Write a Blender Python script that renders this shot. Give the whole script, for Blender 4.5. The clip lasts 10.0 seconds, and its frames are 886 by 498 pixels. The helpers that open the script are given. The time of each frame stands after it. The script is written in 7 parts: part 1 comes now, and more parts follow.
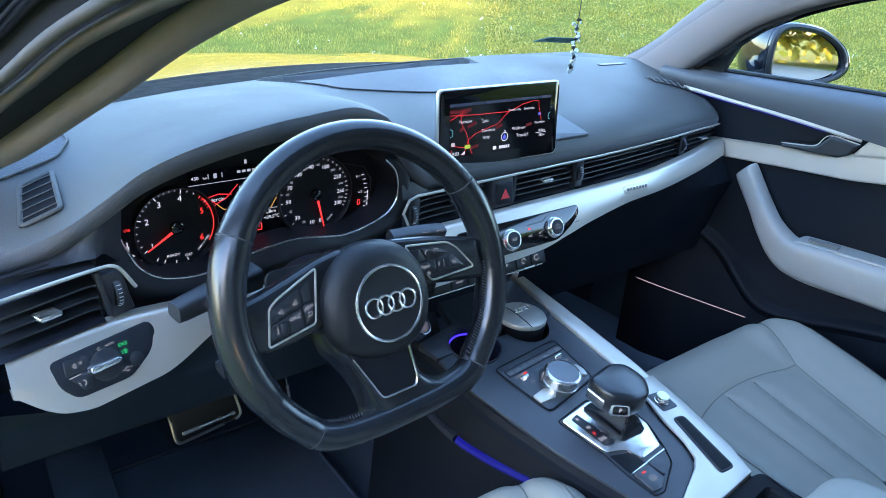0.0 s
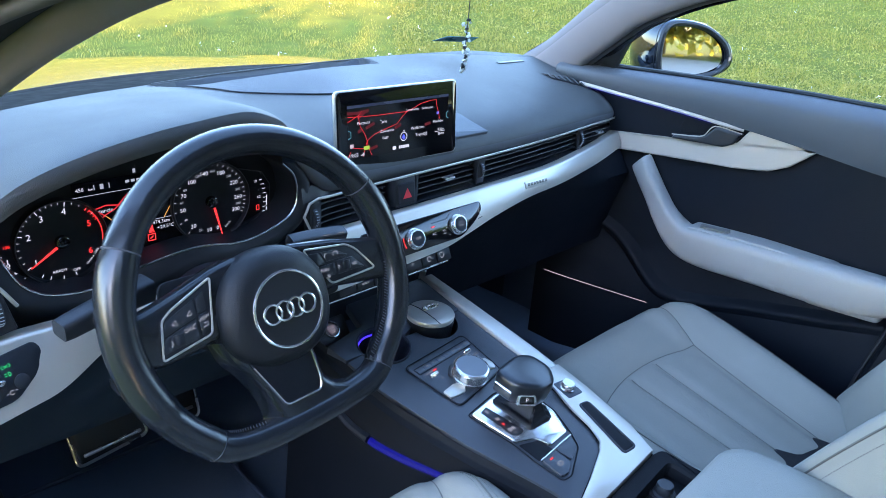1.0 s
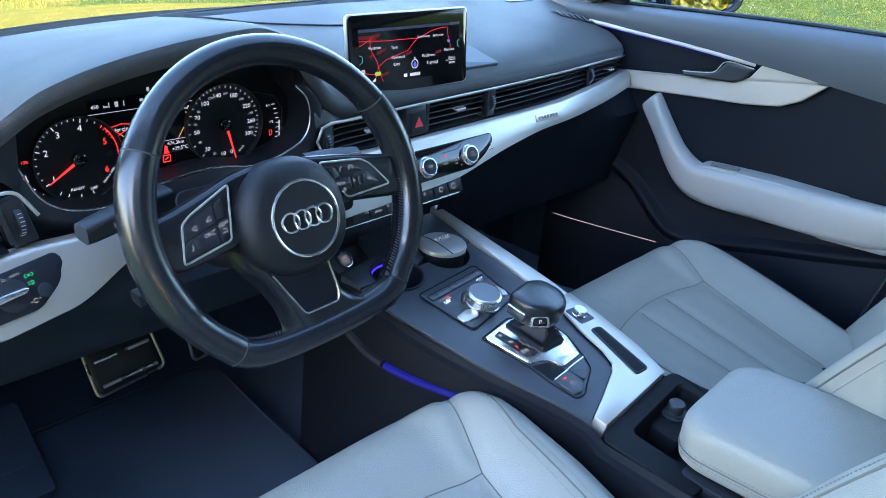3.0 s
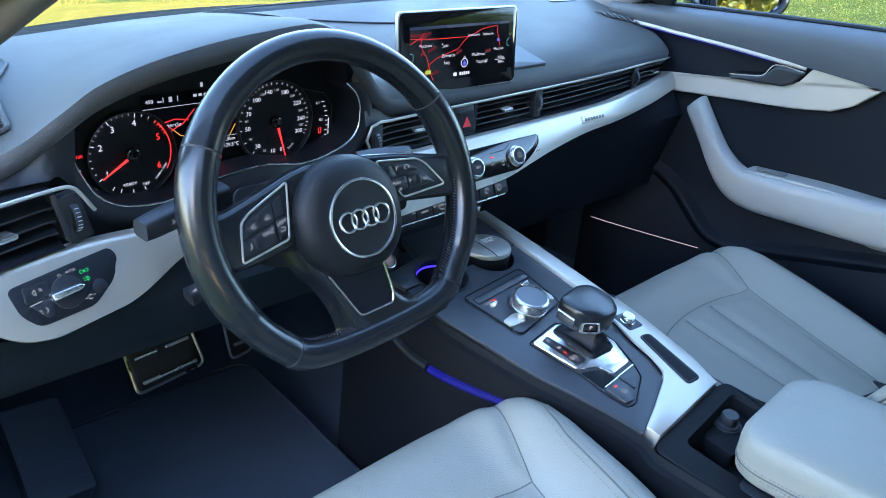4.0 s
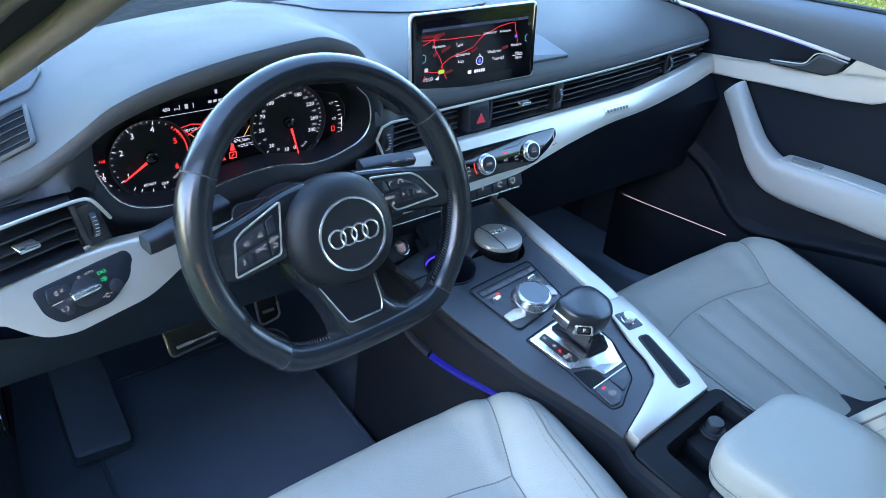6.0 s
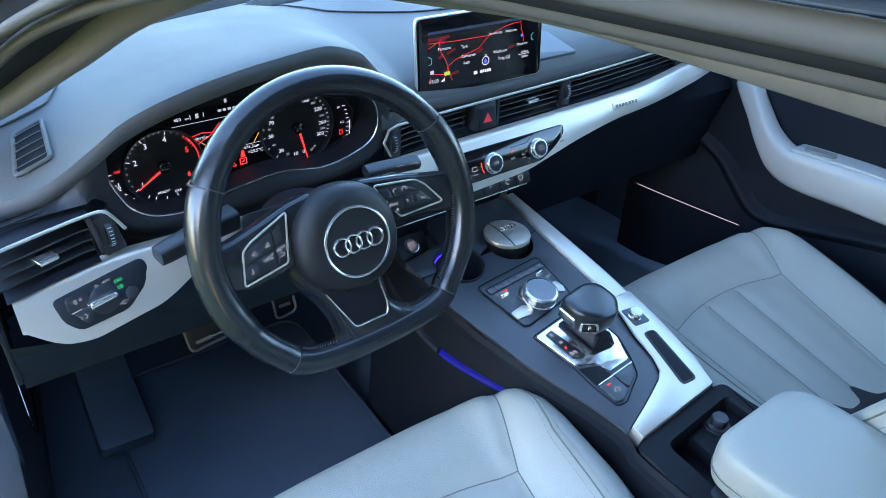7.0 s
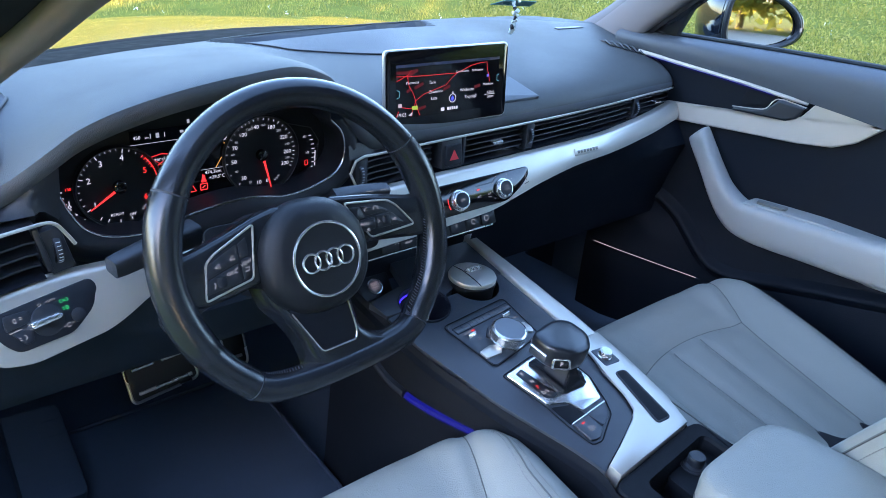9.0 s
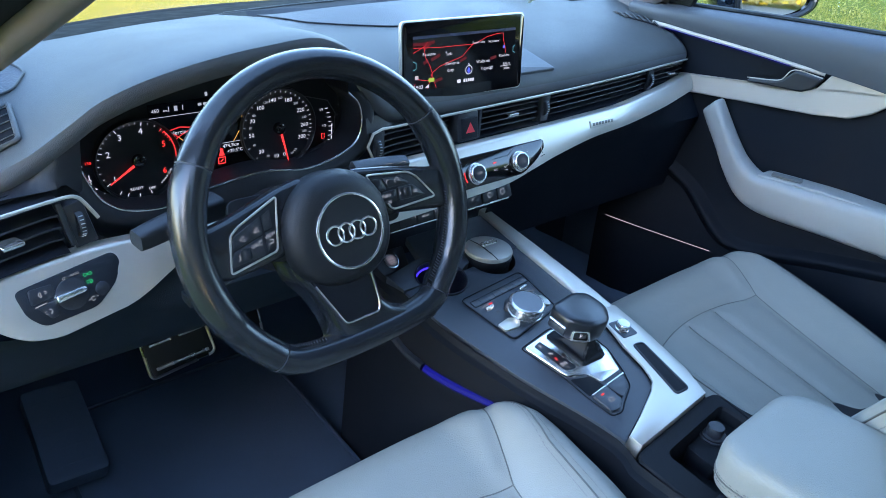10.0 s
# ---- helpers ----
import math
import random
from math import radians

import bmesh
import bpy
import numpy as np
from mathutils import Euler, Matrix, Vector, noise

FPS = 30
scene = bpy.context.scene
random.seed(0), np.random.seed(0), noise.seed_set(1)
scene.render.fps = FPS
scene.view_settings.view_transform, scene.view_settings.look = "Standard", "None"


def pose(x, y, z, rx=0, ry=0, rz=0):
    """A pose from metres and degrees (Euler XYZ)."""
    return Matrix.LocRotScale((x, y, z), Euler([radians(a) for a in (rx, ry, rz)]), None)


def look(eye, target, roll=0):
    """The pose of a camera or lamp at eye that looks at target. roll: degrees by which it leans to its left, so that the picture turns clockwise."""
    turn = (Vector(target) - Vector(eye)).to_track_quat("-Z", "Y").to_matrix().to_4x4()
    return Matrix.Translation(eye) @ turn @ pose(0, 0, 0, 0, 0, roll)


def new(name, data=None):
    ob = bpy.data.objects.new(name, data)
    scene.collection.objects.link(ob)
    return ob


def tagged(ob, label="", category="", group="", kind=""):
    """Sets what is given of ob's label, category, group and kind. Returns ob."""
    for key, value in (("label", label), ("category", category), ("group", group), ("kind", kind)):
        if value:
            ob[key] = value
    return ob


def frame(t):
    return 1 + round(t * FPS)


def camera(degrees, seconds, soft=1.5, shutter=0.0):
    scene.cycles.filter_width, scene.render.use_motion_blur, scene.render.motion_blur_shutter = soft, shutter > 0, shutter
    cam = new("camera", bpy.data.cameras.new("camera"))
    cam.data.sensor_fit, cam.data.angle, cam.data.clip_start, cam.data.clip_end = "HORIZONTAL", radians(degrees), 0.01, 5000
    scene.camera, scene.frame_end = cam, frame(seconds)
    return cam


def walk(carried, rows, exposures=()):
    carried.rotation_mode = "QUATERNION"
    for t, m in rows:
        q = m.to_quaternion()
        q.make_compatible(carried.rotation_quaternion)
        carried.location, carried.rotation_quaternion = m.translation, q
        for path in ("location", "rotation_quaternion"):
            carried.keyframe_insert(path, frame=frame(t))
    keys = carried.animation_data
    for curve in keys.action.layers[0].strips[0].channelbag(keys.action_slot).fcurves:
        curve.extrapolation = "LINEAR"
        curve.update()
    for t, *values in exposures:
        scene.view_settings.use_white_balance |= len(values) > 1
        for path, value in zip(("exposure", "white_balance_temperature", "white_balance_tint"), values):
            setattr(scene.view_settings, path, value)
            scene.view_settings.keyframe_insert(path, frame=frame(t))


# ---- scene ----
cam = camera(62.9, 10.0, soft=0.8)
PATH = [
    (0, (-0.734, -0.459, 1.223), (0.433, 0.954, 0.422), 4.0),
    (0.5, (-0.728, -0.468, 1.227), (0.52, 0.879, 0.434), 3.9),
    (1, (-0.72, -0.477, 1.228), (0.612, 0.789, 0.438), 4.1),
    (1.5, (-0.713, -0.487, 1.226), (0.675, 0.711, 0.427), 4.4),
    (2, (-0.719, -0.496, 1.208), (0.673, 0.678, 0.381), 4.4),
    (2.5, (-0.733, -0.495, 1.184), (0.619, 0.703, 0.327), 4.2),
    (2.7, (-0.74, -0.495, 1.179), (0.589, 0.724, 0.315), 3.9),
    (3.8, (-0.759, -0.463, 1.161), (0.508, 0.821, 0.297), 3.6),
    (4, (-0.765, -0.452, 1.163), (0.501, 0.831, 0.296), 3.9),
    (4.5, (-0.781, -0.433, 1.166), (0.469, 0.86, 0.291), 4.1),
    (5, (-0.779, -0.423, 1.173), (0.433, 0.881, 0.259), 4.2),
    (5.5, (-0.737, -0.461, 1.233), (0.413, 0.854, 0.259), 4.4),
    (5.7, (-0.72, -0.48, 1.247), (0.405, 0.837, 0.247), 4.4),
    (6.8, (-0.684, -0.521, 1.3), (0.313, 0.831, 0.215), 2.0),
    (7, (-0.685, -0.514, 1.302), (0.327, 0.825, 0.215), 2.2),
    (7.5, (-0.676, -0.516, 1.292), (0.365, 0.818, 0.227), 2.5),
    (8, (-0.689, -0.517, 1.272), (0.45, 0.839, 0.343), 3.4),
    (8.5, (-0.702, -0.514, 1.244), (0.484, 0.85, 0.389), 4.3),
    (9, (-0.713, -0.505, 1.221), (0.481, 0.841, 0.348), 4.6),
    (9.5, (-0.724, -0.5, 1.214), (0.464, 0.831, 0.31), 4.5),
    (10, (-0.73, -0.492, 1.212), (0.444, 0.835, 0.285), 4.2),
]
walk(cam, [(t, look(eye, target, roll)) for t, eye, target, roll in PATH], exposures=[(t, e, 5750, tint) for t, e, tint in ((0, 4.57, 17), (1, 4.53, 21), (2, 4.49, 20), (4, 4.59, 17), (5, 4.69, 16), (5.7, 4.82, 18), (7, 4.74, 16), (8, 4.60, 12), (9, 4.42, 23), (9.5, 4.44, 22), (10, 4.49, 17))])

# The world: x to the passenger's side, y ahead, z up; the cabin's middle lies at x = 0.

# ---- world, sun and exposure ----
SUN = Vector((-0.78, -0.63, 0.20)).normalized()
world = bpy.data.worlds.new("sky")
scene.world = world
world.use_nodes = True
wt = world.node_tree
sky = wt.nodes.new("ShaderNodeTexSky")
sky.sky_type = "NISHITA"
sky.sun_disc = False
sky.sun_elevation = math.asin(SUN.z)
sky.sun_rotation = math.atan2(SUN.x, SUN.y)
sky.air_density, sky.dust_density, sky.ozone_density = 1.0, 0.6, 1.5
wt.links.new(sky.outputs[0], wt.nodes["Background"].inputs[0])
wt.nodes["Background"].inputs[1].default_value = 0.15
sun_data = bpy.data.lights.new("sun", "SUN")
sun_data.energy, sun_data.angle, sun_data.color = 2.4, radians(0.5), (1.0, 0.56, 0.21)
sun = new("sun", sun_data)
sun.matrix_world = look(SUN * 50, (0, 0, 0))


# ---- materials ----
def material(name, color, rough=0.5, metal=0.0, grain=0.0, size=900.0, vary=0.12, wear=0.08, coat=0.0, spec=0.5, big=6.0, sheen=0.0, wrinkle=0.0):
    """A surface with variation at two scales: broad stains and fine grain, in colour, gloss and relief."""
    m = bpy.data.materials.new(name)
    m.use_nodes = True
    nt = m.node_tree
    b = nt.nodes["Principled BSDF"]
    b.inputs["Metallic"].default_value = metal
    b.inputs["Specular IOR Level"].default_value = spec
    b.inputs["Coat Weight"].default_value = coat
    b.inputs["Sheen Weight"].default_value = sheen
    tc = nt.nodes.new("ShaderNodeTexCoord")
    n1 = nt.nodes.new("ShaderNodeTexNoise")
    n1.inputs["Scale"].default_value, n1.inputs["Detail"].default_value = big, 5
    n2 = nt.nodes.new("ShaderNodeTexNoise")
    n2.inputs["Scale"].default_value, n2.inputs["Detail"].default_value = size, 2
    for n in (n1, n2):
        nt.links.new(tc.outputs["Object"], n.inputs["Vector"])
    mx = nt.nodes.new("ShaderNodeMix")
    mx.data_type = "RGBA"
    mx.inputs[6].default_value = (*[c * (1 - vary) for c in color], 1)
    mx.inputs[7].default_value = (*[min(1, c * (1 + vary)) for c in color], 1)
    ad = nt.nodes.new("ShaderNodeMath")
    ad.operation = "MULTIPLY_ADD"
    ad.inputs[1].default_value, ad.inputs[2].default_value = 0.35, 0.0
    nt.links.new(n2.outputs[0], ad.inputs[0])
    ad2 = nt.nodes.new("ShaderNodeMath")
    ad2.operation = "MULTIPLY_ADD"
    ad2.inputs[1].default_value = 0.65
    nt.links.new(n1.outputs[0], ad2.inputs[0])
    nt.links.new(ad.outputs[0], ad2.inputs[2])
    nt.links.new(ad2.outputs[0], mx.inputs[0])
    nt.links.new(mx.outputs[2], b.inputs["Base Color"])
    mr = nt.nodes.new("ShaderNodeMapRange")
    mr.inputs["From Min"].default_value, mr.inputs["From Max"].default_value = 0.3, 0.7
    mr.inputs["To Min"].default_value, mr.inputs["To Max"].default_value = max(0.02, rough - wear), min(1, rough + wear)
    nt.links.new(n1.outputs[0], mr.inputs[0])
    nt.links.new(mr.outputs[0], b.inputs["Roughness"])
    if grain:
        vo = nt.nodes.new("ShaderNodeTexVoronoi")
        vo.inputs["Scale"].default_value = size
        nt.links.new(tc.outputs["Object"], vo.inputs["Vector"])
        bp = nt.nodes.new("ShaderNodeBump")
        bp.inputs["Strength"].default_value, bp.inputs["Distance"].default_value = grain, 0.0006
        nt.links.new(vo.outputs[0], bp.inputs["Height"])
        nt.links.new(bp.outputs[0], b.inputs["Normal"])
        if wrinkle:
            wn, wb = nt.nodes.new("ShaderNodeTexNoise"), nt.nodes.new("ShaderNodeBump")
            wn.inputs["Scale"].default_value, wn.inputs["Detail"].default_value, wn.inputs["Distortion"].default_value = 22, 4, 1.2
            wb.inputs["Strength"].default_value, wb.inputs["Distance"].default_value = wrinkle, 0.004
            nt.links.new(tc.outputs["Object"], wn.inputs["Vector"])
            nt.links.new(wn.outputs[0], wb.inputs["Height"])
            nt.links.new(wb.outputs[0], bp.inputs["Normal"])
    return m


GLOW = 0.062


def glow(name, color, strength):
    m = bpy.data.materials.new(name)
    m.use_nodes = True
    b = m.node_tree.nodes["Principled BSDF"]
    b.inputs["Base Color"].default_value = (0.01, 0.01, 0.01, 1)
    b.inputs["Specular IOR Level"].default_value = 0.05
    b.inputs["Emission Color"].default_value = (*color, 1)
    b.inputs["Emission Strength"].default_value = strength * GLOW
    return m


def pane_material(name, tint=(1, 1, 1), gloss=0.05):
    m = bpy.data.materials.new(name)
    m.use_nodes = True
    nt = m.node_tree
    nt.nodes.remove(nt.nodes["Principled BSDF"])
    tr, gl, mx = nt.nodes.new("ShaderNodeBsdfTransparent"), nt.nodes.new("ShaderNodeBsdfGlossy"), nt.nodes.new("ShaderNodeMixShader")
    tr.inputs[0].default_value = (*tint, 1)
    gl.inputs["Roughness"].default_value = 0.01
    mx.inputs[0].default_value = gloss
    nt.links.new(tr.outputs[0], mx.inputs[1])
    nt.links.new(gl.outputs[0], mx.inputs[2])
    nt.links.new(mx.outputs[0], nt.nodes["Material Output"].inputs[0])
    return m


PAD = material("dash_foam", (0.058, 0.060, 0.058), 0.60, grain=0.5, size=1000, vary=0.12, spec=0.30)
# Brighter copy of the pad's foam: light missing under the lip is painted in.
BRIGHTENED_FOAM = material("brightened_foam", (0.0825, 0.0875, 0.09625), 0.58, grain=0.45, size=1000, spec=0.32)
DARK = material("dark_plastic", (0.008, 0.010, 0.014), 0.5, grain=0.3, size=1300, spec=0.3)
MATT = material("matt_black_plastic", (0.018, 0.020, 0.024), 0.40, grain=0.25, size=1500, spec=0.4)
SLAT = material("vent_plastic", (0.016, 0.018, 0.021), 0.34)
GLOSS = material("gloss_black", (0.004, 0.004, 0.005), 0.08, wear=0.03, coat=0.4)
ALU = material("brushed_aluminium", (0.53, 0.495, 0.43), 0.38, metal=0.65, size=2500, grain=0.05, vary=0.04, wear=0.05)
CHROME = material("satin_chrome", (0.80, 0.79, 0.77), 0.24, metal=0.92, vary=0.03, wear=0.05)
GREY = material("light_grey_leather", (0.2562, 0.247, 0.21), 0.46, grain=0.45, size=700, vary=0.06, wear=0.06, wrinkle=0.28, spec=0.36)
GREY_SEAM = material("leather_piping", (0.11, 0.105, 0.09), 0.6)
# Darker copy of the pad's plastic; the tray's shade is in its colour.
SHADED_FOAM = material("shaded_foam", (0.030, 0.033, 0.040), 0.55, grain=0.3, size=1300, spec=0.35)
GREY_TRIM = material("grey_door_vinyl", (0.34, 0.33, 0.305), 0.44, grain=0.4, size=800, vary=0.06)
LOW_SHEEN = material("low_sheen_plastic", (0.007, 0.008, 0.010), 0.6, grain=0.3, size=1300, spec=0.12)
SLOT_SHADE = material("vent_slot_shade", (0.010, 0.011, 0.013), 0.85, spec=0.08)
# Darker copy of the door vinyl; the recess's shade is in the colour.
SHADED_RECESS = material("shaded_recess_vinyl", (0.19, 0.185, 0.17), 0.5, grain=0.3, size=800)
# Darker copy of the black vinyl; shade below the dashboard is in its colour.
SHADED_VINYL = material("shaded_vinyl", (0.0038, 0.0060, 0.0105), 0.65, grain=0.35, size=900, spec=0.14)
STONE = material("pale_satin_trim", (0.52, 0.445, 0.365), 0.42, metal=0.1, vary=0.04, size=1800)
STITCH = material("stitching", (0.16, 0.15, 0.13), 0.7)
SEAM = material("seam_shadow", (0.05, 0.05, 0.055), 0.8)
WHEEL_LEATHER = material("black_wheel_leather", (0.0112, 0.0132, 0.0160), 0.25, grain=0.07, size=1500, wear=0.006, vary=0.05, big=9, spec=0.55)
LEVER = material("lever_leather", (0.012, 0.014, 0.017), 0.30, grain=0.05, size=1200, wear=0.01, vary=0.05)
COVER = material("roof_rail_cover", (0.020, 0.023, 0.030), 0.8, vary=0.1, spec=0.06)
HUB = material("airbag_vinyl", (0.009, 0.010, 0.012), 0.46, grain=0.35, size=1500, spec=0.35)
# Lifted above black and tinted blue: lens haze painted into the carpet.
CARPET = material("hazed_black_carpet", (0.054, 0.070, 0.094), 0.95, grain=1.0, size=1800, vary=0.5, spec=0.2)
TREAD = material("footrest_plastic", (0.026, 0.036, 0.052), 0.6, grain=0.4, size=900, spec=0.3)
CLOTH = material("grey_headliner", (0.1612, 0.143, 0.1456), 0.9, grain=0.25, size=2600, vary=0.05)
COWL = material("black_cowl_plastic", (0.006, 0.007, 0.008), 0.8, spec=0.04, vary=0.3, big=40)
RUBBER = material("black_rubber", (0.012, 0.013, 0.016), 0.5)
PAINT = material("dark_car_paint", (0.006, 0.009, 0.016), 0.12, wear=0.04, coat=1.0)
STEEL = material("pedal_steel", (0.5, 0.5, 0.5), 0.3, metal=1.0, vary=0.08)
MIRROR = material("mirror_glass", (0.9, 0.9, 0.9), 0.02, metal=1.0, vary=0.0, wear=0.0)
SCREEN = material("screen_glass", (0.003, 0.003, 0.004), 0.10, wear=0.02)
MESH = material("speaker_mesh", (0.052, 0.055, 0.062), 0.6, grain=0.9, size=420, vary=0.25, spec=0.3)
GLASS = pane_material("window_glass", (0.71, 0.745, 0.72), 0.018)
# Black vinyl lifted towards navy: lens haze is put into its colour.
DOOR_BLACK = material("hazed_black_vinyl", (0.0125, 0.0210, 0.0340), 0.6, grain=0.35, size=900, spec=0.2)
DOOR_CARD = material("black_door_card", (0.0062, 0.0088, 0.0140), 0.55, grain=0.35, size=900, spec=0.16)
SEAL = material("weatherstrip", (0.075, 0.071, 0.072), 0.7, vary=0.2, spec=0.25)
CRYSTAL = material("crystal", (0.50, 0.55, 0.56), 0.10, wear=0.02, vary=0.35, big=300)
# Raised above black: the haze on the instrument glass is painted in.
DIAL = material("hazed_dial_face", (0.0075, 0.0090, 0.0120), 0.6, spec=0.15)
L_WHITE = glow("white_marking", (0.95, 0.95, 1.0), 0.62)
L_DIM = glow("dim_marking", (0.75, 0.8, 0.85), 0.40)
L_RED = glow("red_marking", (1.0, 0.035, 0.03), 1.3)
L_MAP = glow("map_red", (0.85, 0.03, 0.035), 0.75)
L_MAPD = glow("map_dark_red", (0.35, 0.02, 0.03), 0.22)
L_GREEN = glow("green_marking", (0.05, 0.85, 0.25), 0.6)
L_LIME = glow("lime_sign", (0.55, 0.75, 0.08), 0.6)
L_BLUE = glow("blue_light", (0.06, 0.03, 1.0), 1.6)
L_BLUED = glow("soft_blue_light", (0.02, 0.01, 1.0), 0.16)
L_PINK = glow("pale_light", (0.95, 0.80, 0.80), 0.45)
L_AMBER = glow("amber_line", (0.9, 0.42, 0.08), 0.6)
PLATE = material("console_plastic", (0.034, 0.039, 0.047), 0.36, grain=0.22, size=1500, spec=0.5)
PRINT = material("white_print", (0.36, 0.37, 0.38), 0.6, vary=0.02)
HAZARD = material("red_plastic", (0.75, 0.05, 0.06), 0.4)
STICKER = material("teal_sticker", (0.04, 0.16, 0.17), 0.3)


# ---- builders ----
def thing(name, label, category, kind="", group=""):
    return tagged(new(name), label, category, group, kind)


def finish(bm, smooth=True, angle=38):
    bmesh.ops.recalc_face_normals(bm, faces=bm.faces)
    for f in bm.faces:
        f.smooth = smooth
    if smooth:
        for e in bm.edges:
            if len(e.link_faces) == 2 and e.calc_face_angle(0) > radians(angle):
                e.smooth = False
    return bm


def part(name, bm, mat, parent, label="", smooth=True, angle=38):
    finish(bm, smooth, angle)
    me = bpy.data.meshes.new(name)
    bm.to_mesh(me)
    bm.free()
    me.materials.append(mat)
    ob = new(name, me)
    ob.parent = parent
    if label:
        ob["label"] = label
    if mat.name in MARKS and parent is not None:
        ob["kind"] = "stuff"
    return ob


MARKS = {"white_marking", "dim_marking", "map_red", "map_dark_red", "green_marking", "amber_line", "red_marking"}


def structure(name, bm, mat, label, category, smooth=True, angle=38):
    ob = part(name, bm, mat, None, "", smooth, angle)
    return tagged(ob, label, category, "", "structure")


def frame_at(o, u, v, w=None):
    """Local axes at o: u to the right, v up, and w out of the surface."""
    u = Vector(u).normalized()
    v = Vector(v)
    v = (v - u * v.dot(u)).normalized()
    w = u.cross(v)
    m = Matrix((u, v, w)).transposed().to_4x4()
    m.translation = o
    return m


I4 = Matrix.Identity(4)


def box(sx, sy, sz, m=I4, bevel=0.0, seg=2, bm=None):
    b = bmesh.new()
    bmesh.ops.create_cube(b, size=1, matrix=Matrix.Diagonal((sx, sy, sz, 1)))
    if bevel:
        bmesh.ops.bevel(b, geom=b.edges[:], offset=bevel, segments=seg, affect="EDGES", profile=0.5)
    b.transform(m)
    return merge(bm, b)


def merge(bm, b):
    if bm is None:
        return b
    me = bpy.data.meshes.new("tmp")
    b.to_mesh(me)
    b.free()
    bm.from_mesh(me)
    bpy.data.meshes.remove(me)
    return bm


def rounded(poly, r, n=5):
    """The polygon with its corners rounded by r."""
    out, k = [], len(poly)
    for i in range(k):
        p, a, b = Vector(poly[i]), Vector(poly[i - 1]), Vector(poly[(i + 1) % k])
        d1, d2 = (a - p), (b - p)
        c = min(r, d1.length * 0.45, d2.length * 0.45)
        s, e = p + d1.normalized() * c, p + d2.normalized() * c
        for j in range(n + 1):
            t = j / n
            out.append(s * (1 - t) ** 2 + p * 2 * t * (1 - t) + e * t * t)
    return out


def prism(poly, lo, hi, m=I4, bevel=0.0, bm=None):
    """A plate of that outline from height lo to hi in the frame m, its top edge bevelled."""
    b = bmesh.new()
    pts = [Vector((p[0], p[1])) for p in poly]
    area = sum(pts[i - 1].x * pts[i].y - pts[i].x * pts[i - 1].y for i in range(len(pts)))
    if area < 0:
        pts.reverse()
    mid = sum(pts, Vector((0, 0))) / len(pts)
    k = len(pts)

    def inset(d):
        out = []
        for i in range(k):
            a, p, c = pts[i - 1], pts[i], pts[(i + 1) % k]
            n1, n2 = (p - a), (c - p)
            n1, n2 = Vector((-n1.y, n1.x)), Vector((-n2.y, n2.x))
            n = (n1.normalized() if n1.length > 1e-9 else n2) + (n2.normalized() if n2.length > 1e-9 else n1)
            out.append(p + n.normalized() * d if n.length > 1e-6 else p + (mid - p).normalized() * d)
        return out
    rings = [[(*p, lo) for p in pts]]
    if bevel:
        rings += [[(*p, hi - bevel) for p in pts], [(*p, hi - bevel * 0.3) for p in inset(bevel * 0.3)], [(*p, hi) for p in inset(bevel)]]
    else:
        rings.append([(*p, hi) for p in pts])
    vs = [[b.verts.new(p) for p in r] for r in rings]
    for r0, r1 in zip(vs, vs[1:]):
        for i in range(k):
            b.faces.new((r0[i - 1], r0[i], r1[i], r1[i - 1]))
    b.faces.new(list(reversed(vs[0])))
    b.faces.new(vs[-1])
    b.normal_update()
    bmesh.ops.triangulate(b, faces=[f for f in b.faces if len(f.verts) > 4])
    b.transform(m)
    return merge(bm, b)


def tube_path(pts, r, seg=8, closed=False, m=I4, flat=1.0, bm=None, up=(0, 0, 1), taper=None):
    """A tube along points; flat squeezes it along up."""
    b = bmesh.new()
    pts = [Vector(p).to_3d() for p in pts]
    k = len(pts)
    up = Vector(up)
    rings = []
    for i, p in enumerate(pts):
        a = pts[i - 1] if (i or closed) else p
        c = pts[(i + 1) % k] if (i < k - 1 or closed) else p
        d = (c - a).normalized()
        s = d.cross(up)
        s = s.normalized() if s.length > 1e-5 else Vector((1, 0, 0))
        n = s.cross(d)
        rr = r * (taper(i / max(1, k - 1)) if taper else 1)
        rings.append([b.verts.new(p + s * rr * math.cos(t) + n * rr * flat * math.sin(t)) for t in [2 * math.pi * j / seg for j in range(seg)]])
    for i in range(k if closed else k - 1):
        r0, r1 = rings[i], rings[(i + 1) % k]
        for j in range(seg):
            b.faces.new((r0[j - 1], r0[j], r1[j], r1[j - 1]))
    if not closed:
        b.faces.new(rings[0])
        b.faces.new(list(reversed(rings[-1])))
    b.transform(m)
    return merge(bm, b)


def lathe(profile, seg=32, m=I4, bm=None):
    """A turned body: profile of (radius, height) from its foot to its top."""
    b = bmesh.new()
    rings = []
    for r, h in profile:
        rings.append([b.verts.new((r * math.cos(a), r * math.sin(a), h)) for a in [2 * math.pi * j / seg for j in range(seg)]] if r > 1e-6 else [b.verts.new((0, 0, h))])
    for r0, r1 in zip(rings, rings[1:]):
        for j in range(seg):
            if len(r0) == 1 and len(r1) == 1:
                continue
            if len(r0) == 1:
                b.faces.new((r0[0], r1[j], r1[j - 1]))
            elif len(r1) == 1:
                b.faces.new((r0[j - 1], r0[j], r1[0]))
            else:
                b.faces.new((r0[j - 1], r0[j], r1[j], r1[j - 1]))
    b.transform(m)
    return merge(bm, b)


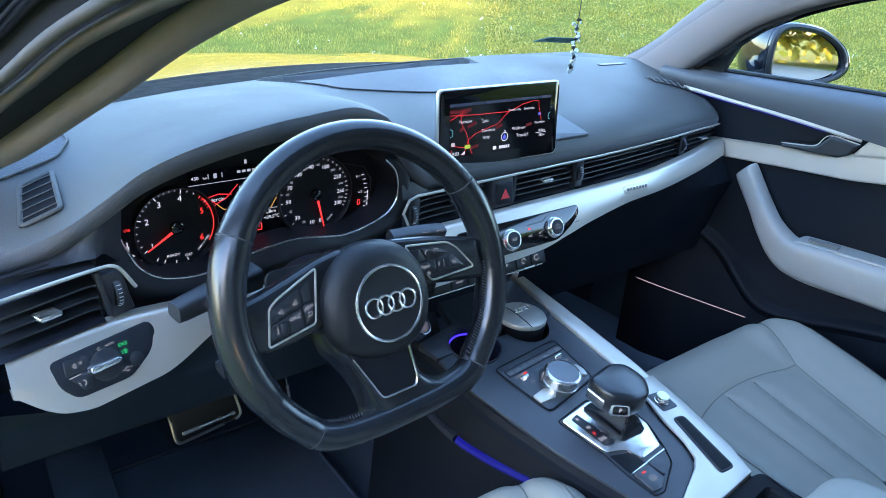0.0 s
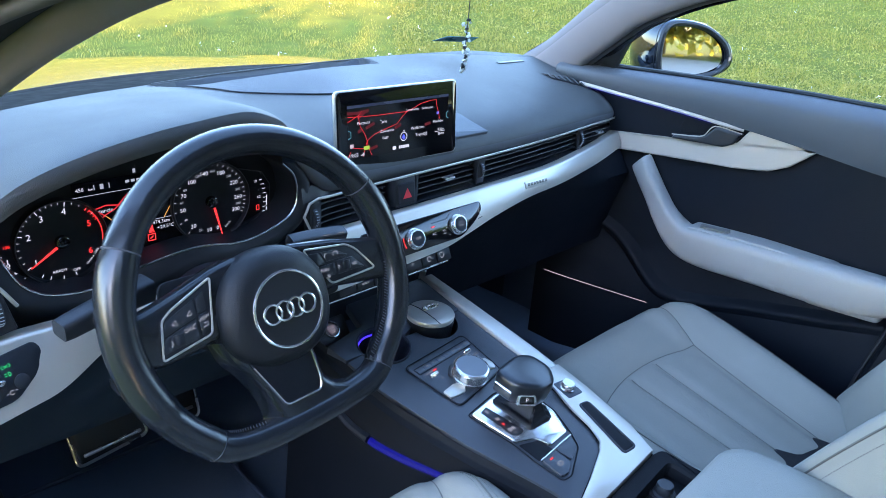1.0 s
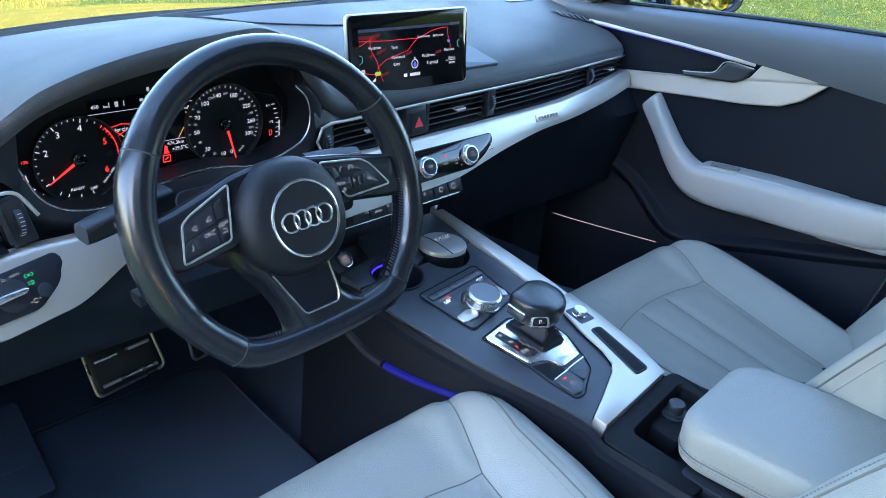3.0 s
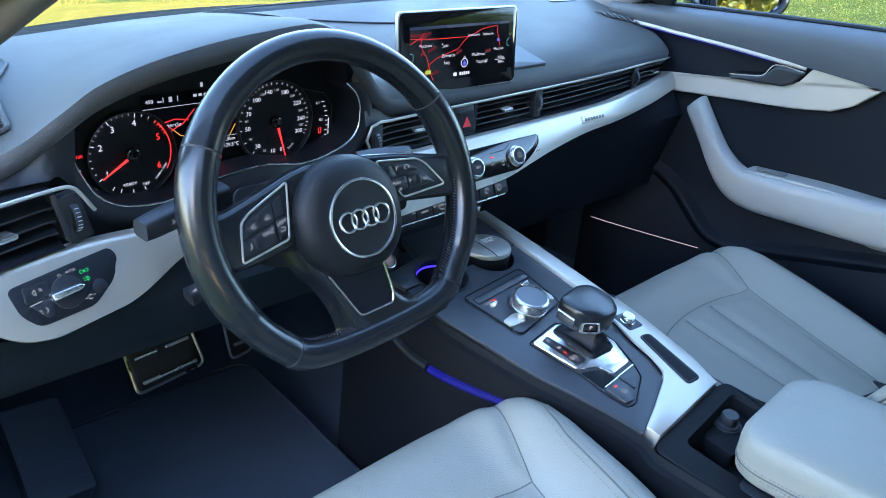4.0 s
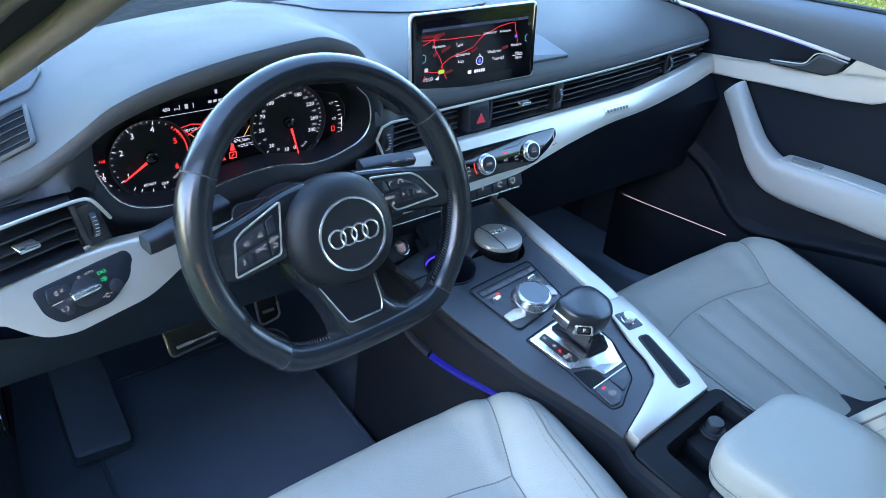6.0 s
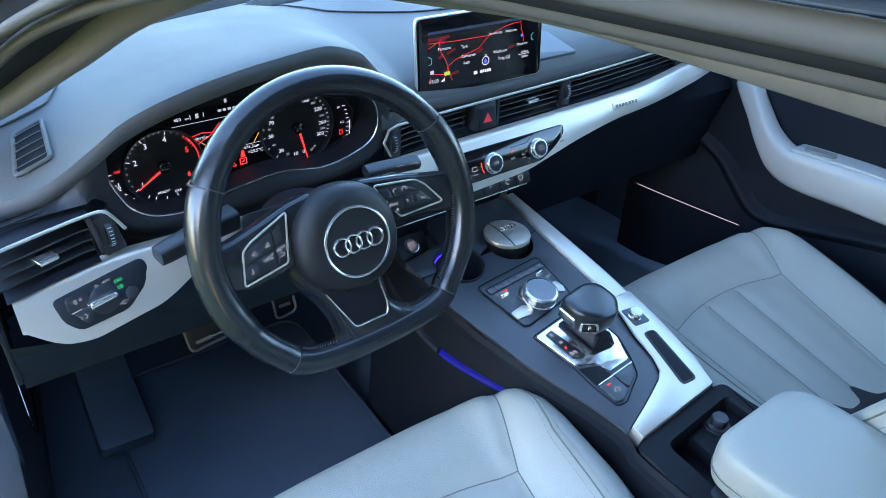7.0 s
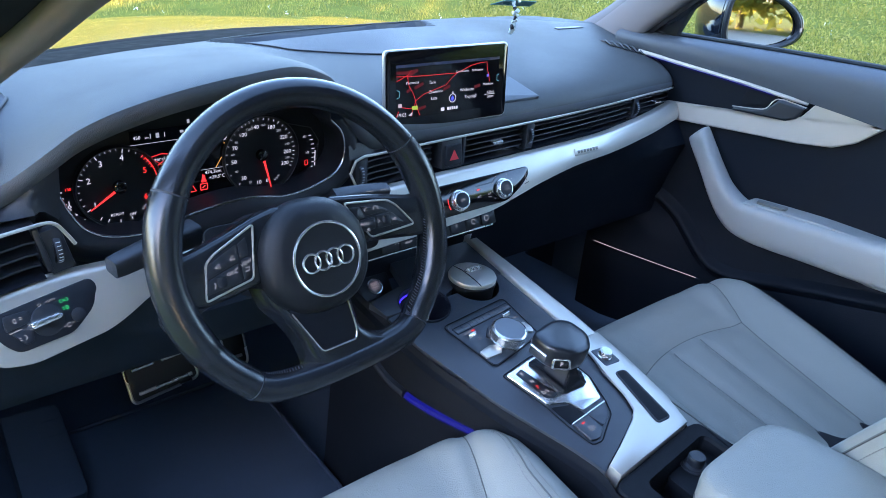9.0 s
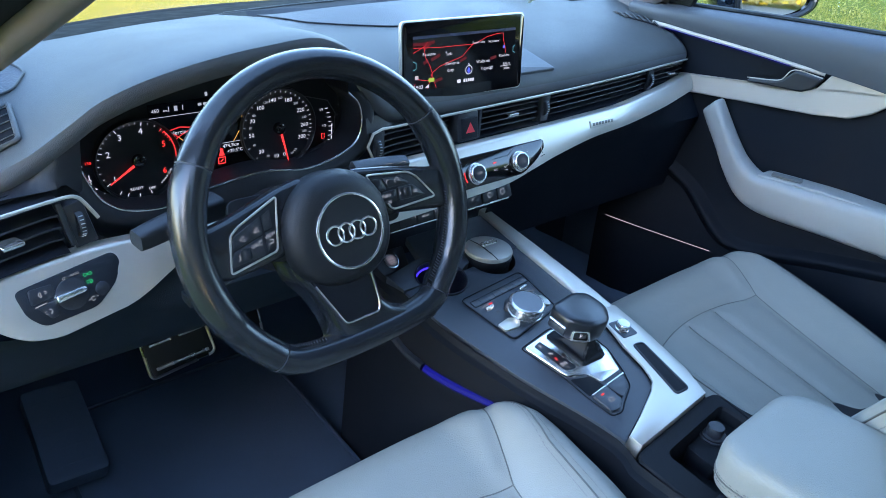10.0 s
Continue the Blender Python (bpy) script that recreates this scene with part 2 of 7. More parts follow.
def grid(fn, nu, nv, bm=None, thick=0.0):
    """A sheet fn(u, v), u and v from 0 to 1, with some thickness below."""
    b = bmesh.new()
    vs = [[b.verts.new(fn(i / nu, j / nv)) for j in range(nv + 1)] for i in range(nu + 1)]
    for i in range(nu):
        for j in range(nv):
            b.faces.new((vs[i][j], vs[i + 1][j], vs[i + 1][j + 1], vs[i][j + 1]))
    if thick:
        bmesh.ops.recalc_face_normals(b, faces=b.faces)
        bmesh.ops.solidify(b, geom=b.faces[:], thickness=thick)
    return merge(bm, b)


def lerp(x, knots):
    """A smooth curve through knots (x, value)."""
    if x <= knots[0][0]:
        return knots[0][1]
    for i in range(len(knots) - 1):
        (x0, y0), (x1, y1) = knots[i], knots[i + 1]
        if x <= x1:
            d = (y1 - y0) / (x1 - x0)
            dl = (y0 - knots[i - 1][1]) / (x0 - knots[i - 1][0]) if i else d
            dr = (knots[i + 2][1] - y1) / (knots[i + 2][0] - x1) if i + 2 < len(knots) else d
            m0 = 0 if dl * d <= 0 else 2 * dl * d / (dl + d)
            m1 = 0 if dr * d <= 0 else 2 * dr * d / (dr + d)
            t, h = (x - x0) / (x1 - x0), x1 - x0
            return (2 * t ** 3 - 3 * t * t + 1) * y0 + (t ** 3 - 2 * t * t + t) * h * m0 + (3 * t * t - 2 * t ** 3) * y1 + (t ** 3 - t * t) * h * m1
    return knots[-1][1]


def spline(pts, n=8, closed=False):
    """A Catmull-Rom curve through points."""
    pts = [Vector(p) for p in pts]
    k, out = len(pts), []
    for i in range(k if closed else k - 1):
        p1, p2 = pts[i], pts[(i + 1) % k]
        p0 = pts[i - 1] if (i or closed) else p1 * 2 - p2
        p3 = pts[(i + 2) % k] if (i + 2 < k or closed) else p2 * 2 - p1
        for j in range(n):
            t = j / n
            out.append(0.5 * (2 * p1 + (p2 - p0) * t + (2 * p0 - 5 * p1 + 4 * p2 - p3) * t * t + (3 * p1 - p0 - 3 * p2 + p3) * t ** 3))
    if not closed:
        out.append(pts[-1])
    return out


def writing(lines, m=I4, bm=None):
    """Words as thin meshes: rows of (text, x, y, size, turn)."""
    for text, x, y, size, *turn in lines:
        cu = bpy.data.curves.new("w", "FONT")
        cu.body, cu.size, cu.align_x, cu.align_y = text, size, "CENTER", "CENTER"
        cu.resolution_u = 2
        ob = bpy.data.objects.new("w", cu)
        me = bpy.data.meshes.new_from_object(ob)
        b = bmesh.new()
        b.from_mesh(me)
        b.transform(m @ pose(x, y, 0, 0, 0, turn[0] if turn else 0))
        bpy.data.objects.remove(ob)
        bpy.data.curves.remove(cu)
        bpy.data.meshes.remove(me)
        bm = merge(bm, b)
    return bm


def strokes(rows, width, m=I4, bm=None):
    """Flat lines in a frame: rows of point lists."""
    for pts in rows:
        b = bmesh.new()
        pts = [Vector((p[0], p[1])) for p in pts]
        prev = None
        for i, p in enumerate(pts):
            d = (pts[min(i + 1, len(pts) - 1)] - pts[max(i - 1, 0)]).normalized()
            n = Vector((-d.y, d.x)) * width / 2
            cur = (b.verts.new((*(p + n), 0)), b.verts.new((*(p - n), 0)))
            if prev:
                b.faces.new((prev[0], prev[1], cur[1], cur[0]))
            prev = cur
        b.transform(m)
        bm = merge(bm, b)
    return bm


def arc(cx, cy, r, a0, a1, n=16):
    return [(cx + r * math.cos(radians(a0 + (a1 - a0) * i / n)), cy + r * math.sin(radians(a0 + (a1 - a0) * i / n))) for i in range(n + 1)]


def lift(m, h):
    return m @ Matrix.Translation((0, 0, h))


# ---- the setting: ground, meadow, car body ----
def ground_z(x, y):
    d = math.hypot(x, y)
    rise = min(45.0, max(0.0, d - 7.0))
    return 0.21 * rise * (1 - math.exp(-rise / 9)) * (1 if y > -2 else max(0, 1 + (y + 2) / 6)) * min(1, max(0, (x + 12) / 10)) 


GRASS = material("meadow_grass", (0.2427, 0.2108, 0.0459), 0.8, vary=0.55, size=40, big=1.6, spec=0.12)
nt = GRASS.node_tree
# each blade its own shade, from fresh green to straw
geo, rmp, mlt = nt.nodes.new("ShaderNodeNewGeometry"), nt.nodes.new("ShaderNodeValToRGB"), nt.nodes.new("ShaderNodeMix")
rmp.color_ramp.elements[0].color = (0.38, 0.46, 0.35, 1)
rmp.color_ramp.elements[1].color = (1.75, 1.55, 2.6, 1)
mid_ = rmp.color_ramp.elements.new(0.6)
mid_.color = (0.95, 1.0, 0.85, 1)
mlt.data_type, mlt.blend_type = "RGBA", "MULTIPLY"
mlt.inputs[0].default_value = 1.0
pb_ = nt.nodes["Principled BSDF"]
nt.links.new(geo.outputs["Random Per Island"], rmp.inputs[0])
nt.links.new(pb_.inputs["Base Color"].links[0].from_socket, mlt.inputs[6])
nt.links.new(rmp.outputs[0], mlt.inputs[7])
nt.links.new(mlt.outputs[2], pb_.inputs["Base Color"])
tl, ms = nt.nodes.new("ShaderNodeBsdfTranslucent"), nt.nodes.new("ShaderNodeMixShader")
tl.inputs[0].default_value = (0.60, 0.49, 0.10, 1)
ms.inputs[0].default_value = 0.35
nt.links.new(nt.nodes["Principled BSDF"].outputs[0], ms.inputs[1])
nt.links.new(tl.outputs[0], ms.inputs[2])
nt.links.new(ms.outputs[0], nt.nodes["Material Output"].inputs[0])
SOIL = material("meadow_ground", (0.1232, 0.1318, 0.0204), 0.95, vary=0.75, size=45, big=3.0, spec=0.03)
GRAVEL = material("pale_gravel", (0.24, 0.215, 0.18), 0.9, vary=0.2, size=60, big=2, grain=0.6)
PETAL = material("white_petals", (0.75, 0.75, 0.70), 0.7)
LEAF = material("tree_leaves", (0.07, 0.13, 0.025), 0.6, vary=0.4, size=20)
nt = LEAF.node_tree
tl, ms = nt.nodes.new("ShaderNodeBsdfTranslucent"), nt.nodes.new("ShaderNodeMixShader")
tl.inputs[0].default_value = (0.50, 0.46, 0.06, 1)
ms.inputs[0].default_value = 0.5
nt.links.new(nt.nodes["Principled BSDF"].outputs[0], ms.inputs[1])
nt.links.new(tl.outputs[0], ms.inputs[2])
nt.links.new(ms.outputs[0], nt.nodes["Material Output"].inputs[0])
BARK = material("bark", (0.09, 0.07, 0.05), 0.9, grain=0.8, size=60, vary=0.3)


def ground_sheet():
    def fn(u, v):
        a, r = 2 * math.pi * u, 900 * v ** 3.2
        x, y = r * math.cos(a), r * math.sin(a)
        return (x, y, ground_z(x, y))
    return grid(fn, 72, 48)


structure("ground", ground_sheet(), SOIL, "grassy ground rising gently away from the parked car", "ground")


def lane():
    def fn(u, v):
        y = -34 + 30.5 * u
        x = -3.0 + 7.0 * v + 5.5 * math.sin(max(0, -y - 4) * 0.09)
        return (x, y, ground_z(x, y) + 0.02)
    return grid(fn, 40, 6)


structure("road", lane(), GRAVEL, "pale gravel lane running away behind the car", "road")


def blades(count, seed, bend=0.5):
    """Grass blades over the meadow that the windows show, thicker near the car."""
    rng = np.random.default_rng(seed)
    ang = rng.uniform(radians(-4), radians(128), count)
    rad = 2.6 + 27 * rng.random(count) ** 1.7
    x, y = rad * np.cos(ang), rad * np.sin(ang)
    tuft = 0.5 + 0.5 * np.sin(x * 5.1 + 1.7 * np.sin(y * 3.3)) * np.sin(y * 4.7 + 1.3 * np.sin(x * 2.9))
    h = (0.02 + 0.08 * rng.random(count) ** 2) * (0.8 + rad * 0.012) * (0.5 + 1.1 * tuft) * np.where(ang > radians(50), 0.6, 1.0)
    w = rng.uniform(0.0016, 0.0042, count) * (0.7 + rad * 0.05) * np.where(ang > radians(50), 0.8, 1.0)
    t = rng.uniform(0, 2 * np.pi, count)
    lean = rng.normal(0, bend * 0.5, (count, 2)) * h[:, None]
    z = np.array([ground_z(a, b) for a, b in zip(x, y)])
    foot, tip = np.stack([x, y, z], 1), np.stack([lean[:, 0], lean[:, 1], h], 1)
    side = np.stack([w * np.cos(t), w * np.sin(t), np.zeros(count)], 1)
    waist = foot + tip * np.array([0.4, 0.4, 0.6])
    v = np.stack([foot - side, foot + side, waist + side * 0.7, waist - side * 0.7, foot + tip], 1).reshape(-1, 3)
    k = 5 * np.arange(count)[:, None]
    quads, tris = (k + np.array([0, 1, 2, 3])).tolist(), (k + np.array([3, 2, 4])).tolist()
    me = bpy.data.meshes.new("grass")
    me.from_pydata(v.tolist(), [], quads + tris)
    me.materials.append(GRASS)
    return new("grass", me)


tagged(blades(620000, 3, 0.8), "tall uncut meadow grass beside the car", "grass", "", "stuff")


def weeds(count, seed):
    """Broad low leaves between the blades."""
    rng = np.random.default_rng(seed)
    ang, rad = rng.uniform(radians(-4), radians(50), count), 2.6 + 13 * rng.random(count) ** 1.5
    x, y = rad * np.cos(ang), rad * np.sin(ang)
    z = np.array([ground_z(a, b) for a, b in zip(x, y)]) + rng.uniform(0.02, 0.07, count)
    s, t = rng.uniform(0.010, 0.026, count), rng.uniform(0, 2 * np.pi, count)
    lift_ = rng.uniform(-0.5, 0.9, count) * s
    c = np.stack([x, y, z], 1)
    d = np.stack([np.cos(t) * s, np.sin(t) * s, lift_], 1)
    e = np.stack([-np.sin(t) * s * 0.5, np.cos(t) * s * 0.5, rng.uniform(-0.3, 0.3, count) * s], 1)
    v = np.stack([c - d, c + e, c + d, c - e], 1).reshape(-1, 3)
    me = bpy.data.meshes.new("weeds")
    me.from_pydata(v.tolist(), [], (4 * np.arange(count)[:, None] + np.arange(4)).tolist())
    me.materials.append(GRASS)
    return new("weeds", me)


tagged(weeds(60000, 8), "low broad-leaved weeds between the grass", "weeds", "", "stuff")


def flowers(count, seed):
    rng = np.random.default_rng(seed)
    bm = bmesh.new()
    for i in range(count):
        a, r = rng.uniform(0, radians(120)), 3 + 20 * rng.random() ** 1.5
        x, y = r * math.cos(a), r * math.sin(a)
        z = ground_z(x, y) + rng.uniform(0.06, 0.14)
        s = 0.004 + 0.010 * rng.random() ** 2
        for k in range(4):
            o = Vector((x, y, z)) + Vector(rng.normal(0, s, 3))
            q = [bm.verts.new(o + Vector(rng.normal(0, s * 0.8, 3))) for _ in range(3)]
            bm.faces.new(q)
    return bm


ob = part("wildflowers", flowers(600, 5), PETAL, None)
tagged(ob, "small white wildflowers scattered in the meadow", "flowers", "", "stuff")


def tree(x, y, height, spread, seed):
    rng = np.random.default_rng(seed)
    t = thing("tree", "leafy deciduous tree of the added shade rows and the mirror's backdrop", "tree", "", "trees behind the car")
    z0 = ground_z(x, y)
    pts = [Vector((x + 0.15 * math.sin(k * 1.3 + seed), y + 0.15 * math.cos(k + seed), z0 - 0.1 + height * 0.75 * k / 6)) for k in range(7)]
    bm = tube_path(pts, 0.17, 9, up=(1, 0, 0), taper=lambda s: 1 - 0.75 * s)
    tips = []
    for k in range(16):
        s = 2 + int(rng.integers(0, 5))
        a = rng.uniform(0, 2 * math.pi)
        p = pts[min(s, 6)]
        e = p + Vector((math.cos(a) * spread * rng.uniform(0.4, 0.9), math.sin(a) * spread * rng.uniform(0.4, 0.9), height * rng.uniform(0.06, 0.26)))
        tube_path([p, p.lerp(e, 0.5) + Vector((0, 0, 0.2)), e], 0.06, 6, up=(0.3, 1, 0), taper=lambda q: 1 - 0.7 * q, bm=bm)
        tips += [e, p.lerp(e, 0.6)]
    part("trunk", bm, BARK, t)
    v, f = [], []
    for c in tips + [pts[-1]] * 4:
        for _ in range(220):
            o = Vector(c) + Vector(rng.normal(0, 1, 3) * np.array([0.30, 0.30, 0.24]) * spread)
            s = rng.uniform(0.16, 0.32)
            a, b2 = Vector(rng.normal(0, 1, 3)).normalized(), Vector(rng.normal(0, 1, 3)).normalized()
            k = len(v)
            v += [tuple(o - a * s), tuple(o + b2 * s * 0.5), tuple(o + a * s), tuple(o - b2 * s * 0.5)]
            f.append((k, k + 1, k + 2, k + 3))
    me = bpy.data.meshes.new("crown")
    me.from_pydata(v, [], f)
    me.materials.append(LEAF)
    cr = new("crown", me)
    cr.parent = t
    return t


# Unseen rows added up-sun so that their shade covers the car.
SHADE_TREE_ROWS = [(-0.78 * d + 0.63 * c, -0.63 * d - 0.78 * c, 12.5 + 1.5 * math.sin(2.1 * c), 3.3, 11 + k) for k, (d, c) in enumerate([(36 + 1.5 * math.sin(j), 1.2 + 2.3 * j) for j in range(9)] + [(42, 1.5 + 2.4 * j) for j in range(9)])]
# Trees 90 and 91 are unseen additions that hold back sky light.
for args in SHADE_TREE_ROWS + [(-6.4, -7.4, 7.5, 2.2, 90), (-4.9, -10.2, 8.0, 2.5, 91)] + [(3.0, -27.0, 9.0, 3.2, 41), (8.0, -29.0, 10.0, 3.4, 42), (12.5, -25.0, 8.5, 3.2, 43), (17.0, -22.0, 9.0, 3.4, 44)] + [(-1.0 + 3.6 * k, -35.0 + 0.9 * k, 12.0, 3.6, 60 + k) for k in range(9)]:
    tree(*args)


def hedge(seed, count, run, top, label):
    """A dense row of shrubs along a line in plan."""
    rng = np.random.default_rng(seed)
    t = thing("hedge", label, "hedge")
    v, f = [], []
    for i in range(count):
        u = rng.random()
        x, y = run(u)
        x, y = x + rng.normal(0, 0.4), y + rng.normal(0, 0.5)
        z = ground_z(x, y) + top * (1 + 0.2 * math.sin(9 * u) + 0.12 * math.sin(23 * u)) * math.sqrt(rng.random()) + rng.normal(0, 0.15)
        s = rng.uniform(0.14, 0.34)
        a, b2 = Vector(rng.normal(0, 1, 3)).normalized(), Vector(rng.normal(0, 1, 3)).normalized()
        k = len(v)
        v += [(x - a.x * s, y - a.y * s, z - a.z * s), (x + b2.x * s * 0.6, y + b2.y * s * 0.6, z + b2.z * s * 0.6), (x + a.x * s, y + a.y * s, z + a.z * s), (x - b2.x * s * 0.6, y - b2.y * s * 0.6, z - b2.z * s * 0.6)]
        f.append((k, k + 1, k + 2, k + 3))
    me = bpy.data.meshes.new("foliage")
    me.from_pydata(v, [], f)
    me.materials.append(LEAF)
    ob = new("foliage", me)
    ob.parent = t


hedge(77, 9000, lambda u: (-6 + 34 * u, -33 + 10 * u * u), 3.4, "dense leafy hedge along the far side of the lane")
# Unseen shrubs, added to shade the ground and sky left of the car.
hedge(78, 7000, lambda u: (-5.0 - 2.6 * u, -4.7 + 3.3 * u), 2.3, "low leafy shrubs added out of view to shade the car's left side")


# the car's shell: pillars, rails, roof, floor, hood, glass
def pillar_path(side):
    """The run of the pillar's and roof rail's inner edge, from the dashboard's corner to the back."""
    pts = [(-0.690, 0.62, 0.925), (-0.645, 0.36, 0.985), (-0.580, 0.155, 1.090), (-0.550, 0.040, 1.150), (-0.530, -0.090, 1.197), (-0.515, -0.25, 1.232), (-0.505, -0.387, 1.251), (-0.500, -0.70, 1.264), (-0.500, -1.30, 1.245)]
    if side > 0:
        pts = [(-0.712, 0.66, 0.915), (-0.668, 0.53, 0.985), (-0.605, 0.385, 1.080), (-0.553, 0.27, 1.148), (-0.525, 0.10, 1.212), (-0.508, -0.10, 1.245), (-0.500, -0.40, 1.262), (-0.500, -1.30, 1.245)]
    return [Vector((x * -side, y, z)) for x, y, z in spline(pts, 8)]


def rail(side, offs, closed=True):
    """A bar along the pillar whose cross-section's corners are offsets (out, up) from the path."""
    b = bmesh.new()
    path = pillar_path(side)
    rings = []
    k = len(offs(0.5))
    for i, p in enumerate(path):
        d = (path[min(i + 1, len(path) - 1)] - path[max(i - 1, 0)]).normalized()
        out = Vector((side, 0, 0))
        out = (out - d * out.dot(d)).normalized()
        up = d.cross(out) if side < 0 else out.cross(d)
        if up.z < 0:
            up = -up
        rings.append([b.verts.new(p + out * a + up * c) for a, c in offs(p.y)])
    for r0, r1 in zip(rings, rings[1:]):
        for j in range(k if closed else k - 1):
            b.faces.new((r0[j], r0[(j + 1) % k], r1[(j + 1) % k], r1[j]))
    return b


def oval(cx, cy, rx, ry, n=14, turn=0):
    return [(cx + rx * math.cos(a) * math.cos(turn) - ry * math.sin(a) * math.sin(turn), cy + rx * math.cos(a) * math.sin(turn) + ry * math.sin(a) * math.cos(turn)) for a in [2 * math.pi * i / n for i in range(n)]]


def section(low, high, n=14, climb=0.0):
    """An oval section that passes from its form on the pillar to that on the roof rail; climb lifts it towards the front."""
    def fn(y):
        t = min(1, max(0, (0.12 - y) / 0.32))
        t = t * t * (3 - 2 * t)
        cx, cy, rx, ry = [a + (b - a) * t for a, b in zip(low, high)]
        return oval(cx, cy + t * climb * (y + 0.387), rx, ry, n)
    return fn


SECTIONS = {
    -1: (section((0.012, 0.000, 0.016, 0.012), (-0.015, 0.000, 0.024, 0.020), 14, 0.06), section((0.066, 0.003, 0.006, 0.005), (0.030, 0.002, 0.009, 0.006), 10), section((0.040, 0.032, 0.036, 0.030), (0.041, 0.012, 0.008, 0.010), 10), section((0.085, 0.060, 0.030, 0.030), (0.060, 0.030, 0.013, 0.014), 12)),
    1: (section((0.012, 0.006, 0.022, 0.050), (0.012, 0.006, 0.022, 0.050)), section((0.028, -0.036, 0.010, 0.012), (0.028, -0.036, 0.010, 0.012), 10), section((0.045, 0.045, 0.012, 0.022), (0.045, 0.045, 0.012, 0.022), 10), section((0.055, 0.0, 0.016, 0.05), (0.055, 0.0, 0.016, 0.05), 12)),
}
for side, nm in ((-1, "left"), (1, "right")):
    lining, seal, cover_, frame_ = SECTIONS[side]
    structure("a_pillar_" + nm, rail(side, lining), CLOTH, "grey fabric-lined windscreen pillar running into the roof rail", "pillar", angle=60)
    structure("door_seal_" + nm, rail(side, seal), SEAL, "black rubber door seal along the pillar", "seal", angle=60)
    if side < 0:
        structure("outer_seal_" + nm, rail(side, section((0.082, 0.006, 0.005, 0.004), (0.050, 0.012, 0.006, 0.005), 10)), SEAL, "second rubber lip along the door opening", "seal", angle=60)
    structure("pillar_cover_" + nm, rail(side, cover_), COVER, "black inner door frame cover beside the seal", "trim", angle=60)
    structure("door_frame_" + nm, rail(side, frame_), PAINT, "dark painted door frame of the car body", "frame", angle=60)


def roof_sheet(z):
    def fn(u, v):
        x = -0.53 + 1.06 * u
        y = -1.35 + 1.36 * v
        return (x, y, z + 0.045 * (1 - (x / 0.53) ** 2) - 0.05 * max(0, (y + 0.2)) ** 1.5)
    return fn


structure("ceiling", grid(roof_sheet(1.265), 16, 16), CLOTH, "pale grey headliner of the car roof", "ceiling")
structure("roof", grid(roof_sheet(1.31), 16, 16, thick=0.003), PAINT, "dark painted car roof", "roof")


def windscreen(y0, z0):
    def fn(u, v):
        x = -0.70 + 1.40 * u
        k = 1 - (x / 0.75) ** 2
        yb, zb = 0.62 + 0.30 * k, 0.945
        yt, zt = -0.03 + 0.08 * k, 1.285
        xt = x * 0.78
        return (x + (xt - x) * v, yb + (yt - yb) * v, zb + (zt - zb) * v + 0.02 * math.sin(math.pi * v))
    return fn


ws = structure("windscreen", grid(windscreen(0, 0), 20, 12), GLASS, "clear sloping windscreen glass", "windscreen")
ws.visible_shadow = False


def cowl(u, v):
    x = -0.72 + 1.44 * u
    k = 1 - (x / 0.75) ** 2
    y0 = lerp(x, REAR)
    return (x, y0 - 0.012 + (0.62 + 0.34 * k - y0 + 0.012) * v, 0.972 - 0.028 * v)


REAR = [(-0.70, 0.470), (-0.60, 0.522), (-0.48, 0.577), (-0.354, 0.629), (-0.242, 0.659), (-0.086, 0.698), (0.09, 0.723), (0.328, 0.747), (0.582, 0.735), (0.64, 0.695), (0.70, 0.60)]
structure("cowl", grid(cowl, 30, 4), COWL, "black ceramic band and cowl at the foot of the windscreen", "trim")


def hood(u, v):
    x = -0.80 + 1.60 * u
    k = 1 - (x / 0.85) ** 2
    y = 0.66 + 0.33 * k + (0.75 + 0.10 * k) * v
    z = 0.925 - 0.10 * v ** 1.6 - 0.06 * (1 - k) * v - 0.05 * (1 - k) ** 2
    ridge = 0.012 * math.exp(-((abs(x) - 0.42) / 0.05) ** 2)
    return (x, y, z + ridge)


structure("hood", grid(hood, 40, 16, thick=0.002), PAINT, "glossy dark painted bonnet reflecting the meadow", "bonnet")


def side_shell(side):
    """The far flank and rear of the cabin, with its window openings."""
    bm = bmesh.new()
    box(0.05, 0.16, 0.40, pose(side * 0.655, -0.62, 1.07, 0, side * -24, 0), 0.01, bm=bm)
    box(0.06, 1.10, 0.60, pose(side * 0.80, -1.15, 0.66), 0.02, bm=bm)
    return bm


for side, nm in ((-1, "left"), (1, "right")):
    structure("b_pillar_" + nm, side_shell(side), DARK, "black centre pillar and rear flank of the cabin", "pillar")
bm = box(1.5, 0.05, 0.55, pose(0, -1.55, 0.62), 0.02)
box(1.3, 0.3, 0.05, pose(0, -1.45, 0.90), 0.02, bm=bm)
box(1.3, 0.16, 0.55, pose(0, -1.28, 0.66, 14), 0.05, bm=bm)
box(1.3, 0.46, 0.14, pose(0, -1.05, 0.42), 0.05, bm=bm)
structure("wall_rear", bm, DARK, "dark rear bench and bulkhead closing the cabin", "wall")
# Unseen rear panes and pillars, added dark to cut light from behind.
LIGHT_CUT = pane_material("light_cut_glass", (0.16, 0.17, 0.17), 0.04)
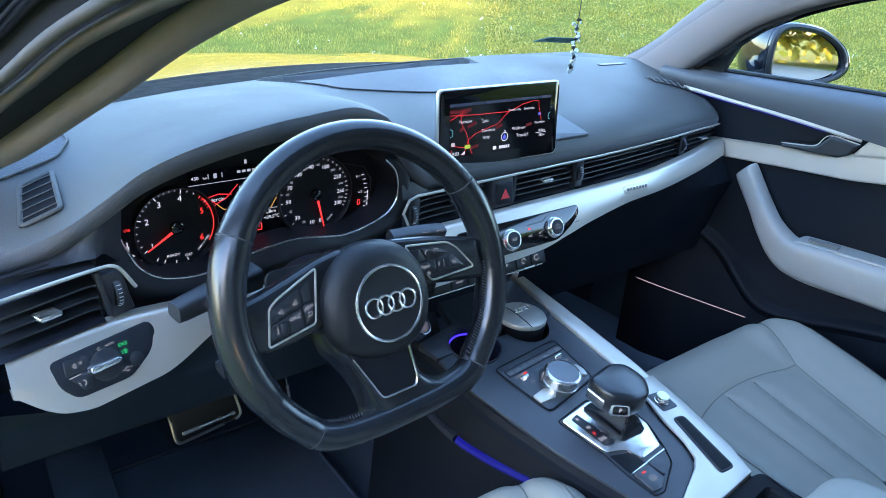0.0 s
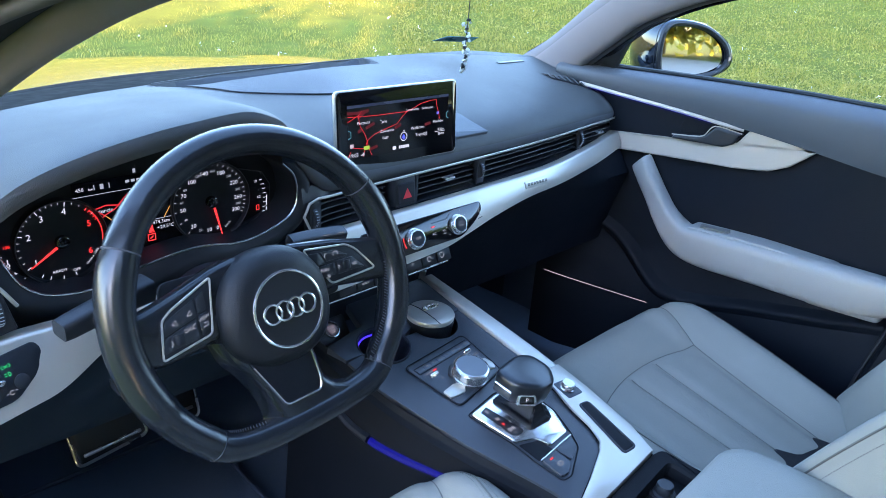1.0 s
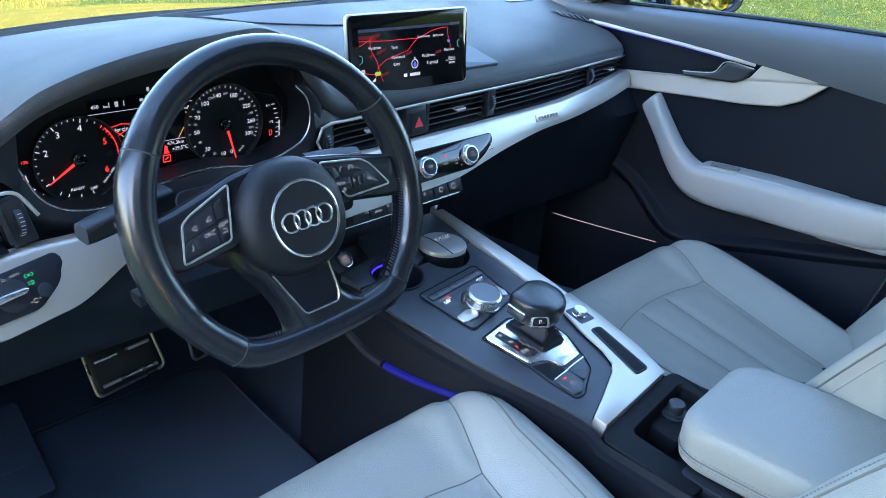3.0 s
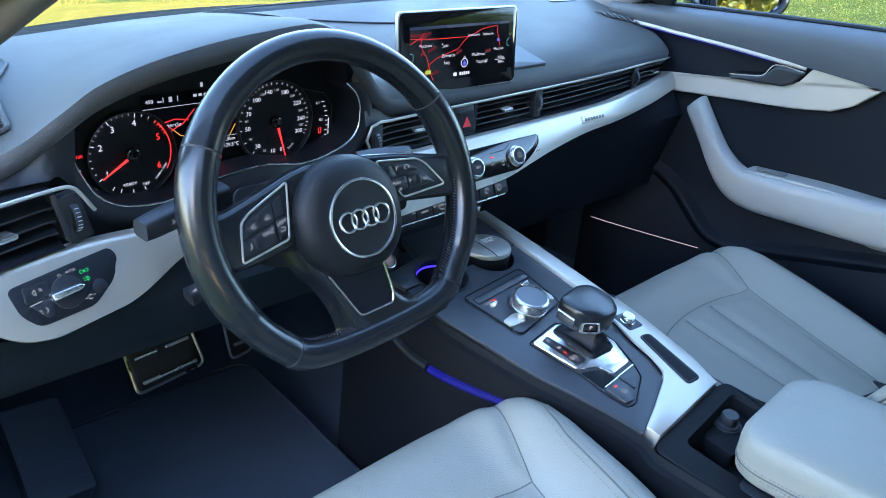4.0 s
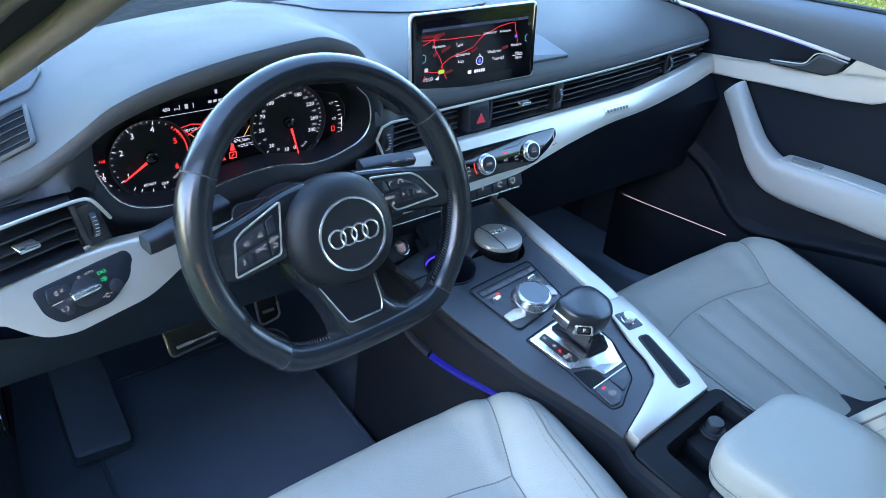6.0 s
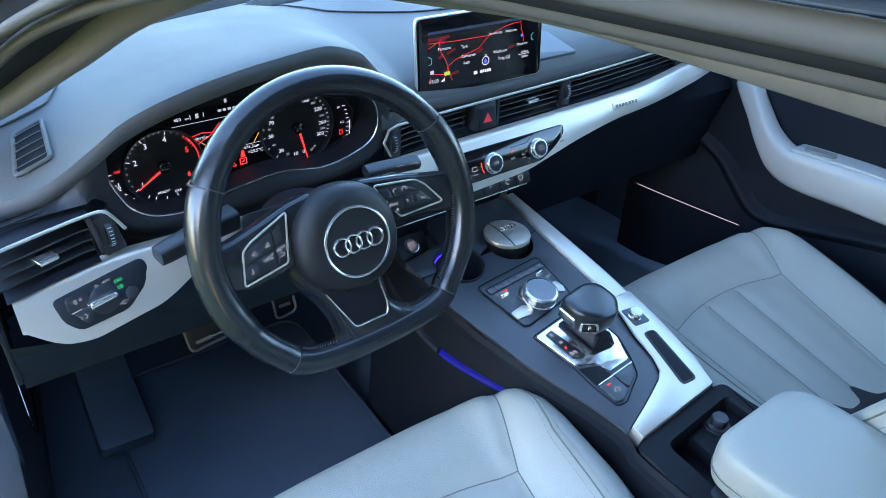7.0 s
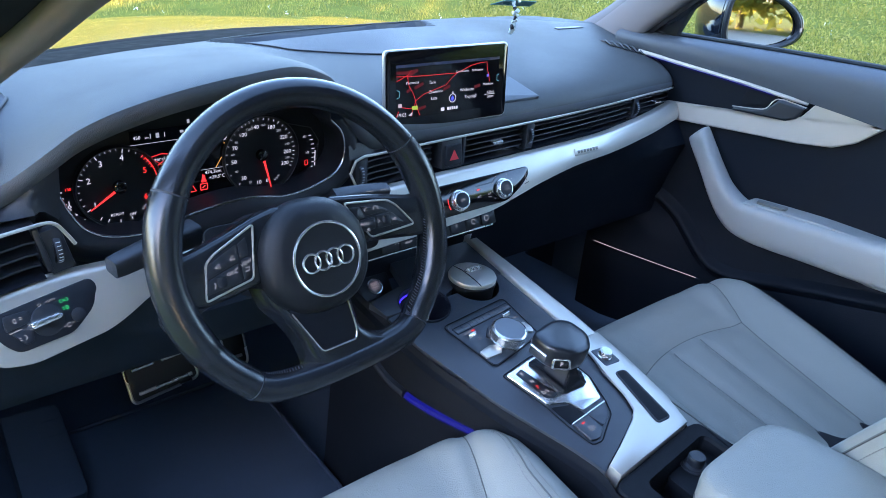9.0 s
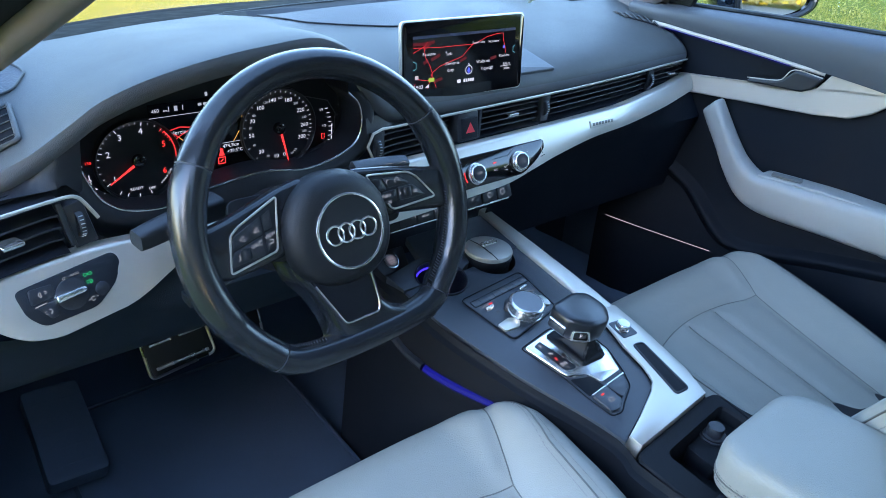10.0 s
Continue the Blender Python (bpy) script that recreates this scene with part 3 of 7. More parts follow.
for side, nm in ((-1, "rear_left"), (1, "rear_right")):
    wn = structure("window_" + nm, grid(lambda u, v: (side * (0.755 - 0.225 * v), -0.70 - 0.72 * u + 0.10 * u * v, 0.955 + 0.30 * v), 6, 6), LIGHT_CUT, "unseen rear side window darkened to cut light from behind", "window")
    structure("c_pillar_" + nm[5:], grid(lambda u, v: (side * (0.76 - 0.23 * v) - side * 0.12 * u * u, -1.40 - 0.20 * u + 0.12 * v, 0.94 + 0.33 * v), 8, 6, thick=0.02), CLOTH, "unseen grey rear roof pillar added to close off light", "pillar")
structure("window_rear", grid(lambda u, v: ((-0.62 + 1.24 * u) * (1 - 0.18 * v), -1.60 + 0.27 * v, 0.93 + 0.35 * v), 8, 6), LIGHT_CUT, "unseen rear window darkened to cut light from behind", "window")
bm = box(1.60, 2.9, 0.04, pose(0, -0.25, 0.26))
box(1.50, 0.04, 0.72, pose(0, 0.88, 0.58, 18), bm=bm)
box(0.06, 1.7, 0.22, pose(-0.80, 0.0, 0.33), 0.02, bm=bm)
box(0.05, 0.75, 0.62, pose(-0.755, 0.66, 0.56), 0.01, bm=bm)
box(0.05, 0.75, 0.62, pose(0.80, 0.70, 0.56), 0.01, bm=bm)
structure("floor", bm, CARPET, "black carpeted footwell floor and bulkhead", "floor")
bm = box(0.40, 0.66, 0.018, pose(-0.40, 0.32, 0.292, 4), 0.006)
mat_thing = thing("floor_mat", "dark textile floor mat in the driver's footwell", "mat")
part("mat", bm, CARPET, mat_thing)
bm = tube_path(rounded([(-0.20, -0.33), (0.20, -0.33), (0.20, 0.33), (-0.20, 0.33)], 0.05), 0.004, 6, True, pose(-0.40, 0.32, 0.303, 4))
part("binding", bm, TREAD, mat_thing, "stitched black edge binding")

def sill_plate(u, v):
    """The rounded door sill on the driver's side."""
    a = math.pi * v
    return (-0.800 + 0.062 * -math.cos(a), -1.2 + 1.66 * u, 0.36 + 0.085 * math.sin(a) ** 0.6)


structure("door_sill", grid(sill_plate, 24, 16), PAINT, "dark painted door sill below the driver's door opening", "sill")
# footrest and lining of the driver's footwell
rest = thing("footrest", "dark rubber footrest at the outer side of the driver's footwell", "footrest")
fm = frame_at((-0.592, 0.53, 0.395), (1, 0, -0.08), (0, 0.14, 0.073))
part("pad", prism(rounded([(-0.043, -0.085), (0.045, -0.085), (0.040, 0.080), (-0.043, 0.080)], 0.010), -0.03, 0.006, fm, 0.004), TREAD, rest, "smooth black tread pad")
for k in range(5):
    part("rib", box(0.070, 0.0020, 0.0008, lift(fm, 0.0062) @ pose(0, -0.06 + 0.028 * k, 0), 0.0004), TREAD, rest)


def kick(u, v):
    """The lining between the door opening and the footwell."""
    y = 0.12 + 0.62 * u
    return (-0.742 + 0.055 * u ** 1.5 + 0.012 * math.sin(v * math.pi), y, 0.30 + (0.50 - 0.30 + 0.26 * u) * v)


kl = thing("kick_lining", "black plastic lining beside the driver's footwell", "trim", "structure")
part("panel", grid(kick, 20, 14), DARK, kl)
part("hatch_line", tube_path([Vector(kick(a, b)) + Vector((0.002, 0, 0)) for a, b in rounded([(0.46, 0.62), (0.58, 0.86), (0.72, 0.86), (0.70, 0.50), (0.54, 0.44)], 0.06)], 0.0012, 6, True), GLOSS, kl, "thin gap round a small hatch")


# ---- dashboard ----
dash = thing("dashboard", "dark grey soft-touch dashboard with silver trim across the cabin", "dashboard")
FY = [(-0.70, 0.315), (-0.66, 0.292), (-0.60, 0.270), (-0.55, 0.265), (-0.36, 0.265), (-0.29, 0.268), (-0.235, 0.275), (-0.20, 0.285), (-0.165, 0.295), (-0.13, 0.302), (0.20, 0.306), (0.40, 0.318), (0.55, 0.336), (0.66, 0.356), (0.70, 0.38)]
FZ = [(-0.70, 0.898), (-0.66, 0.913), (-0.63, 0.924), (-0.60, 0.940), (-0.568, 0.961), (-0.53, 0.984), (-0.475, 1.002), (-0.405, 1.016), (-0.36, 1.022), (-0.29, 1.027), (-0.235, 1.010), (-0.20, 0.975), (-0.165, 0.933), (-0.13, 0.913), (0.0, 0.908), (0.40, 0.909), (0.55, 0.908), (0.66, 0.903), (0.70, 0.895)]
C1Y = [(-0.70, 0.05), (-0.50, 0.06), (-0.30, 0.05), (-0.20, 0.03), (-0.13, 0.012), (0.70, 0.012)]
C1Z = [(-0.70, 0.0), (-0.60, -0.003), (-0.53, 0.003), (-0.45, 0.012), (-0.30, 0.010), (-0.20, 0.022), (-0.13, 0.045), (0.55, 0.045), (0.70, 0.03)]


def pad_point(x, s):
    """A point of the dashboard's top: s = 0 at the front crease, 1 at the windscreen."""
    fy, fz, ry, rz = lerp(x, FY), lerp(x, FZ), lerp(x, REAR), 0.982
    h = min(1, max(0, (-0.13 - x) / 0.12))
    a, b = (fy + lerp(x, C1Y), fz + lerp(x, C1Z)), (fy + 0.15 + (ry - 0.17 - fy - 0.15) * h, lerp(x, [(-0.70, 0.940), (-0.60, 0.948), (-0.50, 0.980), (-0.40, 0.997), (-0.25, 0.997), (-0.13, 0.985)]))
    q = 1 - s
    y = q ** 3 * fy + 3 * q * q * s * a[0] + 3 * q * s * s * b[0] + s ** 3 * ry
    z = q ** 3 * fz + 3 * q * q * s * a[1] + 3 * q * s * s * b[1] + s ** 3 * rz
    return Vector((x, y, z - 0.013 * tray_depth(x, y)))


TRAY_FRONT = [(-0.235, 0.655), (-0.186, 0.612), (-0.106, 0.630), (0.053, 0.658), (0.158, 0.667), (0.27, 0.664)]
TRAY_BACK = [(-0.235, 0.655), (-0.122, 0.686), (-0.011, 0.707), (0.129, 0.722), (0.289, 0.729)]


def ease(t):
    t = min(1, max(0, t))
    return t * t * (3 - 2 * t)


def tray_depth(x, y):
    """How deep, from 0 to 1, the long tray by the windscreen is sunk at a place."""
    if not -0.235 < x < 0.30:
        return 0.0
    return ease((y - lerp(x, TRAY_FRONT)) / 0.007) * ease((lerp(x, TRAY_BACK) - y) / 0.007) * ease((0.262 + 0.3 * (y - 0.664) - x) / 0.009)


upper_pad = part("upper_pad", grid(lambda u, v: pad_point(-0.70 + 1.385 * u, v), 230, 110), PAD, dash, "grey-blue grained foam top with a sunken tray")
# The sunk faces get the darker copy, painting the tray's shade.
upper_pad.data.materials.append(SHADED_FOAM)
for f in upper_pad.data.polygons:
    if tray_depth(f.center.x, f.center.y) > 0.55:
        f.material_index = 1


def visor_edge(x):
    return Vector((x, lerp(x, FY) + 0.010, lerp(x, FZ) - 0.026))


# the rolled lip under the crease, its foam brightened against the shade there
def lip(u, v):
    x = -0.70 + 1.385 * u
    p, q = Vector((x, lerp(x, FY), lerp(x, FZ))), visor_edge(x)
    k = Vector((x, lerp(x, FY) - 0.004, lerp(x, FZ) - 0.014))
    return p * (1 - v) ** 2 + k * 2 * v * (1 - v) + q * v * v


part("visor", grid(lip, 140, 6), BRIGHTENED_FOAM, dash, "grained foam lip under the pad, brightened in its colour")

# the hooded recess round the instruments
OUTLINE = [(-0.556, 0.302, 0.915), (-0.546, 0.304, 0.884), (-0.532, 0.305, 0.858), (-0.505, 0.305, 0.842), (-0.460, 0.305, 0.838), (-0.409, 0.305, 0.850), (-0.340, 0.305, 0.857), (-0.285, 0.305, 0.849), (-0.245, 0.305, 0.853), (-0.206, 0.305, 0.868), (-0.191, 0.305, 0.892), (-0.197, 0.302, 0.925), (-0.215, 0.301, 0.945)]
low = spline(OUTLINE, 6)
top = [visor_edge(x) for x in (-0.225, -0.25, -0.28, -0.31, -0.35, -0.39, -0.43, -0.47, -0.50, -0.53, -0.555)]
loop = low + spline(top, 4)
mid = Vector((-0.375, 0.30, 0.915))


def tunnel(u, v):
    p = loop[int(round(u * len(loop))) % len(loop)]
    q = mid + (p - mid) * 0.985
    return (p.x + (q.x - p.x) * v, p.y + (0.352 - p.y) * v, p.z + (q.z - p.z) * v)


cluster = thing("instrument_cluster", "instrument cluster with two round dials and a lit colour display", "instruments")
part("hood_wall", grid(tunnel, len(loop), 4), DARK, cluster, "dark inner wall of the hood")
part("bezel", tube_path([p + Vector((0, -0.001, 0)) for p in low], 0.0013, 6, up=(0, 1, 0)), CHROME, cluster, "thin silver line round the lower edge")
bm = prism([(p.x, p.z) for p in loop], -0.006, 0.0, frame_at((0, 0.352, 0), (1, 0, 0), (0, 0, 1)))
part("backplate", bm, DIAL, cluster, "black display glass")


# surfaces between the pad and the vents
def apron(u, v):
    x = -0.70 + 0.146 * u
    p = visor_edge(x)
    q = Vector((x, 0.268 - 0.05 * max(0, -0.60 - x) + 0.035 * max(0, (x + 0.585) / 0.031), 0.8995 - 0.0265 * max(0, (x + 0.575) / 0.021)))
    return p.lerp(q, v)


part("side_panel", grid(apron, 24, 6), MATT, dash)


def apron_mid(u, v):
    x = -0.188 + 0.873 * u
    p = visor_edge(x)
    if p.z > 0.905:
        p.z = 0.905
        p.y = min(p.y, 0.325)
    q = Vector((x, lerp(x, FY) + 0.006, lerp(x, STRIPZ) - 0.002))
    return p.lerp(q, v)


STRIPZ = [(-0.70, 0.889), (-0.57, 0.893), (-0.21, 0.886), (0.0, 0.889), (0.30, 0.893), (0.55, 0.895), (0.68, 0.891)]
part("front_ledge", grid(apron_mid, 80, 4), MATT, dash)


def cluster_skirt(u, v):
    """The dark moulding below and beside the instruments."""
    k = int(round(u * (len(low) - 1)))
    p = low[k]
    out = (Vector((p.x, 0, p.z)) - Vector((mid.x, 0, 0.95)))
    out.normalize()
    return (p.x + out.x * 0.035 * v, p.y - 0.012 * math.sin(v * 2.2) + 0.03 * v * v, p.z + out.z * 0.055 * v)


part("cluster_surround", grid(cluster_skirt, len(low) - 1, 6), MATT, dash)


def trim_y(x, z):
    g = lerp(x, [(-0.72, -0.070), (-0.634, -0.042), (-0.539, -0.019), (-0.30, 0.0), (0.33, 0.0), (0.50, 0.020), (0.69, 0.060)])
    return 0.274 - 0.47 * (0.828 - z) + g


def trim_sheet(x0, x1, topz, botz, nx):
    """A curved trim band whose upper edge rolls back to the vents."""
    def fn(u, v):
        x = x0 + (x1 - x0) * u
        zt, zb = lerp(x, topz), lerp(x, botz)
        if v < 0.18:
            t = v / 0.18
            z = zt + 0.006 * (1 - t) ** 2 * 0
            return (x, trim_y(x, zt) + 0.020 * (1 - t), zt + 0.003 * math.sin(t * math.pi / 2) - 0.003)
        if v > 0.90:
            t = (v - 0.90) / 0.10
            return (x, trim_y(x, zb) + 0.022 * t, zb - 0.003 * math.sin(t * math.pi))
        t = (v - 0.18) / 0.72
        z = zt + (zb - zt) * t
        return (x, trim_y(x, z) - 0.003 * math.sin(math.pi * t), z)
    return grid(fn, nx, 26)


TOPZ = [(-0.21, 0.838), (0.0, 0.841), (0.27, 0.846), (0.48, 0.853), (0.676, 0.861)]
BOTZ = [(-0.21, 0.764), (-0.03, 0.770), (0.05, 0.774), (0.12, 0.786), (0.18, 0.797), (0.30, 0.812), (0.48, 0.820), (0.676, 0.829)]
part("silver_trim", trim_sheet(-0.21, 0.676, TOPZ, BOTZ, 90), ALU, dash, "brushed silver trim band", angle=60)
LTOP = [(-0.682, 0.836), (-0.60, 0.835), (-0.50, 0.829), (-0.40, 0.822)]
LBOT = [(-0.682, 0.803), (-0.655, 0.779), (-0.64, 0.771), (-0.61, 0.765), (-0.55, 0.767), (-0.478, 0.792), (-0.43, 0.812), (-0.40, 0.820)]
part("silver_trim", trim_sheet(-0.684, -0.405, LTOP, LBOT, 60), ALU, dash, "brushed silver trim below the side vent", angle=60)


def under(x0, x1, botz, pts):
    """Dark panels that run on below the trim: pts are steps (y, z) from its lower edge."""
    def fn(u, v):
        x = x0 + (x1 - x0) * u
        zb = lerp(x, botz)
        row = [Vector((x, trim_y(x, zb) + 0.014, zb))] + [Vector((x, y, min(z, zb - 0.004))) for y, z in pts]
        k = v * (len(row) - 1)
        i = min(int(k), len(row) - 2)
        return row[i].lerp(row[i + 1], k - i)
    return grid(fn, 40, 4 * len(pts))


part("knee_panel", under(-0.70, -0.20, [(-0.70, 0.79), (-0.64, 0.771), (-0.55, 0.767), (-0.478, 0.792), (-0.20, 0.80)], [(0.255, 0.74), (0.30, 0.66), (0.42, 0.585), (0.60, 0.57)]), DOOR_BLACK, dash, "black lower panel above the pedals")
part("glovebox", under(0.10, 0.69, BOTZ, [(0.31, 0.775), (0.335, 0.70), (0.36, 0.60), (0.46, 0.56), (0.70, 0.55)]), SHADED_VINYL, dash, "black glovebox front below the trim")
bm = box(0.008, 0.34, 0.22, pose(-0.703, 0.44, 0.80), 0.003)
part("end_cap", bm, DARK, dash)


# ---- vents ----
def vent_front(x):
    return lerp(x, FY) + 0.004


def slat_run(parent, x0, x1, zs, y_of, depth=0.026, n=20):
    for z in zs:
        bm = grid(lambda u, v: (x0 + (x1 - x0) * u, y_of(x0 + (x1 - x0) * u) + depth * v, z + lerp(x0 + (x1 - x0) * u, STRIPZ) - 0.889 + 0.004 * v), n, 2, thick=0.0022)
        part("slat", bm, SLAT, parent)


def vent_box(parent, x0, x1, z0, z1, y_of, n=16):
    def fn(u, v):
        x = x0 + (x1 - x0) * u
        dz = lerp(x, STRIPZ) - 0.889
        row = [(y_of(x) - 0.004, z1 + 0.002), (y_of(x) + 0.05, z1 - 0.002), (y_of(x) + 0.05, z0), (y_of(x) - 0.006, z0 - 0.002)]
        k = v * 3
        i = min(int(k), 2)
        t = k - i
        return (x, row[i][0] * (1 - t) + row[i + 1][0] * t, dz + row[i][1] * (1 - t) + row[i + 1][1] * t)
    part("duct", grid(fn, n, 9), DARK, parent)


def thumbwheel(parent, m):
    w = part("thumbwheel", lathe([(0.0, -0.0035), (0.0150, -0.0035), (0.0160, 0), (0.0150, 0.0035), (0, 0.0035)], 24, m @ pose(0, 0, -0.006, 0, 90, 0)), MATT, parent)
    for k in range(-3, 4):
        part("tick", box(0.0040, 0.0009, 0.0006, m @ pose(0, 0, -0.006, k * 15, 0, 0) @ Matrix.Translation((0, 0, 0.016))), PRINT, w)


def tab(parent, m):
    bm = prism(rounded([(-0.011, -0.0022), (0.011, -0.0022), (0.011, 0.0028), (-0.011, 0.0028)], 0.002), -0.01, 0.006, m, 0.0014)
    part("vent_tab", bm, CHROME, parent, "silver vent slider")


def vent(x0, x1, label, tabs=(), wheels=(), n=20):
    v = part("air_vent", box(0.006, 0.012, 0.048, pose(x0, vent_front(x0) + 0.004, 0.864 + lerp(x0, STRIPZ) - 0.889), 0.001), MATT, dash, label)
    vent_box(v, x0, x1, 0.842, 0.886, vent_front, n)
    slat_run(v, x0, x1, (0.8500, 0.8595, 0.8690, 0.8785), vent_front, n=n)
    for x in tabs:
        tab(v, frame_at((x, vent_front(x) - 0.002, 0.8645 + lerp(x, STRIPZ) - 0.889), (1, 0, 0), (0, 0, 1)))
    for x in wheels:
        part("wheel_plate", box(0.017, 0.016, 0.046, pose(x, vent_front(x) + 0.002, 0.864 + lerp(x, STRIPZ) - 0.889), 0.002), MATT, v)
        thumbwheel(v, frame_at((x, vent_front(x) - 0.004, 0.864 + lerp(x, STRIPZ) - 0.889), (1, 0, 0), (0, 0, 1)))


vent(-0.158, -0.030, "slatted vent beside the wheel", (-0.085,), (-0.171,))
vent(0.034, 0.168, "slatted vent in the middle", (0.105,), (0.181,))
vent(0.192, 0.498, "long slatted vent on the passenger's side", (), (0.507,), 30)
vent(0.518, 0.664, "slatted vent at the dashboard's end", (0.60,))
bm = tube_path([(-0.176, 0.293, 0.842), (-0.188, 0.292, 0.866), (-0.180, 0.291, 0.884), (-0.165, 0.291, 0.889)] + [(x, lerp(x, FY) - 0.005, lerp(x, STRIPZ)) for x in np.linspace(-0.14, 0.664, 30)], 0.0021, 8, up=(0, 1, 0), flat=0.8)
part("chrome_strip", bm, ALU, dash, "thin bright strip over the vents")

# the warning-lamp switch
hz = part("hazard_switch", box(0.042, 0.03, 0.045, frame_at((0.002, 0.312, 0.863), (1, 0, 0), (0, 0.1, 1)) @ pose(0, 0, 0, 90), 0.003), MATT, dash, "square warning-light switch")
hm = frame_at((0.002, 0.2955, 0.863), (1, 0, 0), (0, 0.1, 1))
part("button", prism(rounded([(-0.0155, -0.0165), (0.0155, -0.0165), (0.0155, 0.0165), (-0.0155, 0.0165)], 0.003), -0.004, 0.003, hm, 0.0015), DARK, hz)
part("triangle", prism([(-0.0090, -0.0070), (0.0090, -0.0070), (0, 0.0088)], 0.0, 0.0036, hm), HAZARD, hz, "red warning triangle", smooth=False)

# the driver's outer vent
lv = part("air_vent", box(0.006, 0.02, 0.05, pose(-0.5865, 0.258, 0.868, 0, -10, 0), 0.001), MATT, dash, "slatted vent at the driver's side")


def lvy(x):
    return 0.250 - 0.35 * max(0, -0.60 - x)


def lv_duct(u, v):
    x = -0.688 + 0.100 * u
    row = [(-0.002, 0.8935), (0.05, 0.8915), (0.05, 0.842), (-0.006, 0.8385)]
    k = v * 3
    i = min(int(k), 2)
    t = k - i
    return (x, lvy(x) + row[i][0] * (1 - t) + row[i + 1][0] * t, row[i][1] * (1 - t) + row[i + 1][1] * t)


part("duct", grid(lv_duct, 12, 9), DARK, lv)
for z in (0.8785, 0.8650, 0.8520):
    part("slat", grid(lambda u, v: (-0.690 + 0.1 * u, lvy(-0.690 + 0.1 * u) + 0.003 + 0.034 * v, z + 0.005 * v), 10, 2, thick=0.0024), SLAT, lv)
for x in (-0.668, -0.650, -0.632, -0.614, -0.600):
    part("vane", box(0.0016, 0.020, 0.050, pose(x, lvy(x) + 0.044, 0.866, 0, 0, -18), 0.0004), DARK, lv)
tab(lv, frame_at((-0.640, 0.2345, 0.8655), (1, 0.35, 0.0), (0, 0, 1)))
part("wheel_plate", box(0.024, 0.014, 0.05, pose(-0.573, 0.263, 0.862, 0, -12, 0), 0.002), MATT, lv)
thumbwheel(lv, frame_at((-0.572, 0.2555, 0.862), (1, 0.1, 0), (-0.15, 0, 1)))
bm = tube_path(spline([(-0.695, 0.212, 0.898), (-0.669, 0.222, 0.898), (-0.622, 0.238, 0.8975), (-0.584, 0.246, 0.8985), (-0.573, 0.246, 0.8965), (-0.5665, 0.246, 0.889), (-0.5560, 0.246, 0.870)], 8), 0.0020, 8, up=(0, 1, 0))
part("chrome_strip", bm, ALU, dash, "bright strip bent over the side vent")
bm = grid(lambda u, v: (-0.70 + 0.118 * u, 0.284 - 0.30 * max(0, -0.60 - (-0.70 + 0.118 * u)) + 0.01 * v, 0.900 - 0.06 * v), 10, 6)
part("vent_surround", bm, MATT, dash)


# demister vent and speaker in the dashboard's outer corner
def on_pad(x, y):
    lo, hi = 0.0, 1.0
    for _ in range(40):
        s = (lo + hi) / 2
        if pad_point(x, s).y < y:
            lo = s
        else:
            hi = s
    return pad_point(x, (lo + hi) / 2)


def pad_frame(x, y):
    p, px_, py_ = on_pad(x, y), on_pad(x + 0.01, y), on_pad(x, y + 0.01)
    return frame_at(p, px_ - p, py_ - p)


sm = pad_frame(-0.614, 0.345)
DEMISTER = [(-0.028, -0.027), (0.011, -0.033), (0.026, 0.044), (-0.010, 0.032)]


def over_pad(x, y, h):
    """A place of the demister's outline, h above the pad."""
    q = sm @ Vector((x, y, 0))
    return on_pad(q.x, q.y) + sm.to_3x3() @ Vector((0, 0, h))


def in_demister(u, v, h):
    a, b, c, d = (Vector(p) for p in DEMISTER)
    q = a.lerp(b, u).lerp(d.lerp(c, u), v)
    return over_pad(q.x, q.y, h)


sv = part("demister_vent", tube_path([over_pad(x, y, 0.002) for x, y in rounded(DEMISTER, 0.005)], 0.0030, 8, True), PAD, dash, "small slatted side-window vent")
# Dark sheet laid over the pad, painting the shade between the slats.
part("duct", grid(lambda u, v: in_demister(u, v, 0.0034), 8, 12), SLOT_SHADE, sv)
for k in range(5):
    v0 = (k + 0.6) / 5.2
    part("slat", tube_path([in_demister(u, v0 + 0.02 * math.sin(3 * u), 0.0044) for u in (0.02, 0.25, 0.5, 0.75, 0.98)], 0.0007, 6), PAD, sv)
# the tray and speaker field along the windscreen
def top_patch(x0, x1, y0, y1, h, n=24):
    """A field laid on the pad between two curves in plan."""
    def fn(u, v):
        x = x0 + (x1 - x0) * u
        a, b = lerp(x, y0), lerp(x, y1)
        p = on_pad(x, a + (b - a) * v)
        return (p.x, p.y, p.z + h)
    return grid(fn, n, 6)


CORNER_FRONT = [(-0.702, 0.372), (-0.640, 0.394), (-0.580, 0.418), (-0.560, 0.452)]
CORNER_BACK = [(-0.702, 0.470), (-0.640, 0.482), (-0.568, 0.492), (-0.560, 0.468)]
spk = part("speaker_grille", top_patch(-0.702, -0.560, CORNER_FRONT, CORNER_BACK, 0.0010, 24), MESH, dash, "finely pierced speaker grille")
part("edge", tube_path([on_pad(x, y) + Vector((0, 0, 0.0018)) for x, y in rounded(CORNER_FRONT + CORNER_BACK[::-1], 0.006)], 0.0016, 6, True), PAD, spk)

FIELD_FRONT = [(-0.186, 0.611), (-0.150, 0.582), (-0.1235, 0.5552), (-0.053, 0.522), (0.02, 0.500), (0.10, 0.494), (0.1725, 0.503), (0.219, 0.574), (0.258, 0.655)]
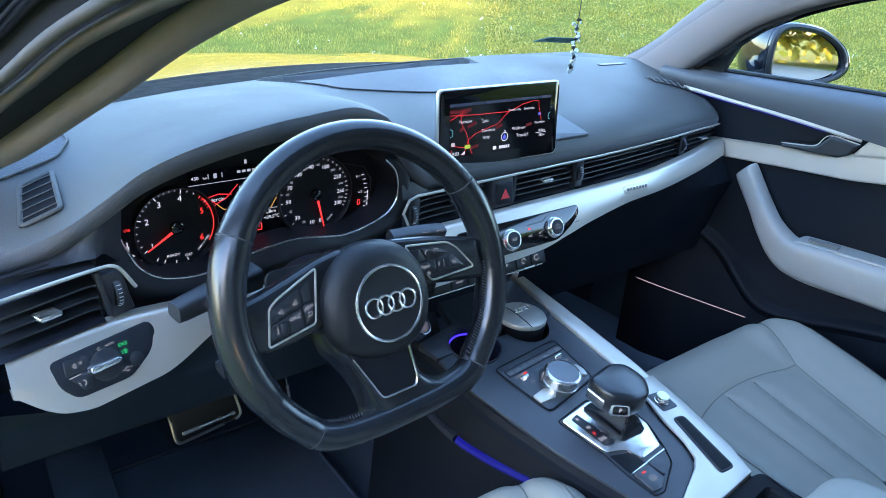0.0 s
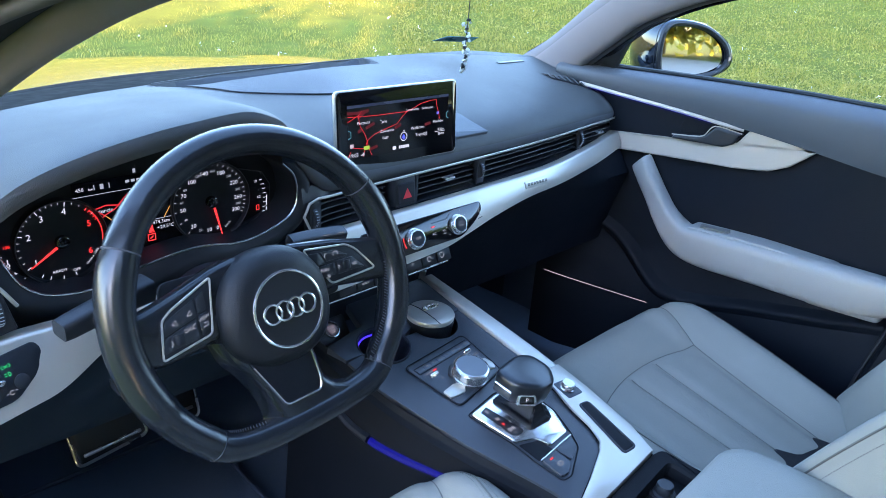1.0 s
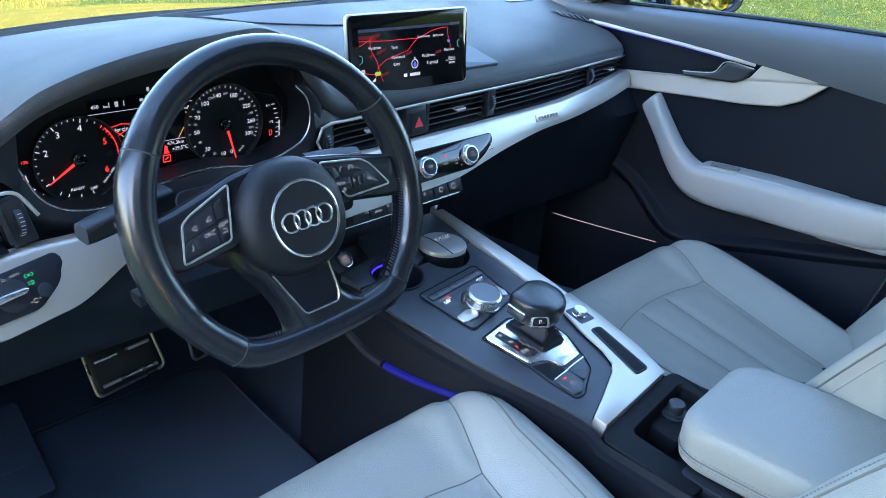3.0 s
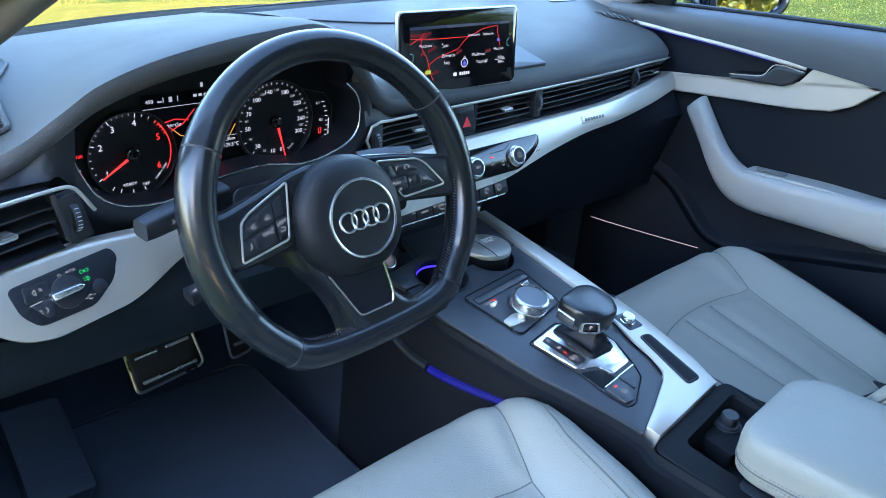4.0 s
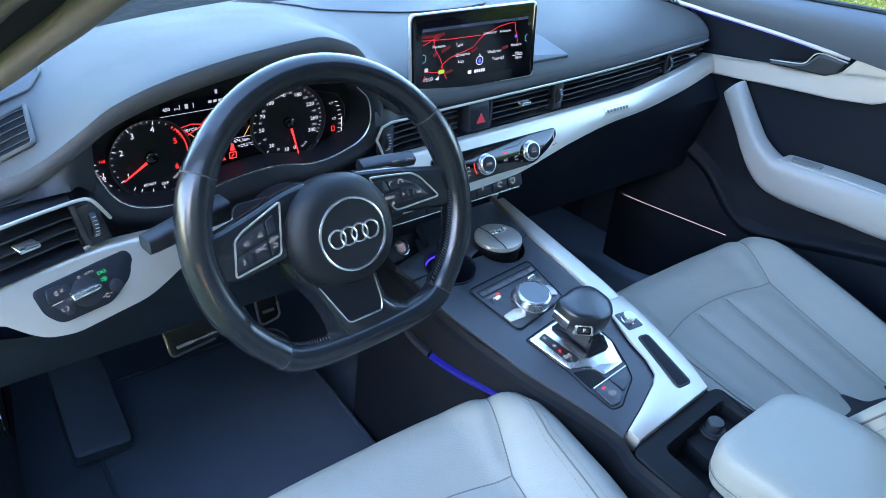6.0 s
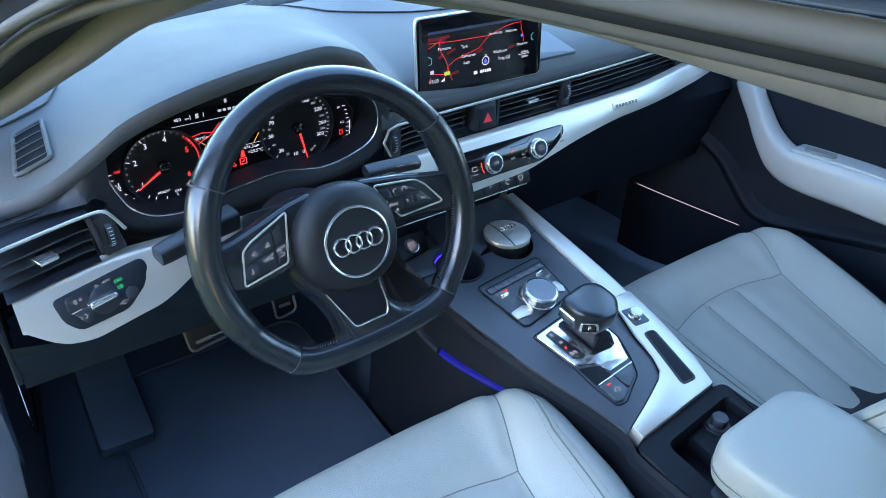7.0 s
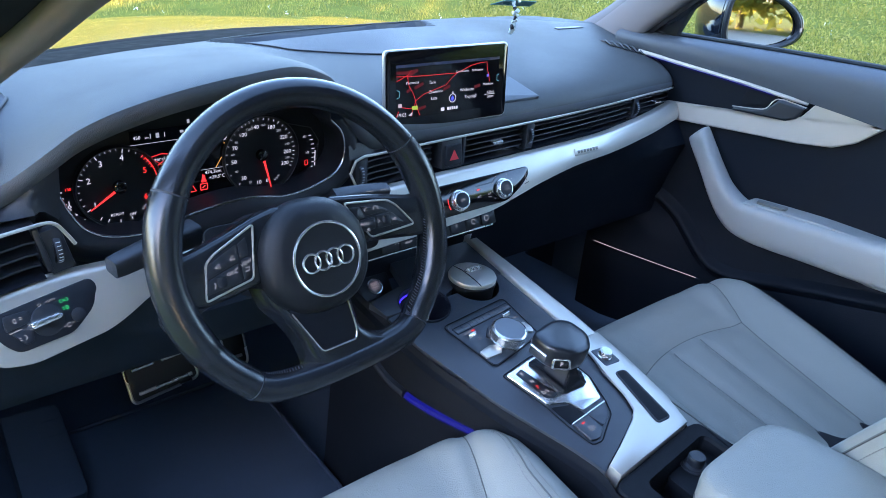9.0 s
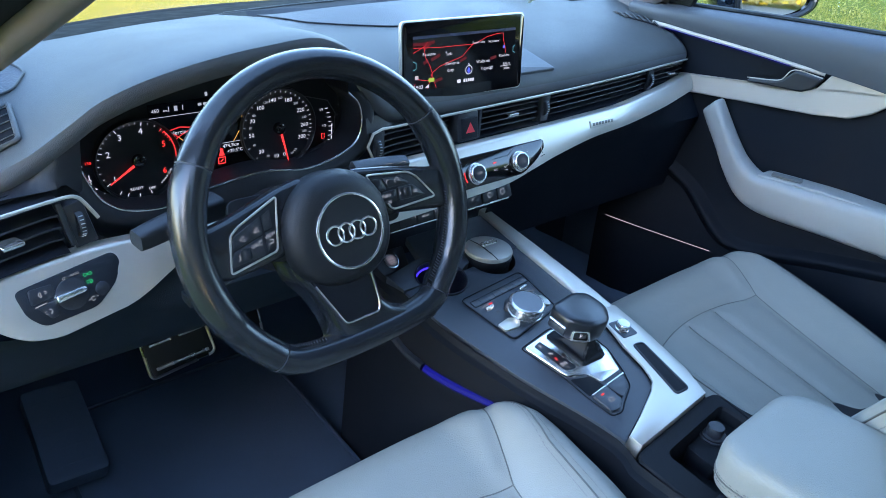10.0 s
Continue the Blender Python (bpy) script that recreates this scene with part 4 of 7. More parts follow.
part("speaker_field", top_patch(-0.184, 0.256, FIELD_FRONT, [(x, y - 0.001) for x, y in TRAY_FRONT], 0.0028, 60), MESH, dash, "dark finely pierced speaker field")
bm = tube_path([Vector(on_pad(p.x, p.y)) + Vector((0, 0, 0.0016)) for p in spline([(x, y, 0) for x, y in FIELD_FRONT], 5)], 0.0010, 6)
part("field_edge", bm, SHADED_FOAM, dash, "thin gap round the speaker field")
bm = tube_path([Vector(on_pad(x, lerp(x, TRAY_BACK) + 0.004)) + Vector((0, 0, 0.0006)) for x in np.linspace(-0.22, 0.27, 40)], 0.0016, 6)
part("tray_edge", bm, PAD, dash, "pale rear lip of the tray")
pv = part("demister_vent", top_patch(0.565, 0.655, [(0.565, 0.455), (0.655, 0.395)], [(0.565, 0.492), (0.655, 0.435)], 0.0015, 8), GLOSS, dash, "slatted vent by the passenger's pillar")
for k in range(7):
    q = pad_frame(0.571 + 0.0125 * k, 0.470 - 0.0082 * k)
    part("slat", box(0.003, 0.036, 0.003, lift(q, 0.003) @ pose(0, 0, 0, 0, 25, -30), 0.0008), PAD, pv)
bm = prism(rounded([(-0.04, -0.006), (0.05, -0.004), (0.04, 0.006), (-0.04, 0.006)], 0.004), 0, 0.002, pad_frame(0.57, 0.585), 0.001)
part("light_sensor", bm, SLAT, dash, "small smooth cover by the windscreen")




# ---- climate panel and switches ----
def trim_frame(x, z):
    p = Vector((x, trim_y(x, z), z))
    return frame_at(p, Vector((x + 0.01, trim_y(x + 0.01, z), z)) - p, Vector((x, trim_y(x, z + 0.01), z + 0.01)) - p)


cm = trim_frame(0.04, 0.803)
climate = part("climate_panel", prism(rounded([(-0.150, -0.024), (0.049, -0.021), (0.085, -0.004), (0.106, 0.012), (0.107, 0.027), (-0.150, 0.026)], 0.010), -0.006, 0.0045, cm, 0.002), GLOSS, dash, "gloss black climate control panel")
for x, z, lab in ((-0.011, 0.801, "fan"), (0.083, 0.803, "air")):
    km = lift(trim_frame(x, z), 0.004)
    kn = part("knob", lathe([(0.0168, 0.0), (0.0168, 0.0018), (0.0150, 0.0026), (0.0148, 0.0080), (0.0138, 0.0092), (0.0128, 0.0093), (0.0122, 0.0084), (0.0, 0.0084)], 40, km), CHROME, climate, "silver rotary knob")
    part("cap", lathe([(0.0118, 0.0080), (0.0116, 0.0094), (0, 0.0098)], 32, km), DARK, kn, "black knob centre")
    bm = writing([("OFF", 0, 0, 0.0062)] if lab == "fan" else [], lift(km, 0.0101)) if lab == "fan" else strokes([arc(0, -0.001, 0.005, 20, 160, 8), [(-0.006, -0.002), (0.006, -0.002)]], 0.001, lift(km, 0.0101))
    part("marking", bm, L_DIM, kn, smooth=False)
    if lab == "air":
        bm = bmesh.new()
        for k in range(11):
            a = radians(-60 + 30 * k)
            box(0.0014, 0.0014, 0.0004, lift(km, 0.0008) @ pose(0.0245 * math.cos(a), 0.0245 * math.sin(a), 0), bm=bm)
        part("marking", bm, L_DIM, climate, smooth=False)
pm = lift(cm, 0.0049)
part("marking", writing([("A/C", -0.010, -0.004, 0.0052), ("A/C", 0.012, -0.003, 0.0048), ("MAX", 0.012, -0.0078, 0.0032), ("REAR", -0.088, -0.012, 0.0036)], pm), L_DIM, climate, smooth=False)
part("marking", strokes([[(-0.092, -0.006), (-0.083, -0.006), (-0.083, 0.000), (-0.092, 0.000), (-0.092, -0.006)], [(0.098, 0.004), (0.098, 0.012), (0.1, 0.016)], [(0.092, -0.001), (0.103, 0.001)]], 0.0011, pm), L_DIM, climate, smooth=False)
part("indicator", strokes([arc(-0.051, -0.002, 0.0225, 165, 185, 5), arc(-0.051, -0.002, 0.0225, 188, 208, 5), [(-0.013, 0.007), (-0.006, 0.0075)]], 0.0018, pm), L_RED, climate, "red lit bar", smooth=False)
for run in ([(-0.148, 0.011), (-0.072, 0.011), (-0.064, 0.016)], [(-0.012, 0.013), (0.022, 0.014), (0.034, 0.022)]):
    part("groove", strokes([run], 0.0011, pm), MATT, climate, smooth=False)

# badge: a plate with plain bars
bmx = trim_frame(0.302, 0.831)
badge = part("badge", prism(rounded([(-0.034, -0.0065), (0.033, -0.0065), (0.034, 0.0065), (-0.033, 0.0065)], 0.002), 0.001, 0.0045, bmx, 0.0010), ALU, dash, "bright badge plate with dark bars")
bm = bmesh.new()
for k in range(7):
    box(0.0058, 0.0052, 0.0008, lift(bmx, 0.0047) @ pose(-0.0245 + 0.0082 * k, -0.0005, 0), 0.0002, bm=bm)
part("bars", bm, STITCH, badge)

# lower switch bar and mode switches
sbm = frame_at((-0.02, 0.272, 0.752), (1, 0, 0), (0, 0.42, 1))
sb = part("switch_bar", prism(rounded([(-0.19, -0.016), (0.095, -0.014), (0.103, 0.013), (-0.19, 0.013)], 0.004), -0.02, 0.004, sbm, 0.002), DARK, dash, "row of dark push buttons with a bright lower edge")
for k in range(7):
    part("button", prism(rounded([(-0.128 + 0.033 * k, -0.011), (-0.098 + 0.033 * k, -0.011), (-0.098 + 0.033 * k, 0.011), (-0.128 + 0.033 * k, 0.011)], 0.0015), 0.004, 0.0058, sbm, 0.0008), MATT, sb)
part("edge", tube_path([(-0.17, -0.0145, 0.004), (0.092, -0.0125, 0.004), (0.1, 0.010, 0.004)], 0.0014, 6, m=sbm), CHROME, sb, "bright lower edge")
wm = lift(sbm, 0.0063)
part("marking", writing([("P", 0.016, 0, 0.008), ("drive", -0.080, 0.003, 0.0062), ("select", -0.080, -0.003, 0.0058), ("OFF", -0.045, -0.001, 0.0055)], wm), L_DIM, sb, smooth=False)
part("marking", strokes([[(-0.104, -0.002), (-0.101, 0.002), (-0.098, -0.002)], [(-0.063, 0.002), (-0.060, -0.002), (-0.057, 0.002)], arc(0.052, 0, 0.004, 0, 300, 10), [(0.076, 0.004), (0.076, -0.002), (0.08, -0.005), (0.084, -0.002), (0.084, 0.004), (0.076, 0.004)], arc(-0.045, -0.001, 0.0065, 60, 330, 12)], 0.0011, wm), L_DIM, sb, smooth=False)
part("indicator", box(0.006, 0.0018, 0.0006, wm @ pose(-0.045, 0.0085, 0)), L_RED, sb, smooth=False)

# dark cavity behind the console's head, with the starter button
def stack(u, v):
    x = -0.19 + 0.31 * u
    row = [(0.300, 0.742), (0.345, 0.715), (0.350, 0.690), (0.335, 0.662), (0.300, 0.640)]
    k = v * 4
    i = min(int(k), 3)
    t = k - i
    return (x, row[i][0] * (1 - t) + row[i + 1][0] * t + 0.05, row[i][1] * (1 - t) + row[i + 1][1] * t)


part("stack_panel", grid(stack, 8, 16), DARK, dash)
stm = frame_at((-0.118, 0.325, 0.650), (1, 0.05, 0), (0, 0.75, 0.65))
sbt = part("starter_plate", prism(rounded([(-0.030, -0.020), (0.028, -0.020), (0.034, 0.018), (-0.030, 0.020)], 0.004), -0.010, 0.003, stm, 0.002), MATT, dash, "black plate round the starter button")
part("starter_ring", lathe([(0.0135, 0.002), (0.0135, 0.0048), (0.0118, 0.0052), (0.0118, 0.003)], 32, stm), CHROME, sbt, "bright ring")
part("starter_button", lathe([(0.0118, 0.002), (0.0115, 0.0042), (0, 0.0046)], 32, stm), material("starter_face", (0.20, 0.16, 0.16), 0.35, metal=0.6), sbt, "round starter button")
part("marking", writing([("START", 0, 0.0045, 0.0048), ("ENGINE", 0, 0, 0.0040), ("STOP", 0, -0.0048, 0.0048)], lift(stm, 0.0049)), L_PINK, sbt, smooth=False)

# ---- light switch ----
lm = trim_frame(-0.592, 0.801)
lsw = part("light_switch_panel", prism(rounded([(-0.059, 0.021), (-0.056, -0.006), (-0.042, -0.0225), (0.014, -0.0235), (0.044, -0.005), (0.0545, 0.013), (0.049, 0.0255)], 0.008), -0.006, 0.0042, lm, 0.002), DARK, dash, "dark light switch panel")
part("dial", lathe([(0.0165, 0.003), (0.0165, 0.0050), (0.015, 0.0056), (0, 0.0056)], 32, lm @ pose(-0.007, -0.001, 0)), MATT, lsw, "black dial")
part("rotary_grip", prism(rounded([(-0.0175, -0.0042), (0.013, -0.0034), (0.0165, 0.0), (0.013, 0.0034), (-0.0175, 0.0042)], 0.003), 0.005, 0.0145, lm @ pose(-0.0095, 0.000, 0, 0, 0, 1), 0.0028), CHROME, lsw, "silver rotary grip")
part("dimmer", lathe([(0.0075, 0.003), (0.0075, 0.0055), (0.006, 0.0062), (0, 0.0062)], 24, lm @ pose(0.0235, -0.0075, 0)), MATT, lsw)
part("button", prism(rounded([(-0.048, 0.002), (-0.022, 0.004), (-0.022, 0.016), (-0.046, 0.018)], 0.003), 0.004, 0.0054, lm, 0.0008), MATT, lsw)
part("button", prism(rounded([(-0.044, -0.001), (-0.022, 0.0), (-0.026, -0.016), (-0.034, -0.017)], 0.003), 0.004, 0.0054, lm, 0.0008), MATT, lsw)
tm = lift(lm, 0.0058)
part("marking", writing([("AUTO", 0.0015, 0.0172, 0.0036), ("O", -0.0100, 0.0165, 0.0046)], tm), L_DIM, lsw, smooth=False)
part("marking", strokes([arc(-0.036, 0.010, 0.0024, 90, 270, 8) + [(-0.036, 0.0076), (-0.036, 0.0124)], [(-0.0325, 0.012), (-0.0295, 0.0114)], [(-0.0325, 0.010), (-0.0295, 0.0096)], arc(-0.034, -0.009, 0.0024, -90, 90, 8), [(-0.039, -0.0078), (-0.0365, -0.0078)], [(-0.039, -0.0102), (-0.0365, -0.0102)], arc(0.0105, -0.0135, 0.0022, 30, 320, 8), [(0.0050, -0.0135), (0.0070, -0.0135)], [(0.0140, -0.0127), (0.0162, -0.0127)]], 0.0007, tm), L_DIM, lsw, smooth=False)
part("marking", box(0.012, 0.0009, 0.0004, tm @ pose(-0.0395, 0.0000, 0, 0, 0, 3)), L_DIM, lsw, smooth=False)
part("indicator", strokes([arc(0.0115, 0.0125, 0.0018, 90, 270, 8), arc(0.0165, 0.0125, 0.0018, -90, 90, 8), [(0.0125, 0.0137), (0.0155, 0.0112)], [(0.0125, 0.0112), (0.0155, 0.0137)], arc(0.0140, 0.0045, 0.0022, -90, 90, 8) + [(0.0140, 0.0067), (0.0140, 0.0023)], [(0.0100, 0.0058), (0.0124, 0.0058)], [(0.0100, 0.0034), (0.0124, 0.0034)]], 0.0008, tm), L_GREEN, lsw, "green lit symbols", smooth=False)

# ---- instruments ----
im = frame_at((0, 0.3455, 0), (1, 0, 0), (0, 0, 1))


def dial(cx, cz, r, label):
    d = part("dial", lathe([(r * 1.04, -0.003), (r * 1.04, 0.004), (r * 1.01, 0.006), (r * 0.985, 0.004), (r * 0.975, 0.0), (0, -0.001)], 56, im @ pose(cx, cz, 0)), DIAL, cluster, label)
    part("rim", tube_path([(cx + r * 1.015 * math.cos(a), cz + r * 1.015 * math.sin(a), 0.006) for a in [2 * math.pi * k / 56 for k in range(56)]], 0.0006, 6, True, im), MATT, d)
    part("boss", lathe([(0.0075, 0), (0.0075, 0.006), (0.0062, 0.007), (0, 0.007)], 24, im @ pose(cx, cz, 0)), GLOSS, d)
    return d


def ticks(cx, cz, r, angles, length, width):
    return [[(cx + (r - length) * math.cos(radians(a)), cz + (r - length) * math.sin(radians(a))), (cx + r * math.cos(radians(a)), cz + r * math.sin(radians(a)))] for a in angles]


R1, X1, Z1 = 0.0485, -0.4785, 0.8850
d1 = dial(X1, Z1, R1, "round rev counter with white numerals")
a_of = lambda n: lerp(n, [(1, 213), (2, 160), (3, 120), (4, 79), (5, 25), (6, -32)])
f2, f3 = lift(im, 0.0006), lift(im, 0.0075)
part("numerals", writing([(str(n), X1 + R1 * 0.72 * math.cos(radians(a_of(n))), Z1 + R1 * 0.72 * math.sin(radians(a_of(n))), 0.0105) for n in (1, 2, 3, 4)], f2), L_WHITE, d1, smooth=False)
part("numerals", writing([(str(n), X1 + R1 * 0.72 * math.cos(radians(a_of(n))), Z1 + R1 * 0.72 * math.sin(radians(a_of(n))), 0.0105) for n in (5, 6)], f2), L_RED, d1, "red numerals", smooth=False)
bm = strokes(ticks(X1, Z1, R1 * 0.95, [a_of(1 + k * 0.2) for k in range(0, 20)], 0.0026, 0), 0.0005, f2)
strokes(ticks(X1, Z1, R1 * 0.95, [a_of(n) for n in (1, 2, 3, 4)], 0.0048, 0), 0.0009, f2, bm)
strokes(ticks(X1, Z1, R1 * 0.95, [236, 248, 266, 284], 0.0042, 0), 0.0008, f2, bm)
part("scale", bm, L_WHITE, d1, smooth=False)
bm = strokes([arc(X1, Z1, R1 * 0.93, a_of(4.7), a_of(6), 20)], 0.0011, f2)
strokes(ticks(X1, Z1, R1 * 0.95, [a_of(4.6 + k * 0.1) for k in range(5)], 0.004, 0), 0.0008, f2, bm)
part("red_zone", bm, L_RED, d1, "red arc", smooth=False)
part("caption", writing([("READY", X1 - 0.006, Z1 - 0.035, 0.0050), ("OFF", X1 + 0.012, Z1 - 0.038, 0.0050), ("1/min x 1000", X1 + 0.031, Z1 - 0.026, 0.0042, 48)], f2), L_WHITE, d1, smooth=False)


def needle(cx, cz, ang, length, parent):
    q = im @ pose(cx, cz, 0.0055, 0, 0, ang)
    b = bmesh.new()
    vs = [b.verts.new(q @ Vector(p)) for p in ((0.008, 0.0018, 0), (length, 0.0007, 0), (length, -0.0007, 0), (0.008, -0.0018, 0), (0.008, 0, 0.0012), (length, 0, 0.0008))]
    for f in ((0, 1, 5, 4), (4, 5, 2, 3), (0, 4, 3), (1, 2, 5), (0, 3, 2, 1)):
        b.faces.new([vs[i] for i in f])
    part("needle", b, L_RED, parent, "lit red pointer", smooth=False)


needle(X1, Z1, 212, R1 * 0.88, d1)
R2, X2, Z2 = 0.0525, -0.2950, 0.8955
d2 = dial(X2, Z2, R2, "round speedometer with white numerals")
s_of = lambda n: 281 - lerp(n, [(0, 0), (10, 18), (20, 36), (30, 53), (50, 94), (70, 122), (100, 152), (140, 180), (180, 215), (220, 251), (260, 283), (300, 308)])
big = [0, 10, 30, 50, 70, 100, 140, 180, 220, 260, 300]
part("numerals", writing([(str(n), X2 + R2 * 0.74 * math.cos(radians(s_of(n))), Z2 + R2 * 0.74 * math.sin(radians(s_of(n))), 0.0078) for n in big], f2), L_WHITE, d2, smooth=False)
part("numerals", writing([(str(n), X2 + R2 * 0.76 * math.cos(radians(s_of(n))), Z2 + R2 * 0.76 * math.sin(radians(s_of(n))), 0.0048) for n in (20, 40, 60, 80, 120, 160, 200, 240, 280)], f2), L_DIM, d2, smooth=False)
bm = strokes(ticks(X2, Z2, R2 * 0.95, [s_of(n) for n in range(0, 301, 10)], 0.0030, 0), 0.0006, f2)
part("scale", bm, L_WHITE, d2, smooth=False)
part("caption", writing([("km/h", X2 + 0.022, Z2 - 0.036, 0.0052, 38)], f2), L_DIM, d2, smooth=False)
needle(X2, Z2, 283, R2 * 0.92, d2)
# side gauges
bm = strokes([[(X1 - 0.066 + 0.0008 * k * k, Z1 + 0.004 - 0.0075 * k), (X1 - 0.062 + 0.0008 * k * k, Z1 + 0.0037 - 0.0075 * k)] for k in range(7)], 0.0010, im)
writing([("90", X1 - 0.0525, Z1 - 0.026, 0.0046), ("\u00b0C", X1 - 0.046, Z1 - 0.035, 0.0044), ("50", X1 - 0.035, Z1 - 0.046, 0.0050)], im, bm)
strokes([[(X1 - 0.0565, Z1 - 0.008), (X1 - 0.0565, Z1 - 0.014)], arc(X1 - 0.0565, Z1 - 0.015, 0.0016, 0, 350, 8)], 0.0010, im, bm)
part("temperature_gauge", bm, L_WHITE, cluster, smooth=False)
part("warning_mark", writing([("130", X1 - 0.0555, Z1 + 0.006, 0.0050)], im), L_RED, cluster, smooth=False)
bm = writing([("1/1", X2 + 0.066, Z2 + 0.015, 0.0050), ("1/2", X2 + 0.070, Z2 - 0.008, 0.0050)], im)
strokes([[(X2 + 0.082 - 0.00035 * (k - 4) ** 2, Z2 + 0.016 - 0.0065 * k), (X2 + 0.077 - 0.00035 * (k - 4) ** 2, Z2 + 0.016 - 0.0065 * k)] for k in range(8)], 0.0008, im, bm)
strokes([[(X2 + 0.0825, Z2 - 0.007), (X2 + 0.0815, Z2 - 0.029)]], 0.0014, im, bm)
part("fuel_gauge", bm, L_WHITE, cluster, smooth=False)
part("warning_mark", strokes([[(X2 + 0.066, Z2 - 0.026), (X2 + 0.066, Z2 - 0.019), (X2 + 0.070, Z2 - 0.019), (X2 + 0.070, Z2 - 0.026), (X2 + 0.066, Z2 - 0.026)]], 0.001, im), L_RED, cluster, smooth=False)
part("gauge_frame", tube_path([(X2 + 0.040, Z2 + 0.038, 0.003), (X2 + 0.074, Z2 + 0.028, 0.003), (X2 + 0.086, Z2 + 0.008, 0.003), (X2 + 0.084, Z2 - 0.018, 0.003), (X2 + 0.064, Z2 - 0.036, 0.003), (X2 + 0.030, Z2 - 0.044, 0.003)], 0.0006, 6, m=im), MATT, cluster)
# centre display
disp = part("display", prism([(-0.455, 0.848), (-0.315, 0.852), (-0.322, 0.948), (-0.460, 0.948)], -0.002, -0.0008, im), SCREEN, cluster, "lit colour display between the dials")
dm = lift(im, -0.0003)
part("caption", writing([("450", -0.452, 0.9400, 0.0060), ("km", -0.440, 0.9392, 0.0042), ("+29,5\u00b0C", -0.357, 0.8755, 0.0064), ("474,3km", -0.362, 0.8830, 0.0064), ("52251km", -0.410, 0.8800, 0.0068), ("9:03", -0.415, 0.8715, 0.0064)], dm), L_WHITE, disp, smooth=False)
bm = bmesh.new()
for k in range(4):
    box(0.0045, 0.0032, 0.0002, dm @ pose(-0.398 + 0.0065 * k, 0.9415, 0), bm=bm)
for x, w_ in ((-0.427, 0.001), (-0.436, 0.001), (-0.419, 0.001), (-0.340, 0.002)):
    box(w_, 0.006, 0.0002, dm @ pose(x, 0.9405, 0), bm=bm)
box(0.0032, 0.005, 0.0002, dm @ pose(-0.389, 0.953, 0), bm=bm)
box(0.004, 0.006, 0.0002, dm @ pose(-0.4275, 0.9405, 0), bm=bm)
part("bars", bm, L_DIM, disp, smooth=False)
part("rule", strokes([[(-0.468, 0.932), (-0.320, 0.932)], [(-0.378, 0.8875), (-0.335, 0.8875)]], 0.0008, dm), L_DIM, disp, smooth=False)
part("route_lines", strokes([[(-0.455, 0.917), (-0.440, 0.914), (-0.428, 0.905), (-0.415, 0.911), (-0.400, 0.926)], [(-0.440, 0.914), (-0.425, 0.917), (-0.408, 0.914)], [(-0.428, 0.905), (-0.440, 0.895)]], 0.0016, dm), L_MAP, disp, "red map roads", smooth=False)
part("route_lines", strokes([[(-0.428, 0.905), (-0.420, 0.897), (-0.405, 0.893)], [(-0.358, 0.888), (-0.350, 0.900), (-0.343, 0.905), (-0.345, 0.920)]], 0.0012, dm), L_AMBER, disp, "amber map roads", smooth=False)
part("town_names", writing([("Zawiercie", -0.432, 0.9105, 0.0072), ("Pilica", -0.392, 0.9205, 0.0068), ("Wolb", -0.346, 0.9245, 0.0065)], dm), L_WHITE, disp, smooth=False)
bm = strokes([[(-0.394, 0.861), (-0.390, 0.869), (-0.386, 0.861), (-0.394, 0.861)], [(-0.380, 0.861), (-0.371, 0.861), (-0.371, 0.869), (-0.380, 0.869), (-0.380, 0.861)], [(-0.3775, 0.8635), (-0.3735, 0.8665)], [(-0.378, 0.8715), (-0.376, 0.882), (-0.372, 0.8715), (-0.378, 0.8715)]], 0.0016, dm)
box(0.004, 0.008, 0.0003, dm @ pose(-0.375, 0.8765, 0), bm=bm)
part("warning_lamps", bm, L_RED, disp, "red warning symbols", smooth=False)

# ---- centre screen ----
mon = thing("centre_display", "freestanding tablet-style screen showing a dark road map", "screen")
scm = frame_at((-0.003, 0.3105, 0.968), (1, -0.02, 0), (0, 0.075, 1))
SW, SH = 0.1175, 0.0575
outline = rounded([(-SW, -SH), (SW, -SH), (SW, SH), (-SW, SH)], 0.009, 6)
part("shell", prism(outline, -0.0055, 0.0, scm, 0.002), ALU, mon, "slim silver edged casing")
part("rear_casing", prism([(x * 0.95, y * 0.93) for x, y in outline], -0.014, -0.0055, scm), DARK, mon, "dark rear casing")
part("bezel", prism([(x * 0.983, y * 0.966) for x, y in outline], -0.002, 0.0010, scm, 0.0006), GLOSS, mon, "gloss black border")
pic = part("picture", prism([(-0.098, -0.040), (0.098, -0.040), (0.098, 0.037), (-0.098, 0.037)], 0.0, 0.0013, scm), SCREEN, mon, "dark lit map picture")
part("foot", box(0.10, 0.014, 0.05, scm @ pose(0, -0.060, -0.030), 0.004), DARK, mon)
sm2 = lift(scm, 0.0017)
for row in [[(-0.098, 0.026), (-0.080, 0.025), (-0.060, 0.027)], [(-0.080, 0.018), (-0.066, 0.026)], [(-0.066, 0.002), (-0.050, 0.008)], [(-0.012, -0.004), (0.0, 0.0)], [(0.048, -0.006), (0.060, -0.004)], [(-0.060, -0.029), (-0.045, -0.026)], [(-0.080, -0.002), (-0.072, 0.002)]]:
    part("built_up_area", strokes([row], 0.0045, sm2), L_MAPD, pic, "dark red town area", smooth=False)
part("haze_band", box(0.196, 0.004, 0.0002, scm @ pose(0, 0.0345, 0.0015)), material("screen_band", (0.05, 0.05, 0.08), 0.3), pic)
